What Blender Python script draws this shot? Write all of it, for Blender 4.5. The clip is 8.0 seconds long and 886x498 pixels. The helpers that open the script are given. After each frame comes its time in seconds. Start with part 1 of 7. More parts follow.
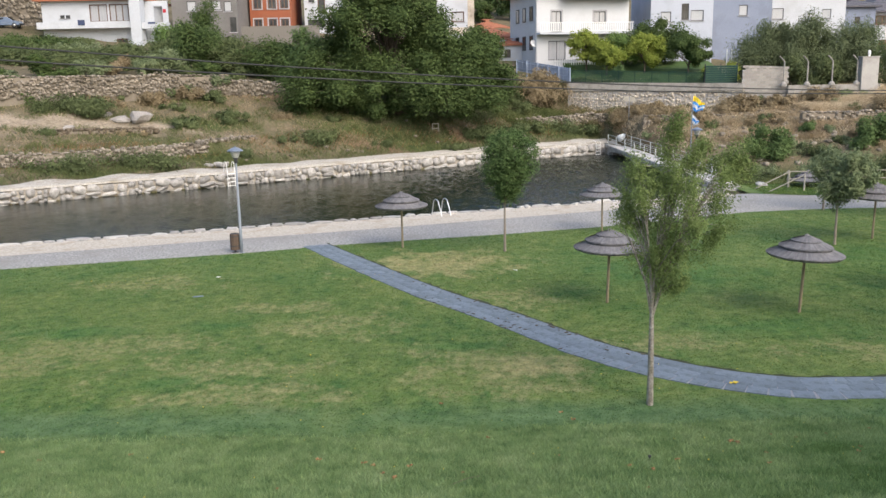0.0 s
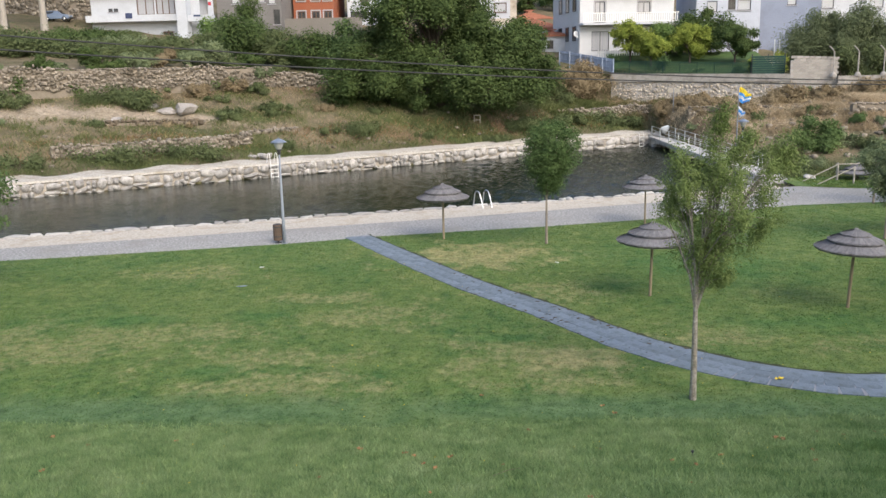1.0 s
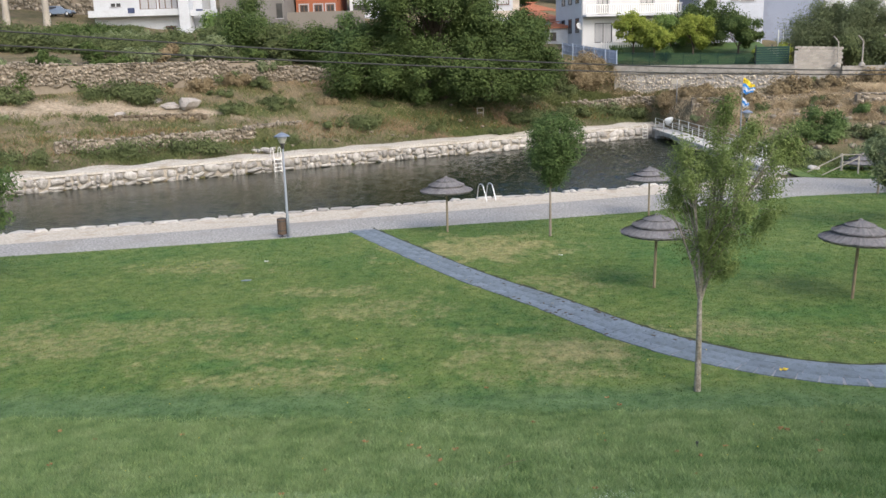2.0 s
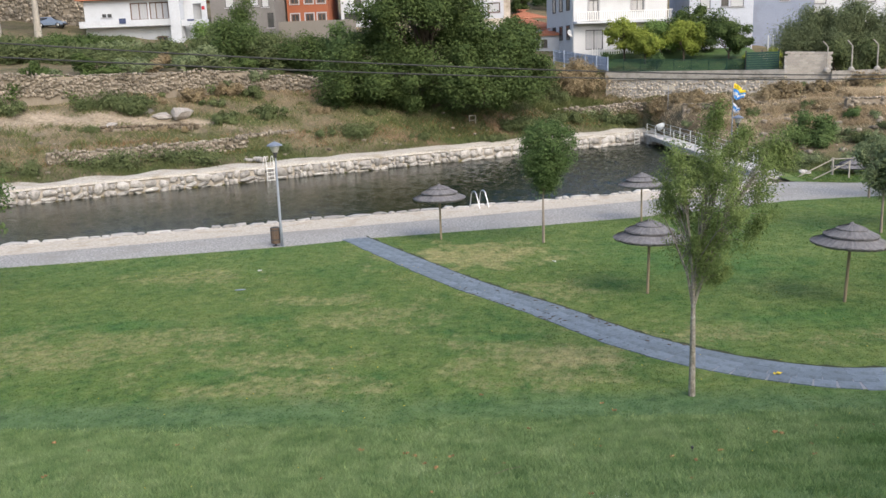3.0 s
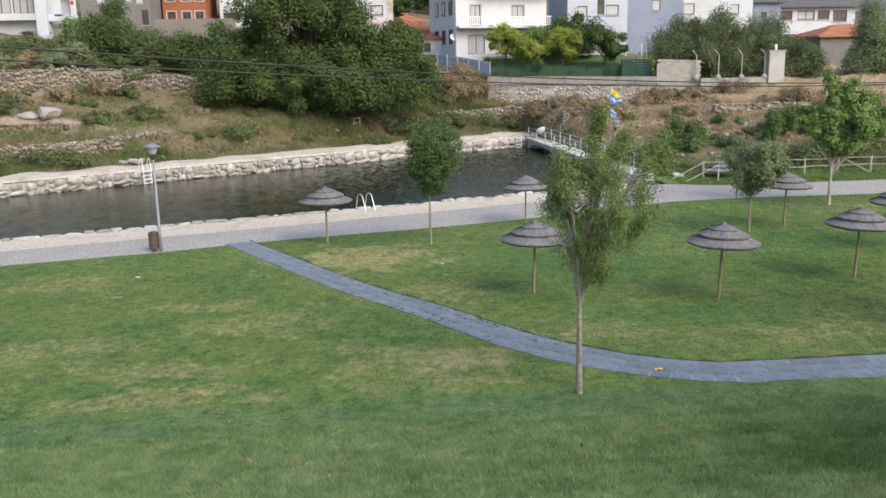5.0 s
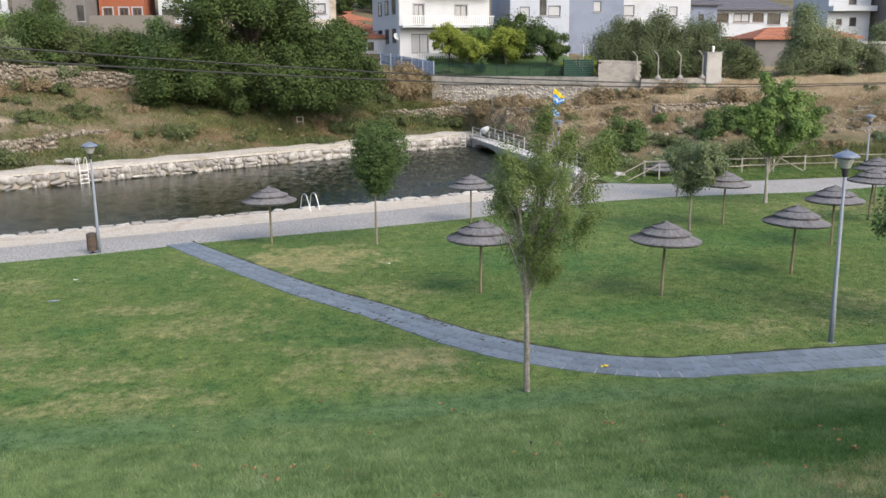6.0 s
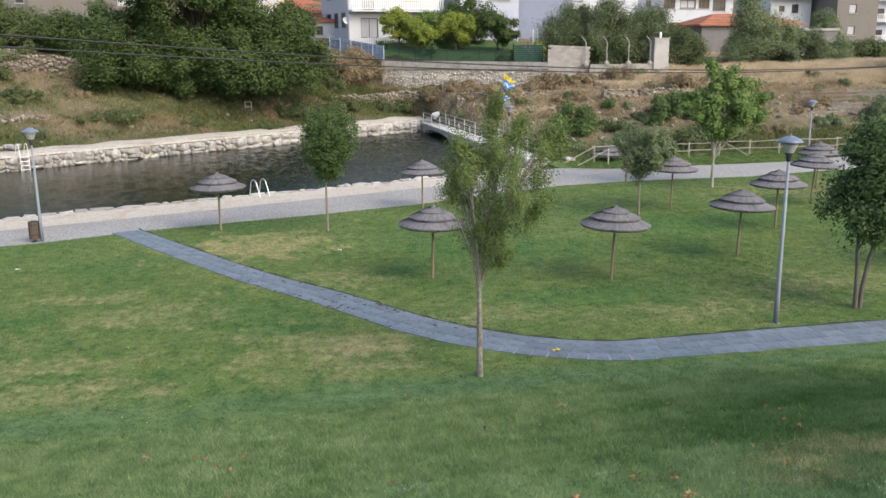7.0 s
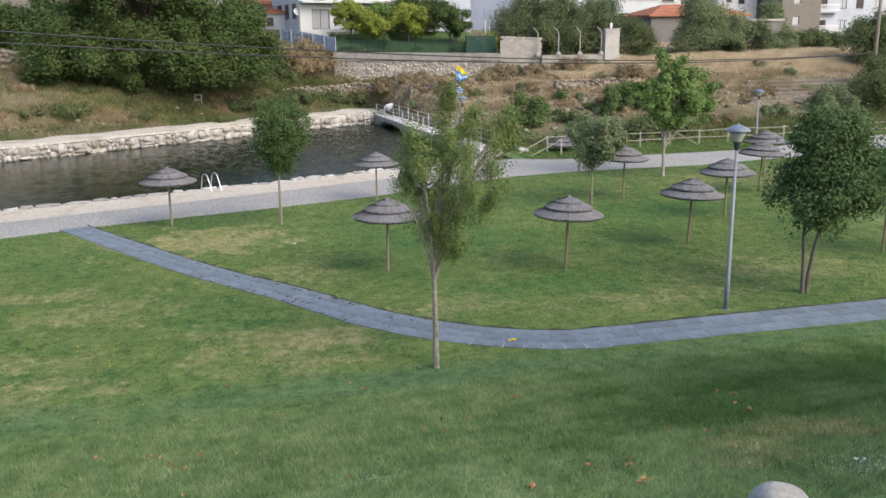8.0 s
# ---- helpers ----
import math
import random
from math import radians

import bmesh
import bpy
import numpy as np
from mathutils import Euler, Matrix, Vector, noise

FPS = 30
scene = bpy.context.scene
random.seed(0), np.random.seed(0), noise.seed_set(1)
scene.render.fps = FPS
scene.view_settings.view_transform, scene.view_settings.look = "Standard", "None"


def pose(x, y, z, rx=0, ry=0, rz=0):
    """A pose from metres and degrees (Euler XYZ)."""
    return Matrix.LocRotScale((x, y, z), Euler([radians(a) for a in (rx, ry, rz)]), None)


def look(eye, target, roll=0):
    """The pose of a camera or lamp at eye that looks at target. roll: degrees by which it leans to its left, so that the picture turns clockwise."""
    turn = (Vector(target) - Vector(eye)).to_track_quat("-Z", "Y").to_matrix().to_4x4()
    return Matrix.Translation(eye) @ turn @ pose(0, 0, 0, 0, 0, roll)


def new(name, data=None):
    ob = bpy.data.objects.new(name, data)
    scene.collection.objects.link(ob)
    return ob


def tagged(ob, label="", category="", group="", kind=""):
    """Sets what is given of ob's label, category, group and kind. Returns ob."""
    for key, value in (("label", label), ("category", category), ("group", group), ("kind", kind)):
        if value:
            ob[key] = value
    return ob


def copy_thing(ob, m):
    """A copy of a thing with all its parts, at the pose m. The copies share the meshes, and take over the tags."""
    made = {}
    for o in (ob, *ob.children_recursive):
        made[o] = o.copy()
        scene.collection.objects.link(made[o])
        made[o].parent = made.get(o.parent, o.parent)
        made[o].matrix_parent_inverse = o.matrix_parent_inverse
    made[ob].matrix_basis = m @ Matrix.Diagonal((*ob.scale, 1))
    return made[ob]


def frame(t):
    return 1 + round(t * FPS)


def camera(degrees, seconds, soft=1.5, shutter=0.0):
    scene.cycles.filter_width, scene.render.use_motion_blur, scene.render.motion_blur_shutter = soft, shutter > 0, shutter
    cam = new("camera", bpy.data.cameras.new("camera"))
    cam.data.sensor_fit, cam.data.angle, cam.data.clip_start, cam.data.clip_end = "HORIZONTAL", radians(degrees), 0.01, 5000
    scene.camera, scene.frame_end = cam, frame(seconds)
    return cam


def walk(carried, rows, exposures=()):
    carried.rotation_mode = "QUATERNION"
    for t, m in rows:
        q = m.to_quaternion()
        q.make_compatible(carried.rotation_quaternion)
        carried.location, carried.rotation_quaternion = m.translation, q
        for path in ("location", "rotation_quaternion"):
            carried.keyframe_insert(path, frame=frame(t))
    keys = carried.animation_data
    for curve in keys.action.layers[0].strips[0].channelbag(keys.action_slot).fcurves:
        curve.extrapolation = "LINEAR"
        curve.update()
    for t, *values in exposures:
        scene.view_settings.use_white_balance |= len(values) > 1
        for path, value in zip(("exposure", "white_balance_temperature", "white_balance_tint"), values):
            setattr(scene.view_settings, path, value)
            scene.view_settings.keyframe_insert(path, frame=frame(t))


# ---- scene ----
cam = camera(53.74, 8.0, soft=1.5)
PATH = [
    (0.0, pose(0.000, -0.000, 7.096, 78.438, 0, 0.000) @ pose(0, 0, 0, 0, 0, -1.087)),
    (0.5, pose(-0.022, 0.010, 7.091, 78.139, 0, 1.579) @ pose(0, 0, 0, 0, 0, -0.930)),
    (1.0, pose(-0.021, -0.000, 7.093, 77.957, 0, 2.727) @ pose(0, 0, 0, 0, 0, -1.273)),
    (1.5, pose(-0.021, -0.006, 7.092, 77.694, 0, 2.892) @ pose(0, 0, 0, 0, 0, -1.528)),
    (1.7, pose(-0.022, -0.012, 7.094, 77.506, 0, 2.919) @ pose(0, 0, 0, 0, 0, -1.570)),
    (2.8, pose(-0.025, -0.046, 7.102, 77.602, 0, 3.034) @ pose(0, 0, 0, 0, 0, -2.021)),
    (3.0, pose(-0.026, -0.052, 7.104, 77.989, 0, 2.544) @ pose(0, 0, 0, 0, 0, -2.112)),
    (3.5, pose(-0.012, -0.021, 7.087, 78.225, 0, 0.704) @ pose(0, 0, 0, 0, 0, -1.221)),
    (4.0, pose(-0.041, 0.012, 7.088, 78.207, 0, -1.622) @ pose(0, 0, 0, 0, 0, -0.763)),
    (4.5, pose(-0.102, 0.061, 7.083, 78.031, 0, -3.512) @ pose(0, 0, 0, 0, 0, -1.146)),
    (4.7, pose(-0.114, 0.071, 7.082, 77.985, 0, -4.080) @ pose(0, 0, 0, 0, 0, -1.182)),
    (5.8, pose(-0.181, 0.127, 7.076, 77.933, 0, -8.383) @ pose(0, 0, 0, 0, 0, -0.816)),
    (6.0, pose(-0.193, 0.137, 7.075, 77.866, 0, -8.907) @ pose(0, 0, 0, 0, 0, -0.731)),
    (6.5, pose(-0.188, 0.174, 7.077, 77.451, 0, -10.330) @ pose(0, 0, 0, 0, 0, -0.561)),
    (7.0, pose(-0.202, 0.179, 7.077, 76.879, 0, -12.154) @ pose(0, 0, 0, 0, 0, -0.479)),
    (7.5, pose(-0.194, 0.185, 7.088, 76.510, 0, -13.712) @ pose(0, 0, 0, 0, 0, -0.559)),
    (8.0, pose(-0.175, 0.192, 7.077, 76.306, 0, -15.131) @ pose(0, 0, 0, 0, 0, -0.654)),
]
walk(cam, PATH)

# ---- light ----
SUN = Vector((1.4, -2.0, 2.0)).normalized()
world = bpy.data.worlds.new("sky")
scene.world = world
world.use_nodes = True
wt = world.node_tree
sky = wt.nodes.new("ShaderNodeTexSky")
sky.sky_type = "NISHITA"
sky.sun_disc = False
sky.sun_elevation = math.asin(SUN.z)
sky.sun_rotation = math.atan2(SUN.x, SUN.y)
sky.dust_density = 4.0
wt.links.new(sky.outputs["Color"], wt.nodes["Background"].inputs["Color"])
wt.nodes["Background"].inputs["Strength"].default_value = 0.15
sun_data = bpy.data.lights.new("sun", "SUN")
sun_data.energy, sun_data.angle, sun_data.color = 0.56, radians(40), (1.0, 0.985, 0.955)
sun = new("sun", sun_data)
sun.matrix_world = look(SUN * 120, (0, 0, 0))
scene.view_settings.exposure = 1.05

# ---- materials ----
rng = np.random.default_rng(7)


def node_mat(name):
    m = bpy.data.materials.new(name)
    m.use_nodes = True
    t = m.node_tree
    return m, t, t.nodes["Principled BSDF"], t.nodes["Material Output"]


def ramp(t, fac, stops):
    r = t.nodes.new("ShaderNodeValToRGB")
    while len(r.color_ramp.elements) < len(stops):
        r.color_ramp.elements.new(0.5)
    for e, (p, c) in zip(r.color_ramp.elements, stops):
        e.position, e.color = p, (*c, 1)
    t.links.new(fac, r.inputs[0])
    return r.outputs[0]


def noise_tex(t, scale, detail=4, rough=0.55, stretch=None, coord="Object"):
    tc = t.nodes.new("ShaderNodeTexCoord")
    n = t.nodes.new("ShaderNodeTexNoise")
    n.inputs["Scale"].default_value, n.inputs["Detail"].default_value, n.inputs["Roughness"].default_value = scale, detail, rough
    src = tc.outputs[coord]
    if stretch:
        mp = t.nodes.new("ShaderNodeMapping")
        mp.inputs["Scale"].default_value = stretch
        t.links.new(src, mp.inputs[0])
        src = mp.outputs[0]
    t.links.new(src, n.inputs["Vector"])
    return n.outputs["Fac"]


def mix(t, fac, a, b, mode="MIX"):
    n = t.nodes.new("ShaderNodeMix")
    n.data_type, n.blend_type = "RGBA", mode
    for sock, v in ((n.inputs[0], fac), (n.inputs[6], a), (n.inputs[7], b)):
        if isinstance(v, (int, float)):
            sock.default_value = v
        elif isinstance(v, tuple):
            sock.default_value = (*v, 1)
        else:
            t.links.new(v, sock)
    return n.outputs[2]


def bump(t, bsdf, height, strength=0.4, dist=0.02):
    b = t.nodes.new("ShaderNodeBump")
    b.inputs["Strength"].default_value, b.inputs["Distance"].default_value = strength, dist
    t.links.new(height, b.inputs["Height"])
    t.links.new(b.outputs[0], bsdf.inputs["Normal"])


def surface(name, c1, c2, scale=6.0, fine=40.0, rough=0.85, metal=0.0, vary=0.0, island=0.0, stain=None, stain_scale=0.6,
            bump_s=0.3, bump_d=0.02, stretch=None, spec=0.3, grain=0.35):
    """Two colours mixed by a coarse and a fine noise, optional stains and piece-to-piece variation."""
    m, t, b, out = node_mat(name)
    n1, n2 = noise_tex(t, scale, 5, 0.6, stretch), noise_tex(t, fine, 3, 0.6, stretch)
    col = ramp(t, n1, [(0.3, c1), (0.7, c2)])
    col = mix(t, grain, col, ramp(t, n2, [(0.3, tuple(v * 0.6 for v in c1)), (0.7, tuple(min(1, v * 1.25) for v in c2))]))
    if stain:
        f = ramp(t, noise_tex(t, stain_scale, 6, 0.65), [(0.5, (0, 0, 0)), (0.7, (1, 1, 1))])
        col = mix(t, f, col, stain)
    for amount, node, sock in ((vary, "ShaderNodeObjectInfo", "Random"), (island, "ShaderNodeNewGeometry", "Random Per Island")):
        if amount:
            g = t.nodes.new(node)
            lo, hi = 1 - amount, 1 + amount
            col = mix(t, 1.0, col, ramp(t, g.outputs[sock], [(0, (lo, lo, lo)), (1, (min(hi, 1), min(hi, 1), min(hi, 1)))]), "MULTIPLY")
    t.links.new(col, b.inputs["Base Color"])
    b.inputs["Roughness"].default_value, b.inputs["Metallic"].default_value = rough, metal
    b.inputs["Specular IOR Level"].default_value = spec
    if bump_s:
        bump(t, b, n2, bump_s, bump_d)
    return m


def leaf_mat(name, dark, mid, light, through_light=0.3):
    """Leaf green that varies from leaf to leaf and across the crown, with some light coming through."""
    m, t, b, out = node_mat(name)
    dark, light = (tuple(0.55 * a + 0.45 * c for a, c in zip(v, mid)) for v in (dark, light))
    g = t.nodes.new("ShaderNodeNewGeometry")
    col = ramp(t, g.outputs["Random Per Island"], [(0.0, dark), (0.5, mid), (1.0, light)])
    col = mix(t, 0.62, col, ramp(t, noise_tex(t, 1.1, 4), [(0.35, dark), (0.65, light)]))
    t.links.new(col, b.inputs["Base Color"])
    b.inputs["Roughness"].default_value = 0.7
    b.inputs["Specular IOR Level"].default_value = 0.12
    tr = t.nodes.new("ShaderNodeBsdfTranslucent")
    t.links.new(col, tr.inputs["Color"])
    ms = t.nodes.new("ShaderNodeMixShader")
    ms.inputs[0].default_value = through_light
    t.links.new(b.outputs[0], ms.inputs[1])
    t.links.new(tr.outputs[0], ms.inputs[2])
    t.links.new(ms.outputs[0], out.inputs["Surface"])
    return m


def patch_mask(t, centres, warp=2.2):
    """1 inside ragged patches (x, y, radius across, radius along), 0 outside."""
    tc = t.nodes.new("ShaderNodeTexCoord")
    nz = t.nodes.new("ShaderNodeTexNoise")
    nz.inputs["Scale"].default_value, nz.inputs["Detail"].default_value = 0.9, 8
    t.links.new(tc.outputs["Object"], nz.inputs["Vector"])
    total = None
    for x, y, rx, ry in centres:
        mp = t.nodes.new("ShaderNodeMapping")
        mp.inputs["Location"].default_value = (-x / rx, -y / ry, 0)
        mp.inputs["Scale"].default_value = (1 / rx, 1 / ry, 0)
        t.links.new(tc.outputs["Object"], mp.inputs[0])
        ln = t.nodes.new("ShaderNodeVectorMath")
        ln.operation = "LENGTH"
        t.links.new(mp.outputs[0], ln.inputs[0])
        ad = t.nodes.new("ShaderNodeMath")
        ad.operation = "MULTIPLY_ADD"
        ad.inputs[1].default_value = warp
        t.links.new(nz.outputs["Fac"], ad.inputs[0])
        t.links.new(ln.outputs["Value"], ad.inputs[2])
        mr = t.nodes.new("ShaderNodeMapRange")
        mr.inputs["From Min"].default_value, mr.inputs["From Max"].default_value = 0.35 + warp / 2, 1.35 + warp / 2
        mr.inputs["To Min"].default_value, mr.inputs["To Max"].default_value = 1, 0
        t.links.new(ad.outputs[0], mr.inputs["Value"])
        if total is None:
            total = mr.outputs[0]
        else:
            mx = t.nodes.new("ShaderNodeMath")
            mx.operation = "MAXIMUM"
            t.links.new(total, mx.inputs[0])
            t.links.new(mr.outputs[0], mx.inputs[1])
            total = mx.outputs[0]
    return total


def lawn_material(name, blades, bank=False):
    """Mown grass: greens in drifts, straw-coloured dry tufts that gather into patches, and lusher spots. bank: longer,
    paler grass, its colour darkened where the maple's shade falls.
    """
    m, t, b, out = node_mat(name)
    big = noise_tex(t, 0.30, 7, 0.62, (1, 0.8, 1))
    col = ramp(t, big, [(0.38, (0.064, 0.140, 0.034)), (0.50, (0.112, 0.172, 0.044)), (0.62, (0.160, 0.204, 0.060))])
    mid = noise_tex(t, 1.5, 7, 0.72, (1, 0.75, 1))
    col = mix(t, 0.55, col, ramp(t, mid, [(0.36, (0.044, 0.104, 0.027)), (0.50, (0.112, 0.167, 0.044)), (0.66, (0.200, 0.228, 0.080))]))
    if bank:
        col = mix(t, 0.76 if blades else 0.5, col, ramp(t, noise_tex(t, 1.3, 7, 0.7, (1, 0.5, 1)), [(0.32, (0.192, 0.300, 0.128)), (0.5, (0.294, 0.406, 0.194)), (0.68, (0.418, 0.508, 0.276))]))
        # Darker patches on the right paint the maple's shade into the bank colour.
        shady = patch_mask(t, [(14.0, 12.5, 6.5, 3.8), (9.0, 12.6, 3.6, 1.8), (7.4, 10.4, 3.0, 2.4), (12.0, 9.5, 3.4, 3.2)], 3.2)
        col = mix(t, shady, col, ramp(t, mid, [(0.32, (0.088, 0.178, 0.054)), (0.68, (0.172, 0.274, 0.102))]))
    dry = patch_mask(t, [(-0.4, 31.8, 3.4, 2.6), (-0.2, 31.6, 2.4, 1.8), (-4.85, 18.9, 2.38, 1.29), (-3.7, 18.6, 1.68, 1.13), (2.4, 20.4, 1.96, 1.61), (0.9, 20.6, 1.82, 1.45), (1.5, 18.8, 1.82, 0.8), (-11.2, 21.5, 3.36, 1.61), (-10.3, 22.7, 3.08, 1.45),
                         (-7.9, 22.4, 2.52, 1.29), (-5.3, 20.2, 2.24, 1.13), (-3.2, 24.1, 2.24, 1.45), (-5, 25.9, 1.82, 0.97), (-10, 29.4, 2.52, 1.13), (2.2, 26.4, 1.82, 1.29), (6, 22, 1.96, 1.13), (16.6, 22.6, 2.52, 1.29),
                         (6.2, 8.8, 1.3, 0.92), (7.4, 9.3, 1.5, 0.92), (25.5, 38, 4.9, 2.58), (11.5, 21.2, 3.08, 0.97)], 4.6)
    gather = t.nodes.new("ShaderNodeMath")
    gather.operation = "MULTIPLY_ADD"
    gather.inputs[1].default_value = 0.26 if bank else 0.22
    t.links.new(dry, gather.inputs[0])
    t.links.new(noise_tex(t, 8.0 if bank else 4.5, 6, 0.72, (1, 0.7, 1)), gather.inputs[2])
    tufts_dry = ramp(t, gather.outputs[0], [(0.58, (0, 0, 0)), (0.82, (0.75, 0.75, 0.75))])
    col = mix(t, tufts_dry, col, ramp(t, noise_tex(t, 2.2, 6, 0.7), [(0.35, (0.340, 0.330, 0.150)), (0.68, (0.680, 0.570, 0.340))] if bank else [(0.35, (0.190, 0.205, 0.080)), (0.68, (0.365, 0.318, 0.165))]))
    parched = patch_mask(t, [(-0.4, 31.8, 2.6, 1.6), (2.2, 20.2, 1.1, 0.6)], 3.4)
    bleached = t.nodes.new("ShaderNodeMath")
    bleached.operation = "MULTIPLY"
    t.links.new(parched, bleached.inputs[0])
    t.links.new(ramp(t, noise_tex(t, 3.2, 6, 0.72, (1, 0.7, 1)), [(0.38, (0.10, 0.10, 0.10)), (0.60, (0.72, 0.72, 0.72))]), bleached.inputs[1])
    col = mix(t, bleached.outputs[0], col, (0.385, 0.325, 0.165))
    lush = patch_mask(t, [(-6.8, 19.4, 0.9, 0.5), (-6.5, 24.1, 0.8, 0.5), (-10.4, 23.7, 1.6, 0.6), (0.6, 21.9, 0.9, 0.4), (9.0, 23.0, 2.6, 1.0), (17.5, 32.0, 3.5, 2.0), (8.0, 29.5, 3.0, 2.2)], 3.0)
    col = mix(t, lush, col, ramp(t, mid, [(0.35, (0.058, 0.130, 0.034)), (0.65, (0.100, 0.176, 0.046))]))
    if not bank:
        # Darker green band on the lawn along the foot of the bank.
        toe_band = patch_mask(t, [(-8, 17.0, 9, 0.9), (3, 17.1, 7, 0.8), (14, 17.0, 8, 0.6)], 1.2)
        col = mix(t, toe_band, col, ramp(t, mid, [(0.32, (0.066, 0.128, 0.046)), (0.68, (0.128, 0.196, 0.082))]))
    tuft = noise_tex(t, 3.6, 6, 0.72, (0.9, 1.0, 1))
    col = mix(t, 1.0, col, ramp(t, tuft, [(0.34, (0.60, 0.65, 0.58)), (0.52, (0.95, 0.96, 0.95)), (0.68, (1.20, 1.16, 1.12))]), "MULTIPLY")
    fine = noise_tex(t, 18, 3, 0.7)
    col = mix(t, 0.3, col, ramp(t, fine, [(0.3, (0.75, 0.75, 0.75)), (0.7, (1.05, 1.05, 1.05))]), "MULTIPLY")
    if blades:
        g = t.nodes.new("ShaderNodeNewGeometry")
        col = mix(t, 0.8, col, ramp(t, g.outputs["Random Per Island"], [(0, (0.66, 0.72, 0.62)), (0.5, (1.0, 1.02, 0.97)), (0.85, (1.22, 1.20, 1.18)), (1, (1.45, 1.34, 1.15))] if bank else [(0, (0.95, 0.98, 0.90)), (0.85, (1.12, 1.12, 1.10)), (1, (1.2, 1.12, 0.98))]), "MULTIPLY")
    t.links.new(col, b.inputs["Base Color"])
    b.inputs["Roughness"].default_value = 0.75
    b.inputs["Specular IOR Level"].default_value = 0.2
    if blades:
        tr = t.nodes.new("ShaderNodeBsdfTranslucent")
        t.links.new(col, tr.inputs["Color"])
        ms = t.nodes.new("ShaderNodeMixShader")
        ms.inputs[0].default_value = 0.5
        t.links.new(b.outputs[0], ms.inputs[1])
        t.links.new(tr.outputs[0], ms.inputs[2])
        t.links.new(ms.outputs[0], out.inputs["Surface"])
    else:
        bump(t, b, fine, 0.5, 0.02)
    return m


def water_material():
    """Dark olive river water with a fine skin of ripples over the waves."""
    m, t, b, out = node_mat("river_water")
    b.inputs["Base Color"].default_value = (0.009, 0.014, 0.008, 1)
    b.inputs["Roughness"].default_value = 0.06
    b.inputs["IOR"].default_value = 1.33
    b.inputs["Specular IOR Level"].default_value = 0.5
    ruffle = t.nodes.new("ShaderNodeMapRange")
    sep = t.nodes.new("ShaderNodeSeparateXYZ")
    t.links.new(t.nodes.new("ShaderNodeTexCoord").outputs["Object"], sep.inputs[0])
    t.links.new(sep.outputs["X"], ruffle.inputs["Value"])
    for key, value in (("From Min", -6), ("From Max", 6), ("To Min", 0.7), ("To Max", 1.7)):
        ruffle.inputs[key].default_value = value
    ripple = t.nodes.new("ShaderNodeMath")
    ripple.operation = "MULTIPLY"
    t.links.new(ruffle.outputs[0], ripple.inputs[0])
    t.links.new(noise_tex(t, 4.0, 5, 0.7, (1.0, 1.3, 1)), ripple.inputs[1])
    bump(t, b, ripple.outputs[0], 0.40, 0.06)
    return m


def earth_material():
    """Rough river bank: bare soil, straw-coloured dry grass and greener drifts."""
    m, t, b, out = node_mat("rough_bank_earth")
    col = ramp(t, noise_tex(t, 0.16, 6, 0.62, (1, 1.6, 1)), [(0.36, (0.092, 0.110, 0.049)), (0.48, (0.178, 0.155, 0.094)), (0.64, (0.275, 0.225, 0.153))])
    col = mix(t, 0.5, col, ramp(t, noise_tex(t, 0.8, 8, 0.75), [(0.3, (0.071, 0.078, 0.041)), (0.55, (0.199, 0.165, 0.108)), (0.75, (0.337, 0.275, 0.194))]))
    sandy = patch_mask(t, [(-38, 64.5, 7, 2.0), (-32, 66.4, 5, 1.6), (-26.5, 68.0, 5, 1.5), (-21, 68.9, 4, 0.9), (-33, 71.5, 4, 1.4)], 1.0)
    col = mix(t, sandy, col, ramp(t, noise_tex(t, 2.5, 5), [(0.3, (0.316, 0.26, 0.190)), (0.7, (0.490, 0.42, 0.327))]))
    green = patch_mask(t, [(-14, 65.5, 12, 1.5), (-2, 73.6, 12, 2.4), (-24, 59.8, 8, 1.0), (-19, 70.5, 5, 1.0), (-9, 76, 5, 1.2), (30, 62, 12, 2), (-40, 50, 18, 3), (10, 82, 6, 1.6), (22, 58, 6, 4)], 1.6)
    col = mix(t, green, col, ramp(t, noise_tex(t, 2.0, 5), [(0.3, (0.056, 0.085, 0.029)), (0.7, (0.133, 0.145, 0.057))]))
    rust = patch_mask(t, [(-6, 71.8, 6, 0.8), (2, 76.6, 5, 0.8), (-25, 74.8, 8, 0.9), (-14, 77.5, 4, 1.5), (28, 70, 6, 1.6), (40, 69.5, 7, 1.6), (20, 74, 3, 2.0), (34, 74, 7, 1.0)], 1.4)
    col = mix(t, rust, col, (0.194, 0.142, 0.090))
    straw = patch_mask(t, [(50, 75.5, 17, 4.5), (38, 77.5, 10, 2.0), (27, 76, 6, 1.6), (34, 71, 5, 1.2), (22, 71, 3, 1.5)], 1.2)
    col = mix(t, straw, col, ramp(t, noise_tex(t, 2.5, 5), [(0.3, (0.262, 0.206, 0.140)), (0.7, (0.470, 0.385, 0.275))]))
    fine = noise_tex(t, 5, 6, 0.75)
    col = mix(t, 0.7, col, ramp(t, fine, [(0.3, (0.326, 0.33, 0.307)), (0.65, (0.898, 0.88, 0.880))]), "MULTIPLY")
    t.links.new(col, b.inputs["Base Color"])
    b.inputs["Roughness"].default_value = 0.95
    b.inputs["Specular IOR Level"].default_value = 0.1
    bump(t, b, fine, 0.8, 0.12)
    return m


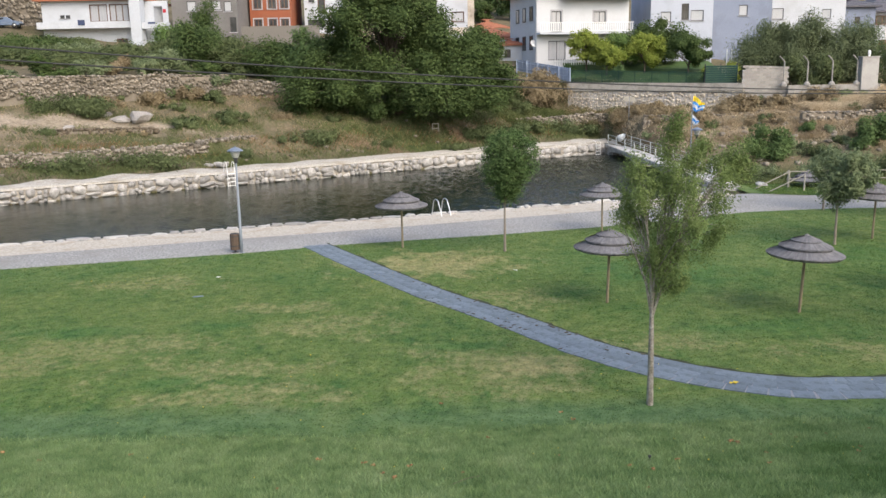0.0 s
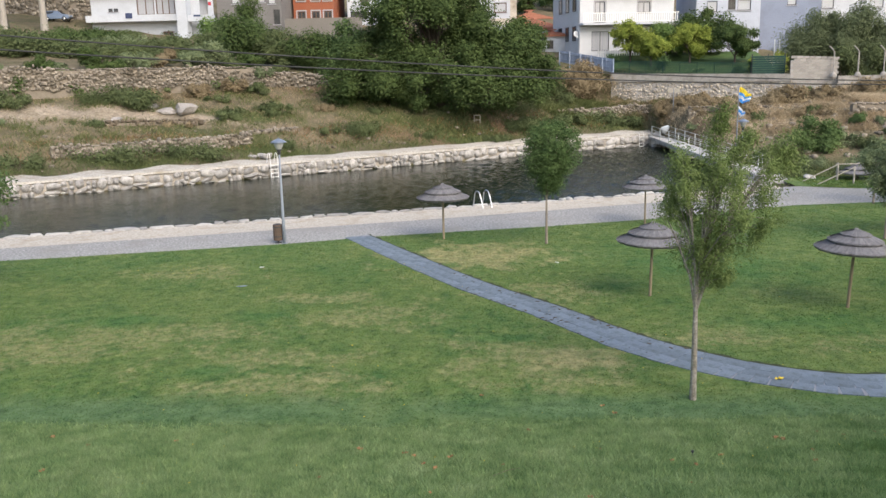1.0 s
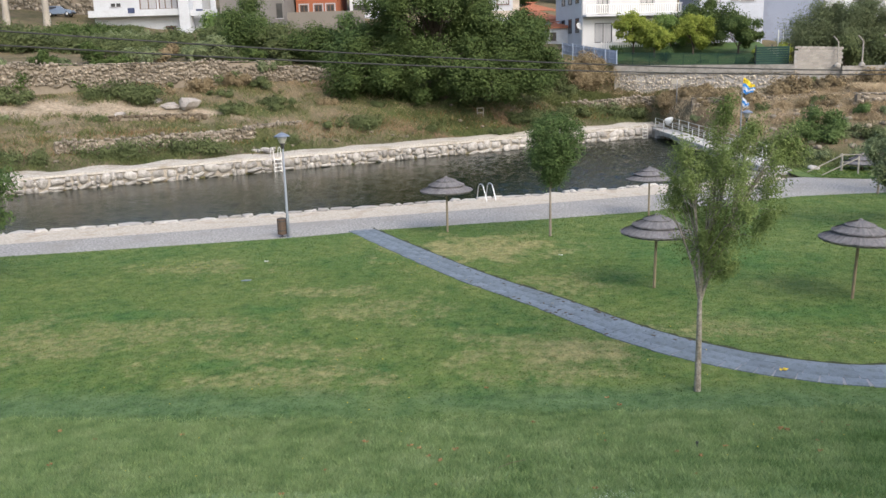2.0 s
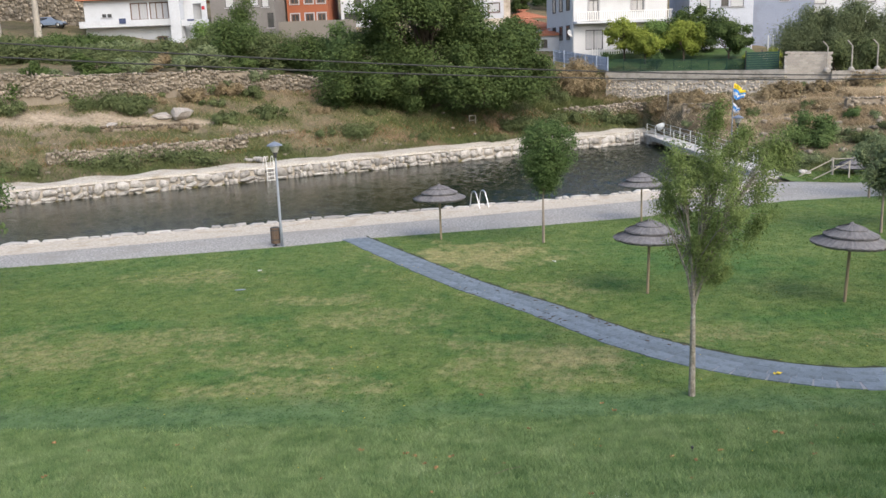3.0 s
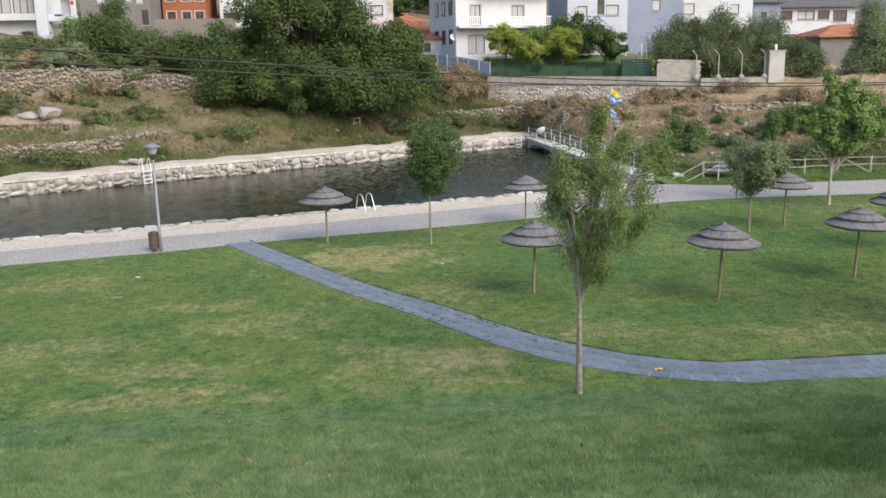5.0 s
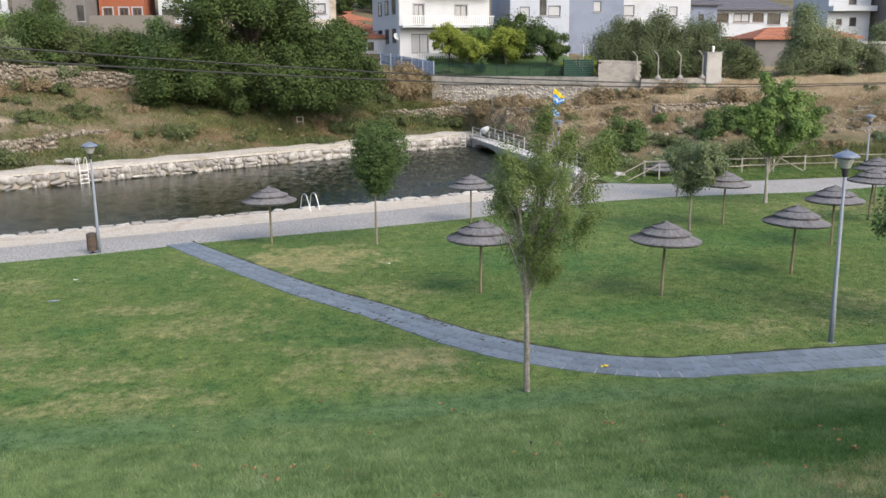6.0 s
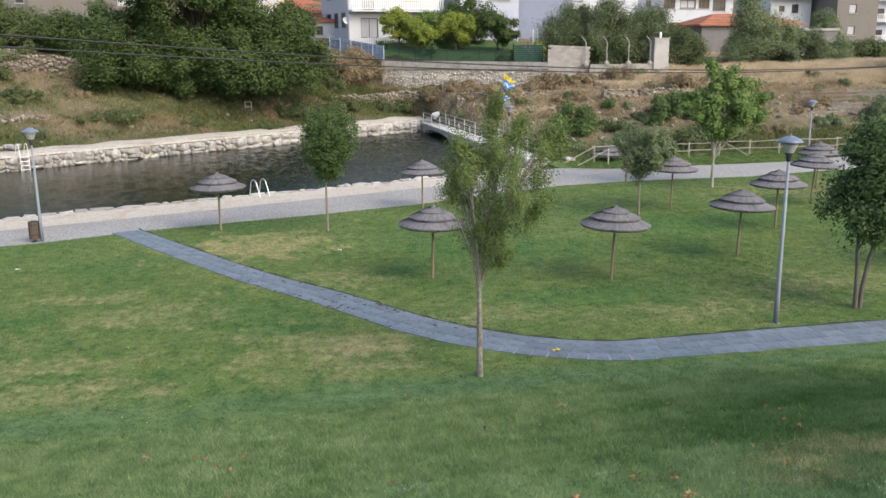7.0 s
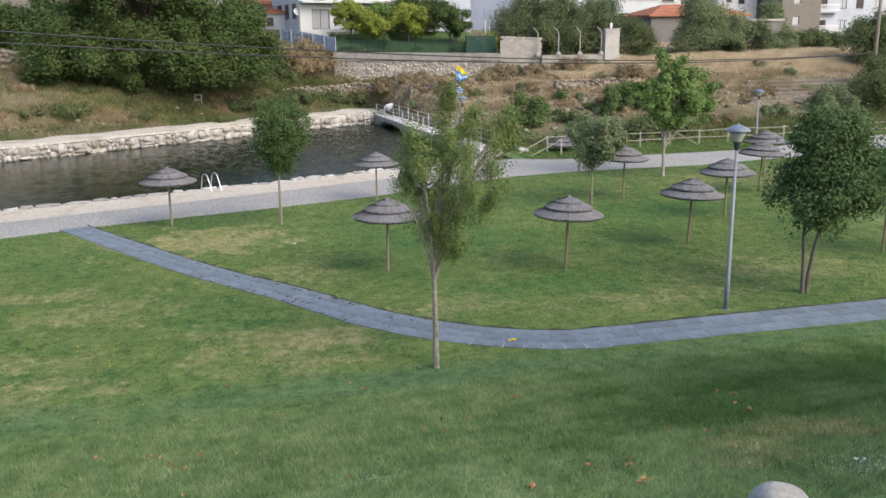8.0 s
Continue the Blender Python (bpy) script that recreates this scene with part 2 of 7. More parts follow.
M = {
    "lawn": lawn_material("mown_lawn", False), "blades": lawn_material("grass_blades", True), "bank": lawn_material("bank_turf", False, True), "bank_blades": lawn_material("bank_grass_blades", True, True), "water": water_material(), "earth": earth_material(),
    "gravel": surface("grey_gravel", (0.222, 0.218, 0.208), (0.352, 0.345, 0.328), 1.2, 11, 0.95, stain=(0.245, 0.234, 0.212), bump_s=0.7, grain=0.95),
    "sand": surface("pale_sandy_concrete", (0.385, 0.345, 0.282), (0.520, 0.478, 0.408), 0.9, 9, 0.95, stain=(0.330, 0.276, 0.208), stain_scale=0.9, bump_s=0.5, grain=0.5),
    "slate": surface("blue_grey_slate", (0.141, 0.174, 0.215), (0.200, 0.246, 0.288), 2.5, 30, 0.8, vary=0.24, stain=(0.093, 0.114, 0.125), stain_scale=1.5, spec=0.2),
    "turfedge": surface("dark_shaded_turf_edge", (0.026, 0.036, 0.016), (0.055, 0.062, 0.030), 6, 40, 0.95),
    "bed": surface("path_bedding", (0.190, 0.198, 0.226), (0.297, 0.298, 0.320), 4, 40, 0.95),
    "boulder": surface("pale_granite_boulder", (0.359, 0.339, 0.310), (0.564, 0.553, 0.526), 1.6, 18, 0.9, vary=0.45, stain=(0.188, 0.178, 0.160), stain_scale=1.4),
    "rubble": surface("rubble_stone", (0.230, 0.198, 0.156), (0.405, 0.362, 0.300), 2.0, 14, 0.95, island=0.5, stain=(0.134, 0.115, 0.083), stain_scale=0.5),
    "rubble_grey": surface("grey_rubble_stone", (0.417, 0.374, 0.314), (0.656, 0.594, 0.497), 2.0, 14, 0.95, island=0.45, stain=(0.253, 0.217, 0.165), stain_scale=0.5),
    "mortar": surface("earthy_mortar", (0.155, 0.133, 0.104), (0.250, 0.218, 0.172), 2.0, 18, 0.95),
    "concrete": surface("weathered_concrete", (0.312, 0.304, 0.291), (0.437, 0.427, 0.410), 1.0, 20, 0.9, stain=(0.211, 0.198, 0.180), stain_scale=0.7),
    "white": surface("white_house_paint", (0.471, 0.497, 0.539), (0.514, 0.544, 0.582), 0.5, 12, 0.8, stain=(0.409, 0.429, 0.454), stain_scale=0.35, bump_s=0.1),
    "cream": surface("cream_house_paint", (0.414, 0.445, 0.508), (0.447, 0.483, 0.553), 0.5, 12, 0.8, stain=(0.345, 0.372, 0.423), stain_scale=0.35, bump_s=0.1),
    "bluegrey": surface("blue_grey_render", (0.199, 0.232, 0.312), (0.227, 0.263, 0.342), 0.5, 12, 0.85, stain=(0.175, 0.201, 0.261), stain_scale=0.35, bump_s=0.1),
    "grey": surface("bare_grey_render", (0.155, 0.150, 0.146), (0.196, 0.190, 0.183), 0.5, 12, 0.9, stain=(0.141, 0.136, 0.128), stain_scale=0.4),
    "orange": surface("orange_red_render", (0.253, 0.080, 0.042), (0.299, 0.104, 0.055), 0.5, 12, 0.85, stain=(0.253, 0.107, 0.061), stain_scale=0.5),
    "beige": surface("beige_render", (0.165, 0.152, 0.135), (0.196, 0.184, 0.164), 0.4, 12, 0.9, stain=(0.156, 0.143, 0.127), stain_scale=0.4),
    "rooftile": surface("terracotta_roof_tile", (0.33, 0.125, 0.07), (0.44, 0.19, 0.115), 3.0, 12, 0.85, island=0.3, stain=(0.27, 0.12, 0.08)),
    "darkroof": surface("dark_slate_roof", (0.085, 0.085, 0.10), (0.13, 0.13, 0.15), 2.0, 14, 0.7, island=0.2),
    "trim": surface("grey_stone_trim", (0.300, 0.300, 0.320), (0.420, 0.420, 0.440), 2.0, 18, 0.8),
    "brownframe": surface("brown_window_frame", (0.085, 0.045, 0.03), (0.13, 0.075, 0.05), 3.0, 20, 0.5),
    "darkframe": surface("dark_window_frame", (0.03, 0.03, 0.032), (0.055, 0.055, 0.06), 3.0, 20, 0.5),
    "shutter": surface("pale_roller_shutter", (0.384, 0.397, 0.409), (0.446, 0.461, 0.476), 2.0, 30, 0.6, stretch=(1, 1, 12)),
    "steel": surface("stainless_tube", (0.60, 0.61, 0.63), (0.72, 0.73, 0.74), 4, 30, 0.3, metal=0.9, bump_s=0.05),
    "galv": surface("galvanised_post", (0.186, 0.214, 0.252), (0.240, 0.270, 0.312), 3, 25, 0.6, metal=0.15, vary=0.1, bump_s=0.1, spec=0.5),
    "whitepaint": surface("white_painted_tube", (0.68, 0.68, 0.66), (0.80, 0.80, 0.78), 6, 30, 0.5),
    "cap": surface("blue_grey_lamp_cap", (0.116, 0.145, 0.203), (0.156, 0.191, 0.257), 3, 25, 0.4, spec=0.5, bump_s=0.1),
    "dark": surface("dark_iron", (0.03, 0.03, 0.034), (0.06, 0.06, 0.065), 5, 30, 0.5),
    "thatch": surface("weathered_heather_thatch", (0.122, 0.119, 0.128), (0.262, 0.258, 0.264), 6, 60, 0.95, island=0.3, bump_s=0.6),
    "pole": surface("weathered_timber_pole", (0.180, 0.143, 0.093), (0.279, 0.235, 0.162), 5, 40, 0.85, vary=0.2, stretch=(6, 6, 0.6)),
    "rail": surface("pale_timber_rail", (0.273, 0.251, 0.206), (0.364, 0.348, 0.302), 3, 30, 0.85, vary=0.2),
    "bark": surface("grey_brown_bark", (0.15, 0.125, 0.10), (0.27, 0.235, 0.195), 5, 30, 0.95, stretch=(3, 3, 0.7), bump_s=0.6),
    "bark_pale": surface("pale_mottled_bark", (0.245, 0.222, 0.187), (0.360, 0.340, 0.304), 2.5, 18, 0.9, stretch=(2, 2, 0.8), bump_s=0.5),
    "bark_grey": surface("mottled_grey_bark", (0.085, 0.075, 0.060), (0.32, 0.295, 0.25), 14, 30, 0.9, stretch=(1, 1, 0.7), bump_s=0.5, stain=(0.36, 0.345, 0.315), stain_scale=9),
    "palewash": surface("pale_villa_render", (0.50, 0.515, 0.535), (0.55, 0.565, 0.585), 0.5, 12, 0.85, stain=(0.46, 0.47, 0.485), stain_scale=0.35, bump_s=0.1),
    "curtain": surface("curtained_pane", (0.30, 0.31, 0.33), (0.42, 0.43, 0.45), 1.2, 12, 0.12, stretch=(6, 6, 0.3), bump_s=0.0, spec=0.5),
    "railgrey": surface("pale_grey_rail_paint", (0.40, 0.42, 0.41), (0.52, 0.54, 0.52), 4, 25, 0.5, bump_s=0.05),
    "oldcap": surface("stained_old_concrete", (0.225, 0.216, 0.200), (0.345, 0.333, 0.310), 1.6, 14, 0.95, stain=(0.150, 0.141, 0.125), stain_scale=1.1, bump_s=0.5),
    "bridge": surface("pale_bridge_concrete", (0.440, 0.430, 0.410), (0.580, 0.568, 0.540), 1.0, 20, 0.9, stain=(0.279, 0.262, 0.241), stain_scale=0.9),
    # Bark darkened in its colour for stems in the shade of their crown.
    "bark_shade": surface("shaded_grey_bark", (0.085, 0.076, 0.064), (0.165, 0.150, 0.128), 5, 30, 0.95, stretch=(3, 3, 0.7), bump_s=0.5),
    "bark_dark": surface("dark_bark", (0.06, 0.05, 0.04), (0.11, 0.09, 0.07), 3, 18, 0.95),
    "leaf_ash": leaf_mat("feathery_ash_leaf", (0.074, 0.118, 0.036), (0.152, 0.208, 0.066), (0.290, 0.356, 0.138), 0.4),
    "leaf_pear": leaf_mat("dark_pear_leaf", (0.032, 0.066, 0.022), (0.070, 0.118, 0.038), (0.150, 0.212, 0.080)),
    "leaf_maple": leaf_mat("bright_maple_leaf", (0.072, 0.136, 0.038), (0.142, 0.228, 0.064), (0.275, 0.358, 0.135), 0.35),
    "leaf_deep": leaf_mat("deep_green_leaf", (0.034, 0.066, 0.025), (0.066, 0.118, 0.041), (0.175, 0.245, 0.105)),
    "leaf_bank": leaf_mat("bank_bush_leaf", (0.054, 0.096, 0.032), (0.098, 0.156, 0.052), (0.180, 0.245, 0.100)),
    "leaf_hedge": leaf_mat("dusty_hedge_leaf", (0.066, 0.090, 0.045), (0.118, 0.148, 0.075), (0.215, 0.250, 0.140)),
    "leaf_walnut": leaf_mat("walnut_leaf", (0.030, 0.054, 0.018), (0.067, 0.106, 0.034), (0.142, 0.188, 0.064)),
    "leaf_citrus": leaf_mat("yellow_green_citrus_leaf", (0.095, 0.145, 0.028), (0.205, 0.262, 0.046), (0.385, 0.410, 0.095)),
    "leaf_olive": leaf_mat("grey_olive_leaf", (0.101, 0.135, 0.067), (0.169, 0.211, 0.106), (0.278, 0.325, 0.182)),
    "leaf_shrub": leaf_mat("mixed_shrub_leaf", (0.054, 0.075, 0.035), (0.102, 0.132, 0.056), (0.177, 0.207, 0.093)),
    "leaf_brown": leaf_mat("withered_shrub_leaf", (0.134, 0.106, 0.060), (0.250, 0.198, 0.120), (0.410, 0.338, 0.216)),
    "straw": leaf_mat("dry_straw_grass", (0.330, 0.262, 0.168), (0.580, 0.475, 0.325), (0.800, 0.700, 0.520), 0.3),
    "hay": leaf_mat("dull_hay_grass", (0.215, 0.166, 0.102), (0.365, 0.290, 0.184), (0.540, 0.445, 0.296), 0.3),
    "weed": leaf_mat("bank_weed_grass", (0.066, 0.101, 0.034), (0.132, 0.158, 0.058), (0.232, 0.233, 0.108), 0.3),
    "bowl": surface("milky_lamp_bowl", (0.302, 0.302, 0.288), (0.389, 0.382, 0.360), 4, 30, 0.35, bump_s=0.05, spec=0.5),
    "yellow": surface("yellow_cloth", (0.75, 0.55, 0.03), (0.80, 0.62, 0.05), 4, 40, 0.8),
    "blue": surface("sky_blue_cloth", (0.06, 0.30, 0.72), (0.10, 0.38, 0.80), 4, 40, 0.8),
    "cloth": surface("white_cloth", (0.72, 0.74, 0.78), (0.80, 0.81, 0.84), 4, 40, 0.8),
    "bin": surface("brown_bin_slat", (0.085, 0.058, 0.043), (0.130, 0.095, 0.072), 5, 40, 0.8, vary=0.15),
    "navy": surface("navy_cloth", (0.035, 0.048, 0.105), (0.060, 0.078, 0.150), 3, 30, 0.9),
    "bluefence": surface("blue_grey_sheet_fence", (0.23, 0.29, 0.40), (0.30, 0.36, 0.47), 2, 20, 0.6, vary=0.1),
    "greenfence": surface("dark_green_screen", (0.007, 0.033, 0.027), (0.013, 0.051, 0.039), 2, 20, 0.7, vary=0.1),
    "carpaint": surface("blue_grey_car_paint", (0.15, 0.205, 0.30), (0.18, 0.235, 0.33), 1, 10, 0.3, metal=0.0, bump_s=0.0, spec=0.5),
    "tyre": surface("black_rubber", (0.015, 0.015, 0.015), (0.03, 0.03, 0.03), 5, 40, 0.85),
    "leaflitter": surface("fallen_brown_leaf", (0.30, 0.155, 0.065), (0.47, 0.27, 0.13), 5, 40, 0.8, vary=0.35),
    "yellowleaf": surface("fallen_yellow_leaf", (0.62, 0.46, 0.04), (0.75, 0.58, 0.08), 5, 40, 0.8),
    "petal": surface("white_petals", (0.68, 0.69, 0.66), (0.80, 0.81, 0.78), 5, 40, 0.8),
    "room": surface("dim_room", (0.10, 0.095, 0.09), (0.15, 0.14, 0.13), 1, 8, 0.9),
    "cable": surface("black_cable_sheath", (0.018, 0.020, 0.020), (0.035, 0.037, 0.037), 3, 20, 0.6),
    "terrace": surface("dull_terrace_stone", (0.136, 0.124, 0.105), (0.208, 0.192, 0.168), 2, 14, 0.95, stain=(0.096, 0.080, 0.062)),
    "rust": leaf_mat("rusty_dry_weed", (0.13, 0.075, 0.035), (0.24, 0.145, 0.07), (0.36, 0.24, 0.13), 0.3),
    "soil": surface("dark_crumbling_soil", (0.090, 0.072, 0.050), (0.175, 0.143, 0.104), 1.6, 12, 0.95, island=0.3),
    "greyrock": surface("grey_granite_rock", (0.220, 0.205, 0.190), (0.385, 0.365, 0.340), 1.4, 12, 0.95, stain=(0.134, 0.119, 0.100), stain_scale=1.2, bump_s=0.6),
    "wallgap": surface("dark_wall_joint", (0.200, 0.182, 0.152), (0.370, 0.340, 0.290), 1.5, 12, 0.95),
    "farpath": surface("trodden_pale_path", (0.326, 0.304, 0.265), (0.440, 0.418, 0.370), 0.8, 7, 0.95, stain=(0.264, 0.235, 0.181), stain_scale=0.7, bump_s=0.5, grain=0.5),
    # The garden trees' shade is part of this turf's dark green.
    "garden": surface("shaded_garden_turf", (0.045, 0.092, 0.026), (0.088, 0.146, 0.046), 1.2, 14, 0.9, stain=(0.120, 0.142, 0.060), stain_scale=0.5),
    "redcloth": surface("red_cloth", (0.350, 0.021, 0.035), (0.406, 0.035, 0.049), 4, 40, 0.8),
}


def glass():
    m, t, b, out = node_mat("window_glass")
    b.inputs["Base Color"].default_value = (0.04, 0.045, 0.05, 1)
    b.inputs["Roughness"].default_value = 0.06
    b.inputs["Specular IOR Level"].default_value = 0.5
    t.links.new(ramp(t, noise_tex(t, 0.7, 2), [(0.3, (0.02, 0.022, 0.025)), (0.7, (0.07, 0.075, 0.08))]), b.inputs["Base Color"])
    return m


M["glass"] = glass()

# ---- mesh helpers ----


def npmesh(name, verts, faces, mats, smooth=False):
    """A mesh from an array of points and an array of equal-sided faces."""
    me = bpy.data.meshes.new(name)
    verts, faces = np.asarray(verts, np.float32), np.asarray(faces, np.int32)
    k = faces.shape[1]
    me.vertices.add(len(verts))
    me.vertices.foreach_set("co", verts.ravel())
    me.loops.add(faces.size)
    me.loops.foreach_set("vertex_index", faces.ravel())
    me.polygons.add(len(faces))
    me.polygons.foreach_set("loop_start", np.arange(0, faces.size, k, dtype=np.int32))
    me.polygons.foreach_set("use_smooth", np.full(len(faces), smooth))
    me.update(calc_edges=True)
    me.validate()
    for m in mats if isinstance(mats, (list, tuple)) else [mats]:
        me.materials.append(m)
    return me


def solid(name, bm, material, smooth=False):
    me = bpy.data.meshes.new(name)
    bmesh.ops.recalc_face_normals(bm, faces=bm.faces)
    bm.to_mesh(me)
    bm.free()
    me.materials.append(material)
    if smooth:
        me.polygons.foreach_set("use_smooth", np.ones(len(me.polygons), bool))
    return me


def part(name, mesh, parent, label="", m=None):
    ob = new(name, mesh)
    ob.parent = parent
    if m is not None:
        ob.matrix_basis = m
    return tagged(ob, label)


def thing(name, m, label, category, group="", kind="", mesh=None):
    ob = new(name, mesh)
    ob.matrix_basis = m
    return tagged(ob, label, category, group, kind)


def box(bm, x0, y0, z0, x1, y1, z1, bevel=0.0):
    r = bmesh.ops.create_cube(bm, size=1)
    bmesh.ops.transform(bm, matrix=Matrix.Translation(((x0 + x1) / 2, (y0 + y1) / 2, (z0 + z1) / 2)) @ Matrix.Diagonal((x1 - x0, y1 - y0, z1 - z0, 1)), verts=r["verts"])
    if bevel:
        edges = list({e for v in r["verts"] for e in v.link_edges})
        bmesh.ops.bevel(bm, geom=edges, offset=bevel, segments=1, affect="EDGES")


def box_mesh(name, material, *dims, bevel=0.0):
    bm = bmesh.new()
    box(bm, *dims, bevel=bevel)
    return solid(name, bm, material)


def tube_data(points, radii, sides=6):
    pts = [Vector(p) for p in points]
    verts, faces = [], []
    for i, p in enumerate(pts):
        d = (pts[min(i + 1, len(pts) - 1)] - pts[max(i - 1, 0)]).normalized()
        a = d.orthogonal().normalized() if abs(d.z) > 0.9 else d.cross(Vector((0, 0, 1))).normalized()
        b = d.cross(a)
        for k in range(sides):
            w = 2 * math.pi * k / sides
            verts.append(p + (a * math.cos(w) + b * math.sin(w)) * radii[i])
    for i in range(len(pts) - 1):
        for k in range(sides):
            n = (k + 1) % sides
            faces.append((i * sides + k, i * sides + n, (i + 1) * sides + n, (i + 1) * sides + k))
    return [tuple(v) for v in verts], faces


def tubes(name, material, runs, sides=6):
    """Several round runs of (points, radii) joined into one mesh."""
    V, F = [], []
    for points, radii in runs:
        if not hasattr(radii, "__len__"):
            radii = [radii] * len(points)
        v, f = tube_data(points, radii, sides)
        F += [tuple(i + len(V) for i in q) for q in f]
        V += v
    return npmesh(name, V, F, material, True)


def lathe(name, material, profile, sides=16, smooth=True):
    """A turned solid from (radius, height) rings."""
    V = [(r * math.cos(2 * math.pi * k / sides), r * math.sin(2 * math.pi * k / sides), z) for r, z in profile for k in range(sides)]
    F = [(i * sides + k, i * sides + (k + 1) % sides, (i + 1) * sides + (k + 1) % sides, (i + 1) * sides + k) for i in range(len(profile) - 1) for k in range(sides)]
    return npmesh(name, V, F, material, smooth)


def rock_shape(seed, power=0.72):
    """A rounded block of 26 points and 24 faces within about one metre, with an uneven skin."""
    r = np.random.default_rng(seed)
    grid, index, F = [], {}, []

    def at(p):
        if p not in index:
            index[p] = len(grid)
            grid.append(p)
        return index[p]
    for axis in range(3):
        for s in (-1, 1):
            for a in (-1, 0):
                for b in (-1, 0):
                    q = []
                    for da, db in ((0, 0), (1, 0), (1, 1), (0, 1)):
                        p = [0, 0, 0]
                        p[axis], p[(axis + 1) % 3], p[(axis + 2) % 3] = s, a + da, b + db
                        q.append(at(tuple(p)))
                    F.append(q if s > 0 else q[::-1])
    V = np.array(grid, float)
    V = V / np.linalg.norm(V, axis=1)[:, None] ** power
    V += r.normal(0, 0.13, V.shape)
    return V * 0.5, np.array(F)


ROCKS = [rock_shape(s, 0.62) for s in range(9)]


def rubble(name, spots, material):
    """Many small stones in one mesh: spots are (place, size xyz, turn about z)."""
    V, F, n = [], [], 0
    for i, (p, s, w) in enumerate(spots):
        v, f = ROCKS[i % len(ROCKS)]
        v = v * s
        c, q = math.cos(w), math.sin(w)
        V.append(np.stack([v[:, 0] * c - v[:, 1] * q, v[:, 0] * q + v[:, 1] * c, v[:, 2]], 1) + p)
        F.append(f + n)
        n += len(v)
    return npmesh(name, np.concatenate(V), np.concatenate(F), material, True)


def leaf_data(centres, size, flat=0.35, long=1.5, hearts=None):
    """A bent four-cornered leaf at every centre, turned at random but facing out of its clump and leaning to the sky."""
    n = len(centres)
    out = centres - centres.mean(0)
    out /= np.linalg.norm(out, axis=1)[:, None] + 1e-6
    if hearts is not None:
        own = centres - hearts
        out = out * 0.5 + own / (np.linalg.norm(own, axis=1)[:, None] + 1e-6)
    nor = rng.normal(0, 0.6, (n, 3)) + out * 0.75
    nor[:, 2] = np.abs(nor[:, 2]) * 0.8 + flat
    nor /= np.linalg.norm(nor, axis=1)[:, None]
    a = np.cross(nor, rng.normal(0, 1, (n, 3)))
    a /= np.linalg.norm(a, axis=1)[:, None]
    b = np.cross(nor, a)
    s = (size * rng.uniform(0.6, 1.3, n))[:, None]
    V = np.stack([centres - a * s * long / 2, centres + b * s * 0.4 - nor * s * 0.12, centres + a * s * long / 2, centres - b * s * 0.4 - nor * s * 0.12], 1).reshape(-1, 3)
    F = np.arange(4 * n).reshape(n, 4)
    return V, F


def blade_data(x, y, z, tall, wide, lean=0.6):
    """Single-triangle grass blades."""
    n = len(x)
    w = rng.uniform(0, 2 * math.pi, n)
    h = tall * rng.uniform(0.5, 1.3, n)
    d = np.stack([np.cos(w), np.sin(w)], 1) * (wide / 2)
    lx, ly = rng.normal(0, lean, n) * h, rng.normal(0, lean, n) * h
    V = np.stack([np.stack([x - d[:, 0], y - d[:, 1], z], 1), np.stack([x + d[:, 0], y + d[:, 1], z], 1), np.stack([x + lx, y + ly, z + h], 1)], 1).reshape(-1, 3)
    return V, np.arange(3 * n).reshape(n, 3)


# ---- the lie of the land ----
LAWN_EDGE = ([-120, -16.8, -8, -4.5, 2.8, 7.2, 14.9, 19.3, 26, 30, 45, 120], [10, 32.3, 34.5, 35.8, 37.6, 38.9, 42.2, 42.8, 42.6, 43.3, 45.5, 52])
ROWS_X = [-120, -60, -47, -25, -3, 12, 15.6, 18.2, 20.5, 38, 60, 120]
ROWS_Y = np.array([
    [-4, -3.5, -1, 3, 3.6, 10, 18, 19, 40, 60, 260],
    [33.9, 34.4, 36.5, 40, 40.6, 50, 62, 62.8, 82, 96, 260],
    [41.96, 42.5, 44.6, 48, 48.6, 57, 66.5, 67.3, 85, 104, 260],
    [55.6, 56.1, 58.2, 61.8, 62.4, 69, 75.5, 76.3, 92, 104, 260],
    [69.2, 69.7, 71.6, 73.5, 74, 76, 80, 81, 95, 112, 260],
    [78.5, 79, 80.5, 82.5, 83, 84.5, 86, 86.8, 91, 97, 260],
    [80.7, 81.2, 82.3, 83.2, 83.6, 84.2, 84.8, 85.6, 91, 97, 260],
    [60, 62, 66, 70, 73, 77, 84.4, 85.2, 91, 97, 260],
    [58, 60, 64, 68, 71, 75, 82.6, 83.4, 90, 97, 260],
    [57, 58.5, 61, 64, 67, 70, 75, 79.4, 88, 100, 260],
    [57, 59, 62, 65, 68, 71, 76, 79, 92, 108, 260],
    [60, 62, 66, 70, 74, 78, 84, 88, 105, 125, 300]])
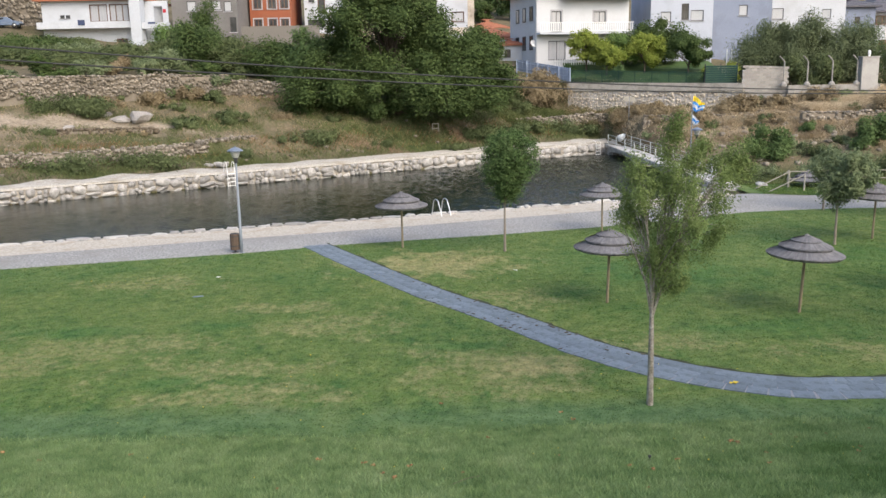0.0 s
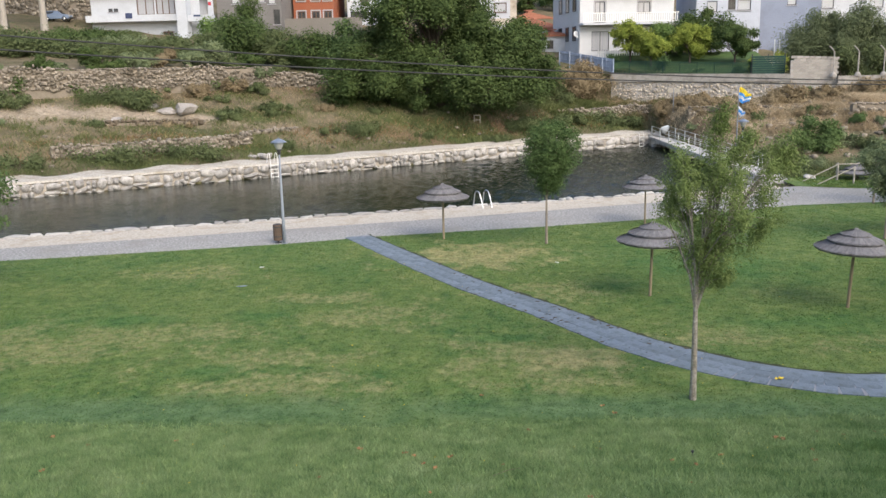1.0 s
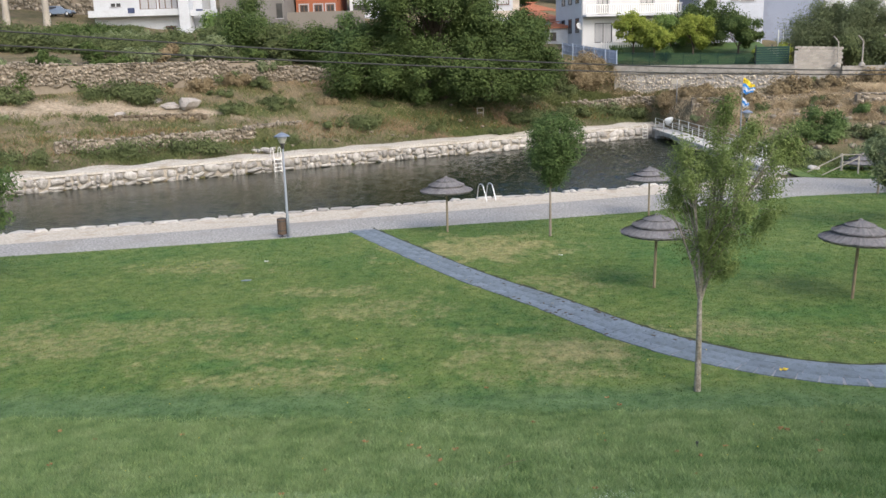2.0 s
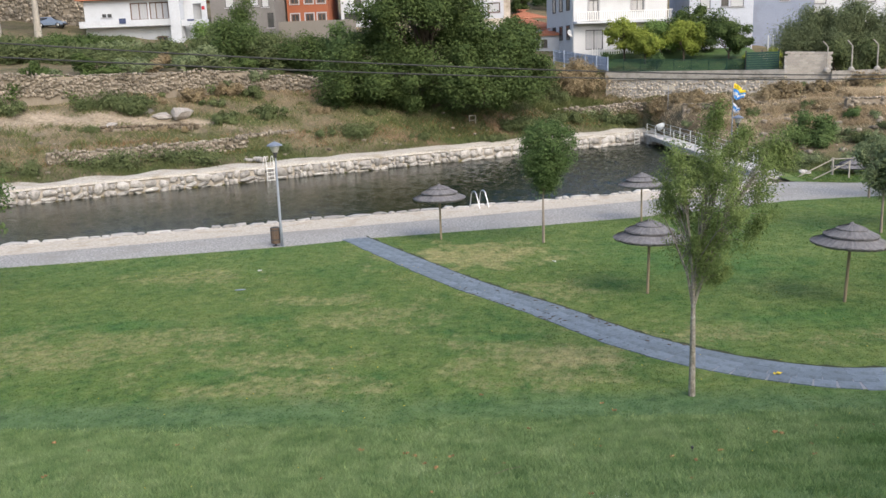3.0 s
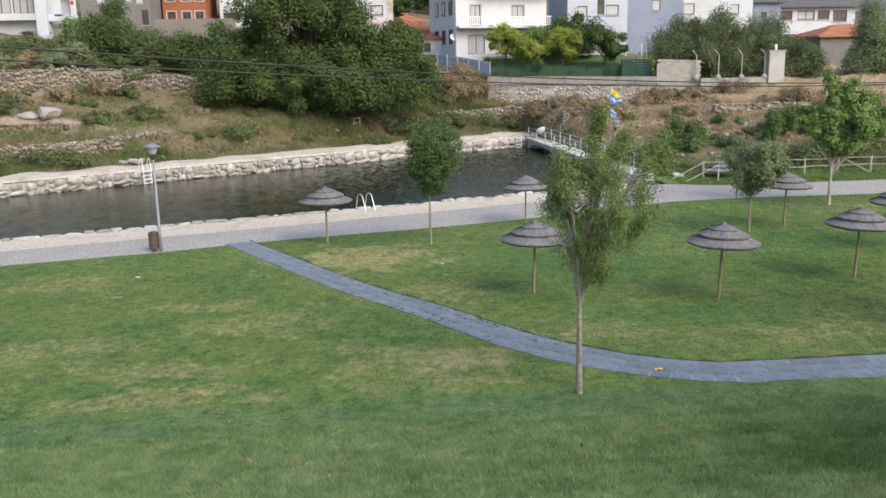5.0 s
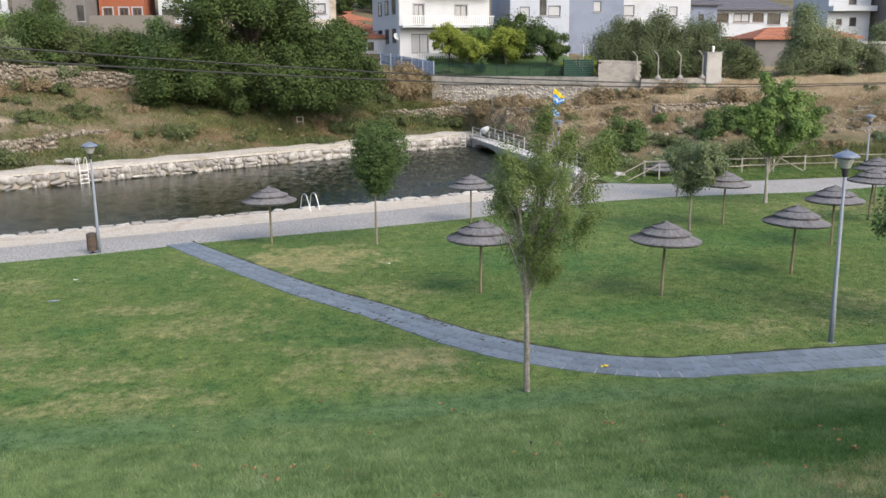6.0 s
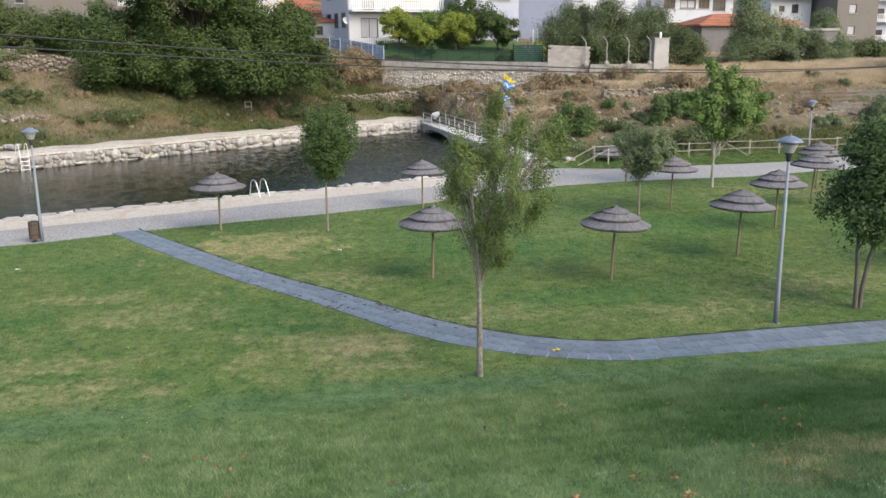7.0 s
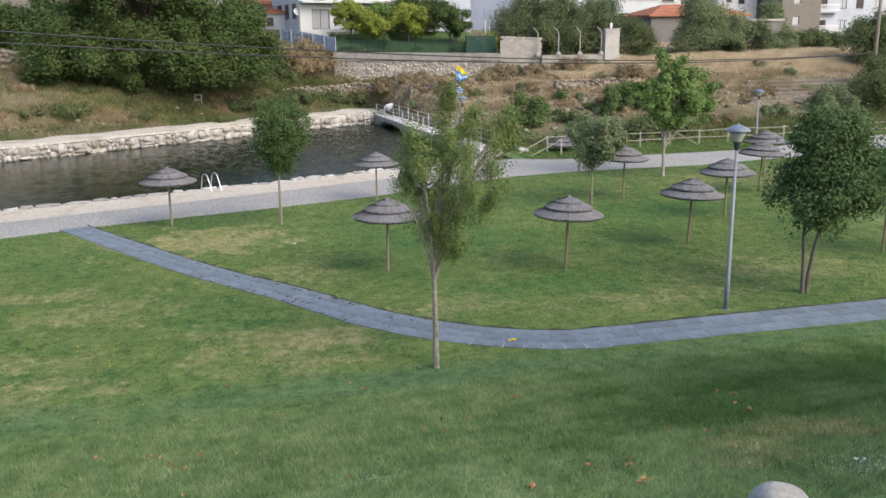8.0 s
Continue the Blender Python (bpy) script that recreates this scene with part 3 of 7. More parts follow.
ROWS_Z = np.array([
    [-1.6, 0.25, 0.35, 1.2, 1.9, 3.5, 5.7, 7.4, 9.2, 12, 40],
    [-1.6, 0.25, 0.35, 1.2, 2.0, 3.5, 5.7, 7.4, 9.4, 12.0, 40],
    [-1.6, 0.25, 0.35, 1.2, 2.0, 3.5, 5.7, 7.4, 9.2, 11.8, 40],
    [-1.6, 0.25, 0.35, 1.2, 2.0, 3.5, 5.7, 7.2, 8.2, 9.6, 38],
    [-1.6, 0.30, 0.40, 1.2, 1.6, 2.9, 4.2, 4.8, 7.5, 10.2, 38],
    [-1.6, 0.30, 0.50, 1.3, 1.8, 2.7, 2.9, 5.5, 6.4, 7.6, 36],
    [-1.6, 0.30, 0.50, 1.2, 1.6, 2.5, 2.9, 5.5, 6.4, 7.6, 36],
    [-1.7, -1.4, -0.5, 0.6, 1.7, 2.6, 3.1, 5.3, 6.2, 7.6, 36],
    [-1.8, -1.5, -0.6, 0.5, 1.6, 2.6, 3.1, 5.2, 6.0, 7.6, 36],
    [-1.8, -1.2, -0.2, 1.0, 2.2, 3.0, 3.8, 4.45, 5.6, 6.4, 34],
    [-1.6, -0.6, 0.4, 1.4, 2.4, 3.2, 4.5, 4.9, 5.6, 6.4, 34],
    [-1.6, -0.6, 0.4, 1.4, 2.4, 3.2, 4.5, 4.9, 5.6, 6.4, 34]])


def near_edge(x):
    x = np.asarray(x, float)
    return np.where(x < 16.3, 43.4 + 0.333 * x, 52.4 + 0.05 * (x - 20))


def far_edge(x):
    return np.interp(x, ROWS_X, ROWS_Y[:, 1])


def lawn_edge(x):
    return np.interp(x, *LAWN_EDGE)


def toe(x):
    return np.interp(x, [-30, -9, -4.6, 0, 2.2, 6, 16, 40], [16.6, 16.5, 16.4, 16.4, 16.7, 16.8, 16.8, 16.8])


def ground_z(x, y):
    """Height of the land: grassy bank, level lawn, river channel, terraced far side."""
    x, y = np.atleast_1d(np.asarray(x, float)), np.atleast_1d(np.asarray(y, float))
    d = np.maximum(toe(x) - y, 0)
    bank = 0.285 * (np.sqrt(d * d + 0.5) - 0.707) + 0.9 * np.maximum(d - 14.0, 0)
    bank = np.minimum(bank, 5.3 + 0.01 * d)
    bank += np.where(d > 0, 0.05 * np.sin(x * 0.9 + 1) * np.sin(y * 1.1) * np.minimum(d, 1), 0)
    edge = near_edge(x)
    near = bank - 1.7 * np.clip((y - edge - 0.1) / np.where(x < 16.3, 0.5, 3.5), 0, 1)
    i = np.clip(np.searchsorted(ROWS_X, x) - 1, 0, len(ROWS_X) - 2)
    X = np.asarray(ROWS_X, float)
    f = np.clip((x - X[i]) / (X[i + 1] - X[i]), 0, 1)[:, None]
    yy = ROWS_Y[i] * (1 - f) + ROWS_Y[i + 1] * f
    zz = ROWS_Z[i] * (1 - f) + ROWS_Z[i + 1] * f
    far = np.full(len(x), -1.7)
    for k in range(yy.shape[1] - 1):
        a, b = yy[:, k], yy[:, k + 1]
        s = np.clip((y - a) / (b - a), 0, 1)
        far = np.where(y >= a, zz[:, k] + (zz[:, k + 1] - zz[:, k]) * s, far)
    far += np.where(y > yy[:, 2], 0.12 * np.sin(x * 1.3 + y * 0.4) * np.sin(y * 0.9 - x * 0.5), 0)
    return np.where(y < (edge + yy[:, 0]) / 2, near, far)


def gz(x, y):
    return float(ground_z(x, y)[0])


def on_ground(x, y, turn=0.0, lift=0.0):
    return pose(x, y, gz(x, y) + lift, 0, 0, turn)


def spaced(*stops):
    """Coordinates from (start, end, step) stretches."""
    out = []
    for a, b, s in stops:
        out += list(np.arange(a, b, s))
    return np.array(out + [stops[-1][1]])


def grid_sheet(name, xs, rows, lift, material):
    """A sheet over the land between curves: rows are functions of x giving y."""
    Y = np.array([r(xs) for r in rows])
    X = np.broadcast_to(xs, Y.shape)
    Z = ground_z(X.ravel(), Y.ravel()).reshape(Y.shape) + lift
    n, m = Y.shape
    V = np.stack([X.ravel(), Y.ravel(), Z.ravel()], 1)
    a = (np.arange(n - 1)[:, None] * m + np.arange(m - 1)).ravel()
    return npmesh(name, V, np.stack([a, a + 1, a + m + 1, a + m], 1), material, True)


def between(a, b, f):
    return lambda x: a(x) * (1 - f) + b(x) * f


gx, gy = spaced((-420, -120, 30), (-120, -62, 6), (-62, 72, 0.6), (72, 120, 6), (120, 420, 30)), spaced((-120, -8, 8), (-8, 120, 0.5), (120, 300, 12), (300, 600, 30))
GX, GY = np.meshgrid(gx, gy)
GZ = ground_z(GX.ravel(), GY.ravel())
LX, LY = GX.ravel(), GY.ravel()
covered = (LY < near_edge(LX) - 0.4) & (LX > -60) & (LX < 66) & (LY > -6)
GZ = GZ - np.where(covered, 0.12, 0)
ia = (np.arange(len(gy) - 1)[:, None] * len(gx) + np.arange(len(gx) - 1)).ravel()
thing("ground", Matrix(), "rough sloping earth with dry grass around the river", "ground", kind="structure",
      mesh=npmesh("ground", np.stack([LX, LY, GZ], 1), np.stack([ia, ia + 1, ia + len(gx) + 1, ia + len(gx)], 1), M["earth"], True))

xs = spaced((-60, 66, 0.5))
start_row = lambda x: np.full(len(x), -6.0)
mow_line = lambda x: toe(x) - 0.25 + 0.10 * np.sin(x * 1.1) + 0.05 * np.sin(x * 3.7 + 1)
thing("lawn", Matrix(), "mown green lawn with straw-coloured dry patches", "lawn", kind="structure",
      mesh=grid_sheet("lawn", xs, [between(mow_line, lawn_edge, f) for f in np.linspace(0, 1, 70)], 0.02, M["lawn"]))
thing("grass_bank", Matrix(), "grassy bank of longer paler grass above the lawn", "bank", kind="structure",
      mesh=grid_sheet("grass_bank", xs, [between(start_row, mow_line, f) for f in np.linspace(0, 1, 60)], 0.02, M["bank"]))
sand_line = lambda x: np.where(x < 14, near_edge(x) - np.interp(x, [-20, -9, -2, 14], [2.4, 2.6, 2.7, 2.3]), np.interp(x, [14, 16.5, 18.2, 20, 32, 66], [45.6, 48.4, 48.6, 47.5, 47.6, 57]))
thing("gravel_path", Matrix(), "grey gravel promenade along the lawn", "path", kind="structure",
      mesh=grid_sheet("gravel_path", xs, [between(lambda x: lawn_edge(x) - 0.05, lambda x: np.maximum(sand_line(x), lawn_edge(x) + 0.4), f) for f in np.linspace(0, 1, 8)], 0.012, M["gravel"]))
xs2 = spaced((-60, 16.2, 0.5))
thing("sand_strip", Matrix(), "pale sandy paving along the river edge", "pavement", kind="structure",
      mesh=grid_sheet("sand_strip", xs2, [between(lambda x: sand_line(x) - 0.15, lambda x: near_edge(x) + 0.05, f) for f in np.linspace(0, 1, 8)], 0.018, M["sand"]))
xs3 = spaced((17.2, 66, 0.5))
thing("verge", Matrix(), "narrow green grass verge before the rail fence", "lawn", kind="structure",
      mesh=grid_sheet("verge", xs3, [between(lambda x: np.interp(x, [17, 20, 32, 66], [48.6, 47.3, 47.5, 56.9]), lambda x: np.where(x < 50, near_edge(x) - 0.3, 58), f) for f in np.linspace(0, 1, 8)], 0.03, M["lawn"]))
xs4 = spaced((-60, 16, 0.5))
thing("far_path", Matrix(), "pale sandy footpath on top of the river wall", "path", kind="structure",
      mesh=grid_sheet("far_path", xs4, [between(lambda x: far_edge(x) - 0.15, lambda x: np.interp(x, ROWS_X, ROWS_Y[:, 2]) + 0.1 + 0.06 * np.sin(x * 1.7 + np.sin(x * 0.6) * 2) * np.sin(x * 0.37), f) for f in np.linspace(0, 1, 5)], 0.05, M["farpath"]))

# ---- river ----
wx = spaced((-110, -44, 3.0), (-44, -8, 0.25), (-8, 16.4, 0.14))
wf = np.linspace(0, 1, 230)
WY = (near_edge(wx) - 0.2)[None, :] * (1 - wf[:, None]) + (np.interp(wx, ROWS_X, ROWS_Y[:, 0]) + 0.6)[None, :] * wf[:, None]
WX = np.broadcast_to(wx, WY.shape)
lively = np.interp(WX, [-40, -20, -11, -4, 1, 6], [0.34, 0.34, 0.32, 0.42, 1.1, 1.8])
WZ = np.zeros(WY.shape)
for i in range(18):
    wave = rng.uniform(0.32, 0.62)
    way = rng.normal(-1.1, 0.9)
    WZ += 0.0085 * wave * np.sin((WX * math.cos(way) + WY * math.sin(way)) * 2 * math.pi / wave + rng.uniform(0, 6.3) + 0.8 * np.sin(WX * rng.uniform(0.2, 0.6) + WY * rng.uniform(0.2, 0.6)))
WZ = -0.7 + WZ * lively
nw_ = len(wx)
ia = (np.arange(len(wf) - 1)[:, None] * nw_ + np.arange(nw_ - 1)).ravel()
thing("river_water", Matrix(), "dark olive river water with light ripples", "water", kind="structure",
      mesh=npmesh("river_water", np.stack([WX.ravel(), WY.ravel(), WZ.ravel()], 1), np.stack([ia, ia + 1, ia + nw_ + 1, ia + nw_], 1), M["water"], True))

# ---- slate path ----
PATH_LINE = [(-5.35, 35.9), (-0.95, 28.25), (1.75, 24.4), (3.76, 21.33), (5.63, 19.5), (7.6, 18.5), (9.4, 18.34), (12.2, 18.3), (16.6, 18.2), (24, 18.0), (34, 18.4)]


def spline(points, step):
    """Evenly spaced points along a smooth curve through the given ones."""
    P = np.array([points[0], *points, points[-1]], float)
    out = []
    for i in range(1, len(P) - 2):
        for s in np.linspace(0, 1, 24, endpoint=False):
            a, b, c, d = P[i - 1:i + 3]
            out.append(0.5 * (2 * b + (c - a) * s + (2 * a - 5 * b + 4 * c - d) * s * s + (3 * b - a - 3 * c + d) * s ** 3))
    out = np.array(out + [P[-1]])
    L = np.r_[0, np.cumsum(np.linalg.norm(np.diff(out, axis=0), axis=1))]
    at = np.arange(0, L[-1], step)
    return np.stack([np.interp(at, L, out[:, 0]), np.interp(at, L, out[:, 1])], 1)


WAY = spline(PATH_LINE, 0.25)
PATH_WIDTH = 1.20


def off_path(x, y):
    """Distance from the slate path's middle line."""
    d = np.full(len(x), 1e9)
    for p in WAY:
        d = np.minimum(d, (x - p[0]) ** 2 + (y - p[1]) ** 2)
    return np.sqrt(d)

# ---- kinds of things ----


def umbrella_meshes():
    """Thatched parasol: timber pole and three overlapping tiers of heather."""
    meshes = [("pole", lathe("pole", M["pole"], [(0.045, -0.1), (0.043, 0.9), (0.038, 2.1), (0.0, 2.12)], 8))]
    for name, r0, z0, r1, z1, n in (("lower_tier", 0.40, 2.02, 1.07, 1.77, 150), ("middle_tier", 0.22, 2.19, 0.74, 1.99, 110), ("upper_tier", 0.02, 2.30, 0.42, 2.155, 70)):
        V, F = [], []
        for k in range(n):
            for layer in (0, 1):
                w = 2 * math.pi * (k + 0.5 * layer + random.uniform(-0.2, 0.2)) / n
                h = 2 * math.pi / n * 0.8
                L = random.uniform(0.975, 1.02) * (1.0 if layer else 0.99)
                dz = random.uniform(-0.008, 0.010) - 0.02 * layer
                i = len(V)
                for r, z, e in ((r0, z0 + dz, h), (r0 + (r1 - r0) * 0.55, z0 + (z1 - z0) * 0.52 + dz, h), (r0 + (r1 - r0) * L, z1 + dz, h)):
                    V += [(r * math.cos(w - e), r * math.sin(w - e), z), (r * math.cos(w + e), r * math.sin(w + e), z + 0.004)]
                V += [(V[i + 4][0] * 0.94, V[i + 4][1] * 0.94, V[i + 4][2] - 0.06), (V[i + 5][0] * 0.94, V[i + 5][1] * 0.94, V[i + 5][2] - 0.06)]
                F += [(i, i + 1, i + 3, i + 2), (i + 2, i + 3, i + 5, i + 4), (i + 4, i + 5, i + 7, i + 6)]
        meshes.append((name, npmesh(name, V, F, M["thatch"])))
    meshes.append(("ridge_cap", lathe("ridge_cap", M["thatch"], [(0.08, 2.27), (0.05, 2.32), (0.0, 2.34)], 10)))
    ribs = [([(0, 0, 2.05), (0.98 * math.cos(a), 0.98 * math.sin(a), 1.77)], 0.012) for a in np.arange(0, 2 * math.pi, math.pi / 4)]
    meshes.append(("spoke_frame", tubes("spoke_frame", M["pole"], ribs, 5)))
    return meshes


def lamp_post(x, y, tall, label, turn=0.0, base_z=None):
    """Street lamp: tapered post, collar, milky bowl and a shallow conical cap."""
    z = gz(x, y) if base_z is None else base_z
    ob = thing("street_lamp", pose(x, y, z, 0, 0, turn), label, "street lamp", "park lamps")
    h = tall - 0.62
    part("post", lathe("post", M["galv"], [(0.0, -0.1), (0.065, -0.1), (0.065, 0.9), (0.055, 0.94), (0.036, h), (0.0, h)], 12), ob)
    part("base_plate", box_mesh("base_plate", M["galv"], -0.10, -0.10, -0.02, 0.10, 0.10, 0.025, bevel=0.006), ob)
    part("collar", lathe("collar", M["dark"], [(0.05, h - 0.02), (0.062, h), (0.075, h + 0.12), (0.105, h + 0.17), (0.105, h + 0.2), (0, h + 0.2)], 12), ob, "black iron collar")
    part("bowl", lathe("bowl", M["bowl"], [(0.10, h + 0.19), (0.16, h + 0.32), (0.205, h + 0.45), (0, h + 0.45)], 16), ob, "milky lamp bowl")
    part("cap", lathe("cap", M["cap"], [(0.20, h + 0.44), (0.312, h + 0.452), (0.318, h + 0.475), (0.24, h + 0.53), (0.10, h + 0.60), (0, h + 0.61)], 20), ob, "blue-grey conical lamp cap")
    part("finial", lathe("finial", M["cap"], [(0.045, h + 0.59), (0.03, h + 0.64), (0, h + 0.66)], 8), ob)
    return ob


def tree(name, x, y, label, crown, leaf, count, leaf_size, bark="bark", trunk_r=0.08, fork=1.6, stems=1, clump=0.35, limbs=26, lean=(0, 0), group="",
         shell=0.35, sink=0.0, flat=0.35, long=1.5, plume=0.0, category="tree", boughs=(), even=0.8):
    """A tree: forked trunk and limbs that reach into clumps of leaves. crown: ellipsoids (x, y, z, rx, ry, rz) from the foot; boughs: ends of the main limbs."""
    base = gz(x, y) - sink
    ob = thing(name, pose(x, y, base), label, category, group)
    vol = np.array([c[3] * c[4] * c[5] for c in crown]) ** even
    pick = rng.choice(len(crown), limbs, p=vol / vol.sum())
    C = np.array(crown)[pick]
    d = rng.normal(0, 1, (limbs, 3))
    d /= np.linalg.norm(d, axis=1)[:, None]
    r = rng.uniform(shell ** 2, 1, limbs) ** 0.5
    ends = C[:, :3] + d * C[:, 3:] * (r * 0.95)[:, None]
    if len(boughs):
        ends[:len(boughs)] = boughs
    runs, tops = [], []
    for s in range(stems):
        off = (s - (stems - 1) / 2) * 0.12
        top = Vector((lean[0] + off * 4, lean[1], fork))
        runs.append(([(off, 0, -0.25), (off * 1.5 + lean[0] * 0.2, lean[1] * 0.2, fork * 0.35), (off * 2.6 + lean[0] * 0.6, lean[1] * 0.6, fork * 0.72), tuple(top)],
                     [trunk_r * 1.25, trunk_r, trunk_r * 0.85, trunk_r * 0.7]))
        tops.append(top)
    mains = []
    for i, e in enumerate(ends[:len(boughs) or max(3 * stems, min(7, limbs // 8))]):
        t0, e = tops[i % stems], Vector(e)
        up = Vector((t0.x * 0.65 + e.x * 0.35, t0.y * 0.65 + e.y * 0.35, t0.z * 0.5 + e.z * 0.5))
        start = t0 - Vector((0, 0, random.uniform(0, 0.12) * fork))
        run = [start, t0.lerp(up, 0.5), up.lerp(e, 0.45), e]
        mains.append(run)
        runs.append(([tuple(p) for p in run], [trunk_r * 0.55, trunk_r * 0.42, trunk_r * 0.26, trunk_r * 0.06]))
    for e in ends[len(mains):]:
        e = Vector(e)
        run = min(mains, key=lambda q: (q[2] - e).length + (q[1] - e).length * 0.5)
        a = run[1].lerp(run[2], random.uniform(0.0, 1.0)) if e.z > run[1].z else run[0].lerp(run[1], random.uniform(0.3, 1.0))
        mid = a.lerp(e, 0.5) + Vector((0, 0, 0.12 * (e - a).length))
        runs.append(([tuple(a), tuple(mid), tuple(e)], [trunk_r * 0.20, trunk_r * 0.13, trunk_r * 0.04]))
    part("trunk", tubes("trunk", M[bark], runs, 6), ob)
    per = rng.multinomial(count, rng.dirichlet(np.full(limbs, 4.0)))
    pts = []
    for e, c, n in zip(ends, C, per):
        s = clump * rng.uniform(0.7, 1.35)
        g = rng.normal(0, 1, (n, 3))
        g = g / (np.linalg.norm(g, axis=1)[:, None] + 1e-6) * rng.uniform(0, 1, (n, 1)) ** 0.45
        g *= np.where(rng.uniform(0, 1, (n, 1)) < 0.16, rng.uniform(1.05, 1.5, (n, 1)), 1.0)
        g = g * s * np.array([1.1, 1.1, 0.95])
        if plume:
            a = np.array(e) - np.array([lean[0], lean[1], fork * 0.8])
            a /= np.linalg.norm(a)
            along = g @ a
            g = g * 0.62 + (along * plume)[:, None] * a - np.array([0, 0, 0.25]) * (np.abs(along) ** 1.5)[:, None]
        pts.append(e + g)
    V, F = leaf_data(np.concatenate(pts), leaf_size, flat, long, np.repeat(ends, per, axis=0))
    part("crown", npmesh("crown", V, F, M[leaf]), ob)
    return ob


def shrub(x, y, rx, ry, rz, leaf, count, leaf_size, label, name="bush", lift=0.0, limbs=None, group="", long=1.5):
    """A bush: short stems and clumps of leaves over an uneven dome."""
    limbs = limbs or max(8, int(rx * ry * 7))
    return tree(name, x, y, label, [(0, 0, rz * 0.5 + lift, rx, ry, rz * 0.62)], leaf, count, leaf_size, "bark_dark", 0.05, max(0.2, rz * 0.2), 1,
                max(0.25, 0.3 * (rx + rz) / 2), limbs, group=group, shell=0.3, sink=0.1, long=long, category="bush")


def rubble_wall(name, x0, y0, x1, y1, z0a, z0b, z1a, z1b, label, material, size=0.34, thick=0.5, core="mortar", sunk=0.0):
    """Dry stone wall: an earthy core faced and capped with uneven stones."""
    L = math.hypot(x1 - x0, y1 - y0)
    ang = math.atan2(y1 - y0, x1 - x0)
    ob = thing(name, pose(x0, y0, 0, 0, 0, math.degrees(ang)), label, "stone wall", kind="structure")
    V = [(0, 0, z0a - 0.6), (L, 0, z0b - 0.6), (L, 0, z1b - 0.1), (0, 0, z1a - 0.1), (0, thick, z0a - 0.6), (L, thick, z0b - 0.6), (L, thick, z1b - 0.1), (0, thick, z1a - 0.1)]
    part("wall_core", npmesh("wall_core", V, [(0, 1, 2, 3), (5, 4, 7, 6), (3, 2, 6, 7), (4, 0, 3, 7), (1, 5, 6, 2)], M[core]), ob)
    spots = []
    tall = max(z1a - z0a, z1b - z0b)
    for r in range(int(tall / (size * 0.62)) + 1):
        u = random.uniform(0, size)
        while u < L:
            w = size * random.choice((0.5, 0.6, 0.75, 0.9, 1.1, 1.5))
            f = min(u / L, 1)
            lo, hi = z0a + (z0b - z0a) * f, z1a + (z1b - z1a) * f
            z = lo + (r + 0.5) * size * 0.62 + random.uniform(-0.13, 0.13)
            ruin = 0.35 * math.sin(u * 0.7 + x0) * math.sin(u * 0.23 + 1) if size < 0.3 and core == "mortar" else 0
            if z < hi + random.uniform(-0.15, 0.1) + ruin and random.random() < 0.84:
                spots.append((np.array([u + w / 2, -0.02 + sunk + random.uniform(-0.05, 0.05) * (1 if sunk == 0 else 0.4), z]), np.array([w * random.uniform(0.8, 1.05), random.uniform(0.2, 0.5), size * random.uniform(0.5, 1.15)]), random.uniform(-0.7, 0.7)))
            u += w
    u = 0
    while u < L:
        w = size * random.uniform(0.8, 1.7)
        f = min(u / L, 1)
        spots.append((np.array([u + w / 2, thick * 0.45, z1a + (z1b - z1a) * f + random.uniform(-0.08, 0.06)]), np.array([w, thick * 1.1, size * 0.6]), random.uniform(-0.2, 0.2)))
        u += w
    tagged(part("wall_stones", rubble("wall_stones", spots, M[material]), ob), kind="stuff")
    return ob


def window_unit(parent, x0, z0, x1, z1, y, frame_mat="darkframe", fill="glass", bars=1, sill=True, surround=None):
    """A window set back in its opening: frame, panes, sill, stone surround or a closed shutter."""
    bold = 0.13 if frame_mat == "brownframe" else 0.07
    w = part("window", box_frame("window_frame", x0, z0, x1, z1, y + 0.10, y + 0.17, bold, M[frame_mat]), parent)
    n = bars + 1
    for k in range(n):
        a, b = x0 + (x1 - x0) * k / n, x0 + (x1 - x0) * (k + 1) / n
        part("shutter" if fill == "shutter" else "pane", box_mesh("pane", M[fill], a + 0.035, y + 0.125, z0 + 0.05, b - 0.035, y + 0.145, z1 - 0.05), w)
        if k:
            part("mullion", box_mesh("mullion", M[frame_mat], a - bold * 0.45, y + 0.105, z0 + 0.06, a + bold * 0.45, y + 0.165, z1 - 0.06), w)
    if sill:
        part("sill", box_mesh("sill", M["trim"], x0 - 0.12, y - 0.1, z0 - 0.09, x1 + 0.12, y + 0.1, z0 - 0.005), w)
    if surround:
        part("surround", box_frame("surround", x0 - 0.16, z0 - 0.14, x1 + 0.16, z1 + 0.16, y - 0.04, y + 0.02, 0.15, M[surround]), w)
    return w


def box_frame(name, x0, z0, x1, z1, ya, yb, t, material):
    bm = bmesh.new()
    box(bm, x0, ya, z0, x0 + t, yb, z1)
    box(bm, x1 - t, ya, z0, x1, yb, z1)
    box(bm, x0 + t, ya, z0, x1 - t, yb, z0 + t)
    box(bm, x0 + t, ya, z1 - t, x1 - t, yb, z1)
    return solid(name, bm, material)


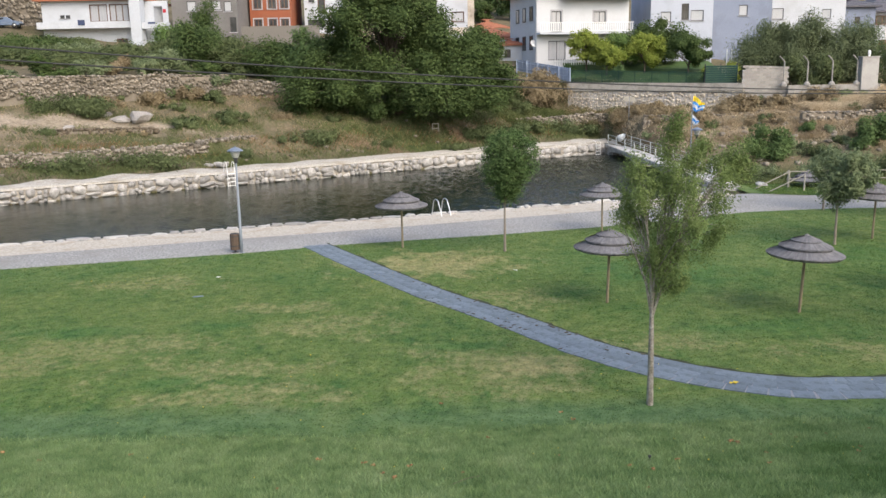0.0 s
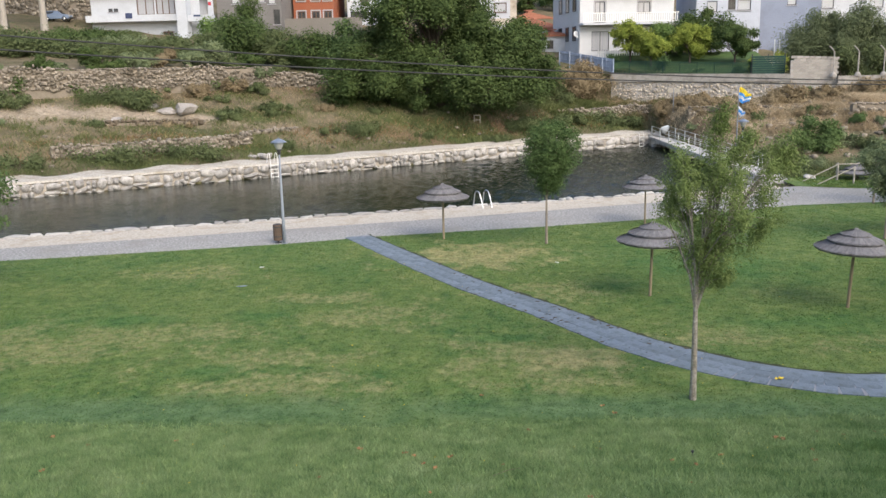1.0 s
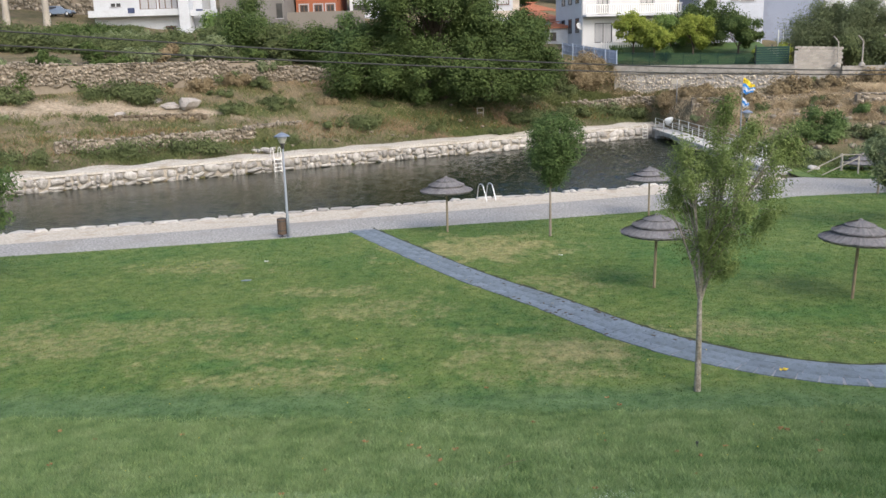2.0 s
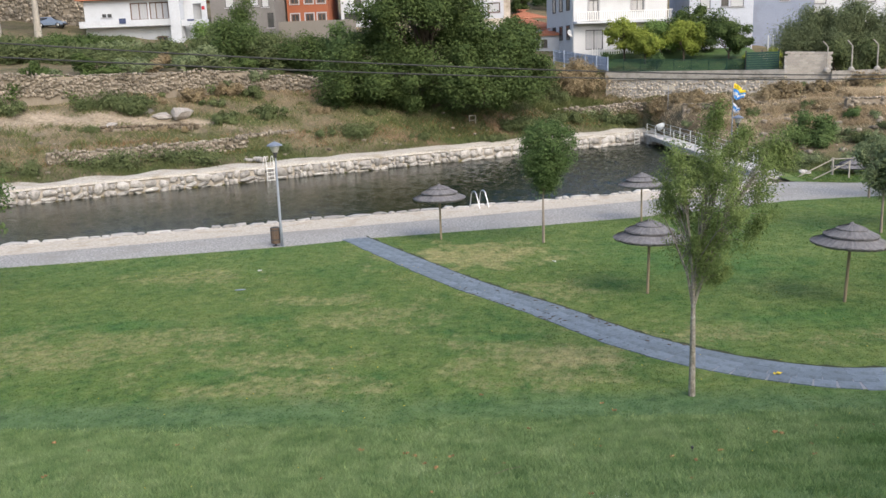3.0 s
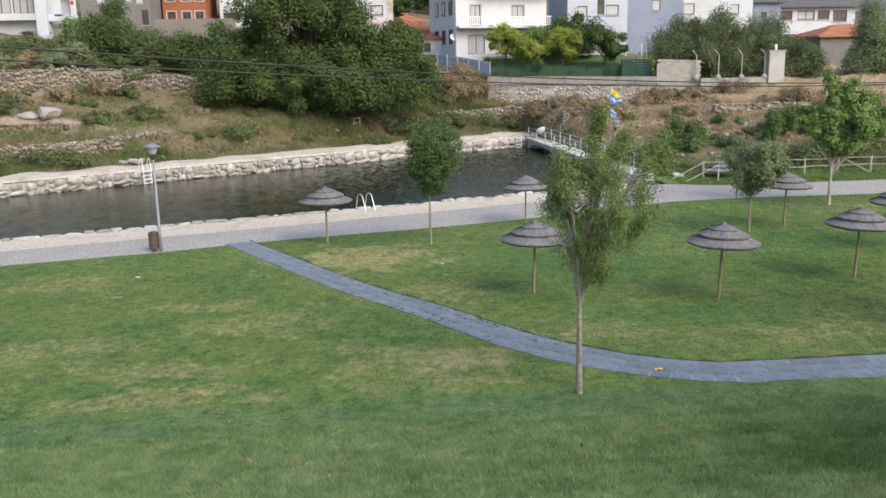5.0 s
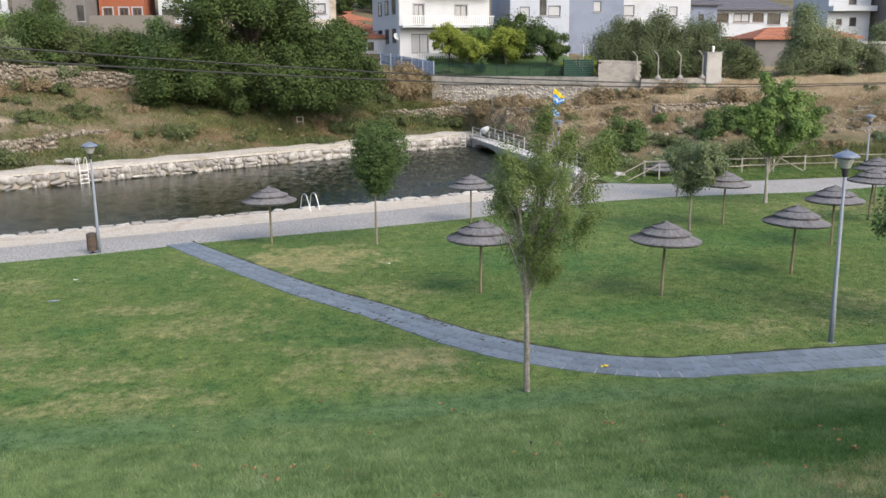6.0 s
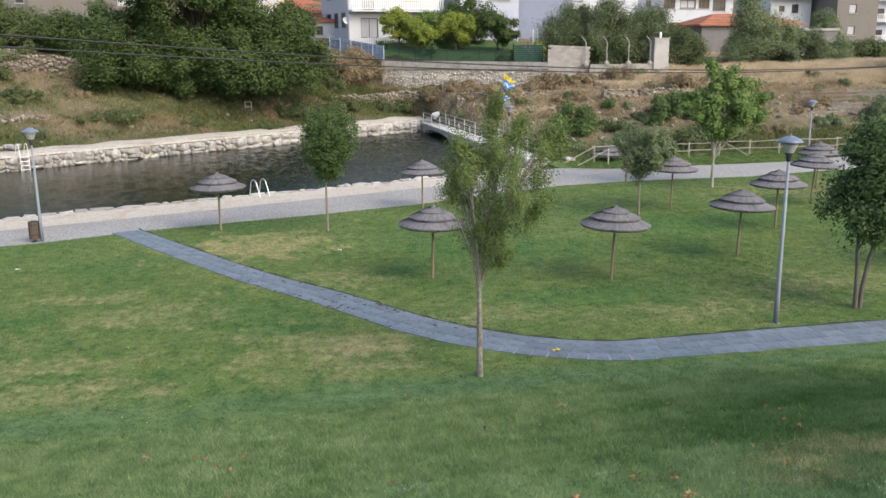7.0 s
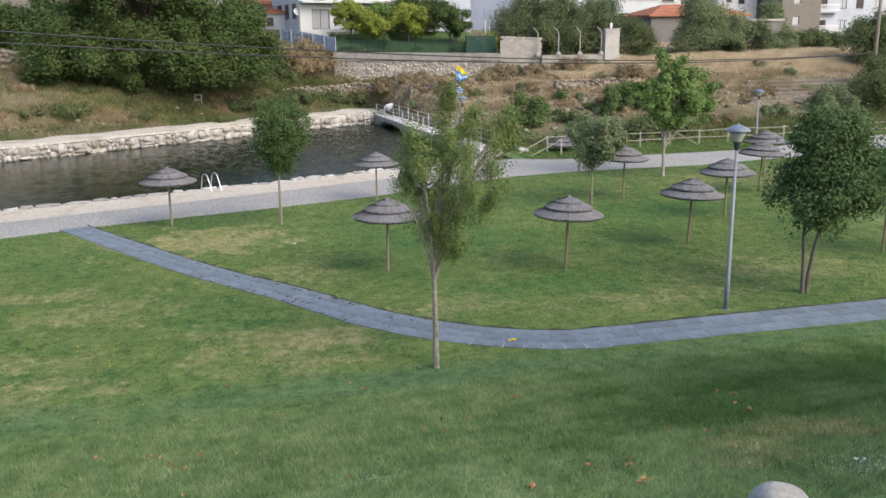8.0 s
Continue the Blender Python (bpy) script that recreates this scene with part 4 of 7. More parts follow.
def facade(name, x0, x1, z0, z1, y, holes, material, thick=0.25):
    """A wall in the plane of y with openings right through it, as one closed skin."""
    X = sorted({x0, x1, *[v for h in holes for v in (h[0], h[2])]})
    Z = sorted({z0, z1, *[v for h in holes for v in (h[1], h[3])]})
    full = {}
    for i in range(len(X) - 1):
        for k in range(len(Z) - 1):
            mx, mz = (X[i] + X[i + 1]) / 2, (Z[k] + Z[k + 1]) / 2
            full[i, k] = not any(h[0] < mx < h[2] and h[1] < mz < h[3] for h in holes)
    V, F, index = [], [], {}

    def at(i, k, s):
        if (i, k, s) not in index:
            index[i, k, s] = len(V)
            V.append((X[i], y + s * thick, Z[k]))
        return index[i, k, s]
    for (i, k), solid_here in full.items():
        if not solid_here:
            continue
        F.append((at(i, k, 0), at(i + 1, k, 0), at(i + 1, k + 1, 0), at(i, k + 1, 0)))
        F.append((at(i, k, 1), at(i, k + 1, 1), at(i + 1, k + 1, 1), at(i + 1, k, 1)))
        for di, dk, a, b in ((-1, 0, (i, k + 1), (i, k)), (1, 0, (i + 1, k), (i + 1, k + 1)), (0, -1, (i, k), (i + 1, k)), (0, 1, (i + 1, k + 1), (i, k + 1))):
            if not full.get((i + di, k + dk), False):
                F.append((at(*b, 0), at(*a, 0), at(*a, 1), at(*b, 1)))
    return npmesh(name, V, F, material)


def u_walls(x0, x1, y0, y1, z0, z1, t, material):
    """Two side walls and a back wall in one piece."""
    P = [(x0, y0), (x0, y1), (x1, y1), (x1, y0), (x1 - t, y0), (x1 - t, y1 - t), (x0 + t, y1 - t), (x0 + t, y0)]
    V = [(*p, z) for z in (z0, z1) for p in P]
    F = [(i, (i + 1) % 8, 8 + (i + 1) % 8, 8 + i) for i in range(8)]
    F += [(o + 0, o + 1, o + 6, o + 7) for o in (0, 8)] + [(o + 1, o + 2, o + 5, o + 6) for o in (0, 8)] + [(o + 2, o + 3, o + 4, o + 5) for o in (0, 8)]
    return npmesh("rear_wall", V, F, material)


def hip_roof(x0, x1, y0, y1, z, rise, material, over=0.5):
    """Eaves slab and a tiled hip roof in courses."""
    bm = bmesh.new()
    box(bm, x0 - over, y0 - over, z, x1 + over, y1 + over, z + 0.16)
    n = 7
    for i in range(n):
        f, g = i / n, (i + 1) / n
        ix, iy = (y1 - y0 + 2 * over) / 2 * 0.98, (y1 - y0 + 2 * over) / 2 * 0.98
        a = [x0 - over + ix * f, x1 + over - ix * f, y0 - over + iy * f, y1 + over - iy * f]
        b = [x0 - over + ix * g, x1 + over - ix * g, y0 - over + iy * g, y1 + over - iy * g]
        za, zb = z + 0.165 + rise * f + 0.05, z + 0.165 + rise * g
        lo = [bm.verts.new(p) for p in ((a[0], a[2], za), (a[1], a[2], za), (a[1], a[3], za), (a[0], a[3], za))]
        base = [bm.verts.new((v.co.x, v.co.y, za - 0.06)) for v in lo]
        if i:
            for k in range(4):
                bm.faces.new((hi[k], hi[(k + 1) % 4], base[(k + 1) % 4], base[k]))
        hi = [bm.verts.new(p) for p in ((b[0], b[2], zb), (b[1], b[2], zb), (b[1], b[3], zb), (b[0], b[3], zb))]
        for k in range(4):
            bm.faces.new((lo[k], lo[(k + 1) % 4], hi[(k + 1) % 4], hi[k]))
            bm.faces.new((base[k], base[(k + 1) % 4], lo[(k + 1) % 4], lo[k]))
        if i == n - 1:
            bm.faces.new(hi)
    return solid("roof", bm, material)


def house(label, x0, x1, y, depth, z0, z1, wall, windows, roof=None, roof_mat="rooftile", rise=2.0, over=0.5, name="house"):
    """A house facing the river. windows: (x0, z0, x1, z1, frame, fill, bars, surround)."""
    ob = thing(name, Matrix(), label, "house", "village houses")
    lo = z0 - 4
    part("wall", facade("wall", x0, x1, lo, z1, y, [w[:4] for w in windows], M[wall]), ob)
    part("rear_wall", u_walls(x0, x1, y + 0.25, y + depth, lo, z1, 0.25, M[wall]), ob)
    part("room_wall", box_mesh("room_wall", M["room"], x0 + 0.25, y + 1.8, lo, x1 - 0.25, y + 2.0, z1), ob)
    for z in np.arange(z0, z1, 2.9):
        part("room_floor", box_mesh("room_floor", M["room"], x0 + 0.26, y + 0.26, z - 0.15, x1 - 0.26, y + 1.79, z), ob)
    if roof == "hip":
        part("roof", hip_roof(x0, x1, y, y + depth, z1, rise, M[roof_mat], over), ob)
    else:
        bm = bmesh.new()
        box(bm, x0 - 0.15, y - 0.15, z1, x1 + 0.15, y + depth + 0.15, z1 + 0.25)
        part("roof", solid("roof", bm, M["concrete"]), ob)
    for w in windows:
        x_0, z_0, x_1, z_1, fr, fill, bars, sur = w
        window_unit(ob, x_0, z_0, x_1, z_1, y, fr, fill, bars, sill=(z_1 - z_0 < 1.9), surround=sur)
    return ob


def balcony(parent, x0, x1, y, z, deep=1.2, rail="bars", material="white", tall=0.95):
    """A balcony slab with a solid parapet or a railing of uprights."""
    b = part("balcony", box_mesh("balcony", M[material], x0, y - deep, z - 0.2, x1, y, z), parent)
    if rail == "bars":
        part("handrail", box_mesh("handrail", M["whitepaint"], x0, y - deep, z + tall - 0.07, x1, y - deep + 0.08, z + tall), b)
        part("foot_rail", box_mesh("foot_rail", M["whitepaint"], x0, y - deep, z + 0.08, x1, y - deep + 0.08, z + 0.14), b)
        bar = box_mesh("baluster", M["whitepaint"], -0.035, y - deep + 0.01, z + 0.14, 0.035, y - deep + 0.07, z + tall - 0.07)
        for x in np.arange(x0 + 0.05, x1, 0.24):
            part("baluster", bar, b, m=pose(x, 0, 0))
    else:
        bm = bmesh.new()
        box(bm, x0, y - deep, z, x1, y - deep + 0.12, z + tall)
        box(bm, x0, y - deep + 0.12, z, x0 + 0.12, y, z + tall)
        box(bm, x1 - 0.12, y - deep + 0.12, z, x1, y, z + tall)
        part("parapet", solid("parapet", bm, M[material]), b)
    return b

# ---- park: parasols, lamps, trees ----
SET = umbrella_meshes()
first = None
for x, y, turn, lean in [(-1.65, 35.05, 0, 0), (5.0, 25.9, 40, 1), (10.3, 24.45, 75, 2), (15.6, 26.25, 20, 2), (7.02, 37.95, 110, 0), (17.55, 35.05, 60, 1),
                         (19.5, 30.1, 10, 0), (24.0, 34.4, 95, 3), (21.1, 23.4, 130, 1), (27.0, 38.3, 33, 0), (21.5, 51.0, 15, 0), (30.8, 33.0, 52, 0)]:
    z = -1.35 if y > 50 else gz(x, y)
    m = pose(x, y, z, 0, lean, 0) @ pose(0, 0, 0, 0, 0, turn)
    if first is None:
        first = thing("beach_umbrella", m, "weathered grey thatched parasol on a timber pole in the lawn", "umbrella", "thatched parasols on the lawn")
        for n, me in SET:
            part(n, me, first)
    else:
        copy_thing(first, m @ Matrix.Scale(0.93 if y == 37.95 else 1.0, 4))

lamp_post(-8.15, 34.7, 4.27, "grey galvanised park lamp beside the gravel promenade")
lamp_post(12.7, 19.42, 4.85, "grey galvanised park lamp beside the slate path")
lamp_post(33.3, 48.2, 3.65, "grey galvanised park lamp near the timber rail fence")
lamp_post(14.6, 50.1, 3.6, "grey galvanised park lamp at the near end of the footbridge", base_z=0.04)

tree("ash_tree", 4.35, 17.6, "young ash tree with a thin feathery olive-green crown", [(0.45, 0, 4.1, 1.45, 1.25, 0.75), (0.36, 0, 3.25, 0.98, 0.85, 0.62), (0.34, 0, 2.75, 0.36, 0.32, 0.42), (0.45, 0, 4.8, 1.42, 1.2, 0.50), (1.60, 0, 5.2, 0.30, 0.35, 0.50), (-0.50, 0, 5.1, 0.35, 0.40, 0.45), (0.25, 0, 5.75, 0.22, 0.25, 0.55), (0.95, 0, 5.35, 0.30, 0.30, 0.40)],
     "leaf_ash", 38000, 0.029, "bark_grey", 0.062, 2.2, 1, 0.33, 125, lean=(-0.02, 0), shell=0.15, flat=0.2, long=2.3, plume=0.45, group="young park trees", even=0.45,
     boughs=[(-0.75, 0.1, 4.1), (0.15, -0.25, 4.9), (1.25, 0.0, 4.3), (0.75, 0.4, 5.2), (-0.35, -0.3, 4.9), (1.4, -0.1, 5.2)])
tree("pear_tree", 2.45, 33.9, "young pear tree with a dense dark egg-shaped crown", [(0.15, 0, 3.75, 1.28, 1.25, 1.02), (0.13, 0, 2.95, 0.76, 0.74, 0.66), (0.1, 0, 2.3, 0.32, 0.32, 0.46)],
     "leaf_pear", 29000, 0.060, "bark", 0.05, 1.9, 1, 0.29, 260, shell=0.3, group="young park trees", even=0.5)
tree("alder_tree", 15.6, 20.1, "twin-stemmed young tree with a dense deep green crown", [(0.4, 0, 3.1, 1.5, 1.45, 1.55), (0.35, 0, 4.4, 0.9, 0.9, 0.8), (0.8, 0, 3.2, 1.3, 1.2, 1.3)],
     "leaf_deep", 46000, 0.068, "bark_shade", 0.065, 1.7, 2, 0.42, 190, lean=(0.06, 0), shell=0.3, group="young park trees")
tree("maple_tree", 22.15, 39.8, "young maple with a bright green spreading crown", [(0.7, 0, 3.6, 2.1, 1.9, 1.3), (0.4, 0, 5.0, 1.4, 1.3, 1.1), (1.9, 0, 3.8, 1.1, 1.1, 1.0), (-0.1, 0, 5.9, 0.55, 0.5, 0.6), (-0.7, 0, 4.2, 1.2, 1.0, 0.9), (1.4, 0, 5.3, 0.8, 0.7, 0.6)],
     "leaf_maple", 27000, 0.118, "bark_pale", 0.085, 1.5, 1, 0.50, 120, shell=0.3, plume=0.1, group="young park trees", long=1.2)
tree("olive_tree", 15.55, 34.0, "young olive with a soft grey-green crown", [(0.3, 0, 2.9, 1.3, 1.25, 1.0), (0.0, 0, 2.2, 0.8, 0.8, 0.6)],
     "leaf_olive", 13000, 0.065, "bark", 0.05, 1.7, 1, 0.36, 80, shell=0.2, plume=0.5, group="young park trees", long=2.2)
tree("olive_tree", 18.7, 42.4, "slim young olive beside the promenade", [(0.3, 0, 2.4, 0.7, 0.7, 0.8)], "leaf_olive", 2200, 0.09, "bark", 0.05, 1.6, 1, 0.3, 20, shell=0.2, group="young park trees", long=2.2)
tree("pear_tree", -16.6, 27.5, "young pear tree with a dense dark crown on the lawn", [(0.2, 0, 3.1, 1.15, 1.15, 1.15)],
     "leaf_pear", 6000, 0.09, "bark", 0.065, 1.7, 1, 0.34, 40, shell=0.3, group="young park trees")
# Last two crown ellipsoids hang out of view, added to shade the bank.
tree("maple_tree", 12.7, 10.4, "maple with large yellow-green leaves on the grassy bank, unseen crown added for shade", [(0, 0, 4.0, 2.5, 2.7, 1.5), (-2.65, 0.4, 3.75, 0.60, 0.6, 0.4), (0.5, -2.6, 4.0, 2.6, 2.6, 1.5), (-1.9, -6.0, 5.0, 2.6, 2.4, 1.5), (-3.2, -8.6, 5.4, 2.4, 2.2, 1.4)],
     "leaf_maple", 34000, 0.16, "bark", 0.12, 2.0, 1, 0.5, 80, shell=0.3, long=1.2)

# ---- litter bin, pool ladders ----
bin_ = thing("litter_bin", on_ground(-8.42, 34.78, 20), "brown slatted litter bin standing by the lamp", "bin")
bin_.scale = (0.76, 0.76, 0.92)
part("liner", lathe("liner", M["dark"], [(0, 0.12), (0.19, 0.12), (0.21, 0.86), (0.19, 0.86), (0.18, 0.2), (0, 0.2)], 12), bin_)
slat = box_mesh("slat", M["bin"], -0.055, -0.012, 0.14, 0.055, 0.012, 0.84, bevel=0.004)
for a in range(0, 360, 30):
    part("slat", slat, bin_, m=pose(0.235 * math.cos(radians(a)), 0.235 * math.sin(radians(a)), 0, 0, 0, a + 90))
part("foot", lathe("foot", M["dark"], [(0, 0), (0.2, 0), (0.2, 0.03), (0.05, 0.05), (0.05, 0.12), (0, 0.12)], 12), bin_)
for hz_ in (0.3, 0.72):
    part("hoop", lathe("hoop", M["dark"], [(0.25, hz_), (0.262, hz_), (0.262, hz_ + 0.035), (0.25, hz_ + 0.035)], 16), bin_)


def pool_ladder(x, y, turn, label, mat_name="steel", steps=4, arch=0.85, drop=1.2, z=0.0):
    ob = thing("pool_ladder", pose(x, y, z, 0, 0, turn), label, "ladder", "pool ladders")
    for s in (-0.27, 0.27):
        arc = [(s, -0.72, 0.0), (s, -0.56, arch * 0.5)] + [(s, -0.22 + 0.26 * -math.cos(a), arch * 0.62 + arch * 0.36 * math.sin(a)) for a in np.linspace(0.2, math.pi - 0.1, 8)] + [(s, 0.14, 0.1), (s, 0.14, -drop)]
        part("rail", tubes("rail", M[mat_name], [(arc, 0.023)], 8), ob)
    for i in range(steps):
        part("step", box_mesh("step", M[mat_name], -0.26, 0.09, -0.12 - i * 0.28, 0.26, 0.19, -0.08 - i * 0.28), ob)
    return ob


pool_ladder(-0.2, 43.25, 34, "stainless steel pool ladder at the river edge", arch=0.85)
pool_ladder(-14.91, 61.67, 212, "white painted pool ladder on the stone river wall", "whitepaint", z=0.3, arch=0.75, drop=1.1)
pool_ladder(14.24, 79.9, 212, "white painted pool ladder near the footbridge", "whitepaint", z=0.25, arch=0.32, drop=1.1)

# ---- footbridge over the weir ----
bridge = thing("footbridge", pose(15.75, 79.6, -0.24, 0, 0, -87.6), "concrete footbridge with metal railings across the weir", "bridge")
BL = 27.8
bm = bmesh.new()
box(bm, -0.5, -0.72, 0.18, BL, 0.72, 0.42, bevel=0.03)
part("deck", solid("deck", bm, M["bridge"]), bridge)
for i in range(3):
    a, b = 0.2 + i * 9.1, 0.2 + i * 9.1 + 9.1
    prof = [(a + (b - a) * f, 0.02 - 0.30 * (abs(2 * f - 1)) ** 2.2) for f in np.linspace(0, 1, 11)]
    V = [(p[0], s, p[1]) for s in (-0.6, 0.6) for p in prof] + [(p[0], s, 0.19) for s in (-0.6, 0.6) for p in prof]
    n = len(prof)
    F = [(j, j + 1, n + j + 1, n + j) for j in range(n - 1)] + [(j, j + 1, 2 * n + j + 1, 2 * n + j) for j in range(n - 1)] + [(n + j, n + j + 1, 3 * n + j + 1, 3 * n + j) for j in range(n - 1)]
    part("arch", npmesh("arch", V, F, M["bridge"]), bridge)
    part("pier", box_mesh("pier", M["bridge"], a - 0.3, -0.6, -1.5, a + 0.3, 0.6, 0.17), bridge)
post = lathe("post", M["railgrey"], [(0.034, 0.40), (0.034, 1.38), (0, 1.39)], 8)
for s in (-0.66, 0.66):
    for i in range(10):
        part("post", post, bridge, m=pose(0.3 + i * 3.0, s, 0))
    for h in (0.75, 1.06, 1.37):
        part("rail", tubes("rail", M["railgrey"], [([(0.3, s, h), (BL - 0.6, s, h)], 0.018)], 6), bridge)

ab = thing("abutment", Matrix(), "concrete abutment at the near end of the footbridge", "abutment", kind="structure")
part("block", box_mesh("block", M["concrete"], 16.0, 50.6, -1.75, 17.9, 52.6, 0.03, bevel=0.04), ab)
part("step", box_mesh("step", M["concrete"], 16.15, 50.9, 0.03, 17.6, 51.9, 0.10, bevel=0.02), ab)

# ---- flagpole ----
flag_stand = thing("flagpole", pose(17.1, 60.0, -1.5), "tall grey flagpole with two small beach flags", "flagpole")
part("pole", lathe("pole", M["galv"], [(0.05, -0.2), (0.045, 3), (0.03, 6.55), (0, 6.58)], 8), flag_stand)


def flag(z, tall, wide, mats, droop, label):
    """A waving flag in horizontal bands."""
    n = len(mats)
    for k, mname in enumerate(mats):
        V, F = [], []
        for side in (0, 1):
            for i in range(9):
                u = i / 8
                for v in (k / n, (k + 1) / n):
                    V.append((0.04 + u * wide * (1 - 0.15 * v), 0.26 * math.sin(u * 9 + v * 4) + side * 0.012, z - v * tall * (1 - 0.45 * u) - droop * u ** 1.4 + 0.11 * math.sin(u * 7 + v * 2)))
        for side in (0, 1):
            for i in range(8):
                a = side * 18 + i * 2
                F.append((a, a + 1, a + 3, a + 2))
        part("flag_band", npmesh("flag_band", V, F, M[mname]), flag_stand, label)


flag(6.5, 1.0, 0.8, ["yellow", "yellow", "blue", "cloth", "blue"], 0.45, "waving yellow and blue cloth")
flag(5.2, 0.6, 0.42, ["cloth", "blue", "cloth"], 0.3, "waving blue and white cloth")

# ---- timber rail fence and steps ----
fence = thing("rail_fence", Matrix(), "rustic pale timber rail fence along the verge", "fence")
FX = list(np.arange(20.2, 56, 2.15))
fpost = lathe("post", M["rail"], [(0.048, -0.3), (0.045, 1.00), (0, 1.02)], 8)
fy = lambda x: 50.7 + 0.022 * (x - 20)
for x in FX:
    part("post", fpost, fence, m=pose(x, fy(x), 0, 0, random.uniform(-2, 2), random.uniform(0, 90)))
for a, b in zip(FX, FX[1:]):
    for h in (0.47, 0.91):
        part("rail", tubes("rail", M["rail"], [([(a - 0.1, fy(a), h + random.uniform(-0.04, 0.04)), (b + 0.1, fy(b), h + random.uniform(-0.04, 0.04))], 0.030)], 6), fence)
part("brace", tubes("brace", M["rail"], [([(29.1, 50.8, 0.90), (30.2, 50.5, 0.28), (30.6, 50.4, 0.03)], 0.035)], 6), fence, "loose diagonal rail")
for k, (s, h) in enumerate(((0.0, 0.93), (1.5, 0.93))):
    part("stair_rail", tubes("stair_rail", M["rail"], [([(20.2 + s * 0.2, 50.6 - s, h), (17.9 + s * 0.2, 50.3 - s * 0.9, -0.1)], 0.032)], 6), fence)
    part("post", fpost, fence, m=pose(20.2 + s * 0.2, 50.6 - s, 0))

# ---- cables and the pole that carries them ----
CA, CB = np.array([-24.0, 30.0]), np.array([60.6, 70.0])
for c in (np.polyfit([0.09, 0.29, 0.606], [8.28, 6.80, 5.37], 2), np.polyfit([0.09, 0.29, 0.434], [7.77, 6.43, 5.73], 2)):
    pts = [(*(CA + (CB - CA) * s), float(np.polyval(c, s))) for s in np.linspace(-0.25, 1, 60)]
    thing("power_cable", Matrix(), "black overhead cable sagging across the river", "cable", "overhead cables", mesh=tubes("power_cable", M["cable"], [(pts, 0.036)], 6))
upole = thing("utility_pole", pose(60.6, 70.0, gz(60.6, 70.0)), "weathered timber utility pole in the far bank", "utility pole")
part("shaft", lathe("shaft", M["bark"], [(0.19, -0.5), (0.16, 4), (0.12, 9.5), (0, 9.52)], 10), upole)
part("crossarm", box_mesh("crossarm", M["pole"], -0.9, -0.07, 8.6, 0.9, 0.07, 8.75, bevel=0.01), upole)
left_pole = thing("utility_pole", pose(-45.15, 20.0, gz(-45.15, 20.0)), "weathered timber utility pole on the near bank", "utility pole")
part("shaft", lathe("shaft", M["bark"], [(0.19, -0.5), (0.16, 5), (0.12, 12.5), (0, 12.52)], 10), left_pole)

# ---- far bank: walls ----
rubble_wall("terrace_wall", -50, 61.6, -18.5, 76.8, 5.6, 5.5, 7.45, 7.0, "long dry stone terrace wall below the gardens", "rubble", 0.26)
rubble_wall("terrace_wall", -18.5, 76.8, -11, 79.0, 4.6, 4.2, 6.6, 6.0, "crumbling dry stone terrace wall in the shade", "rubble", 0.27)
rubble_wall("low_wall", -29.5, 58.6, -17.6, 66.0, 1.1, 1.25, 1.95, 2.05, "low tumbledown dry stone wall in the meadow", "rubble", 0.27)
rubble_wall("low_wall", -18.4, 66.2, -14.6, 68.9, 1.4, 1.6, 2.2, 2.35, "short remnant of dry stone wall in the grass", "rubble", 0.27)
rubble_wall("low_wall", -28.6, 64.7, -22.0, 67.3, 2.6, 2.6, 3.25, 3.2, "crumbling step of dark earth and stones below the track", "soil", 0.36, sunk=0.1)
rubble_wall("low_wall", 14.5, 84.0, 19.6, 82.6, 1.5, 1.6, 2.75, 2.8, "low rubble wall under brown scrub", "rubble", 0.3)
rubble_wall("low_wall", 2.5, 79.5, 14.5, 84.0, 1.6, 1.5, 2.3, 2.75, "low overgrown stone wall above the river path", "rubble", 0.27)
rubble_wall("slope_wall", 29.0, 70.6, 45.0, 71.4, 2.5, 2.4, 3.25, 3.0, "broken grey stone terrace on the dry slope", "rubble", 0.28)
rubble_wall("slope_wall", 17.5, 76.0, 30.0, 74.6, 2.2, 2.3, 2.9, 3.0, "broken stone terrace on the dry slope", "rubble", 0.28)
rubble_wall("retaining_wall", 12.4, 86.0, 27.2, 80.0, 2.8, 2.9, 5.35, 4.95, "tall grey rubble retaining wall below the villa garden", "rubble_grey", 0.25, core="concrete", sunk=0.115)
thing("wall_coping", Matrix(), "stained concrete coping on the retaining wall", "coping", kind="structure",
             mesh=npmesh("wall_coping", [(12.3, 85.85, 4.9), (27.2, 79.85, 4.8), (27.2, 79.85, 5.45), (12.3, 85.85, 5.68), (12.5, 86.5, 4.9), (27.4, 80.5, 4.8), (27.4, 80.5, 5.45), (12.5, 86.5, 5.68)],
                         [(0, 1, 2, 3), (3, 2, 6, 7), (5, 4, 7, 6), (4, 0, 3, 7), (1, 5, 6, 2)], M["oldcap"]))

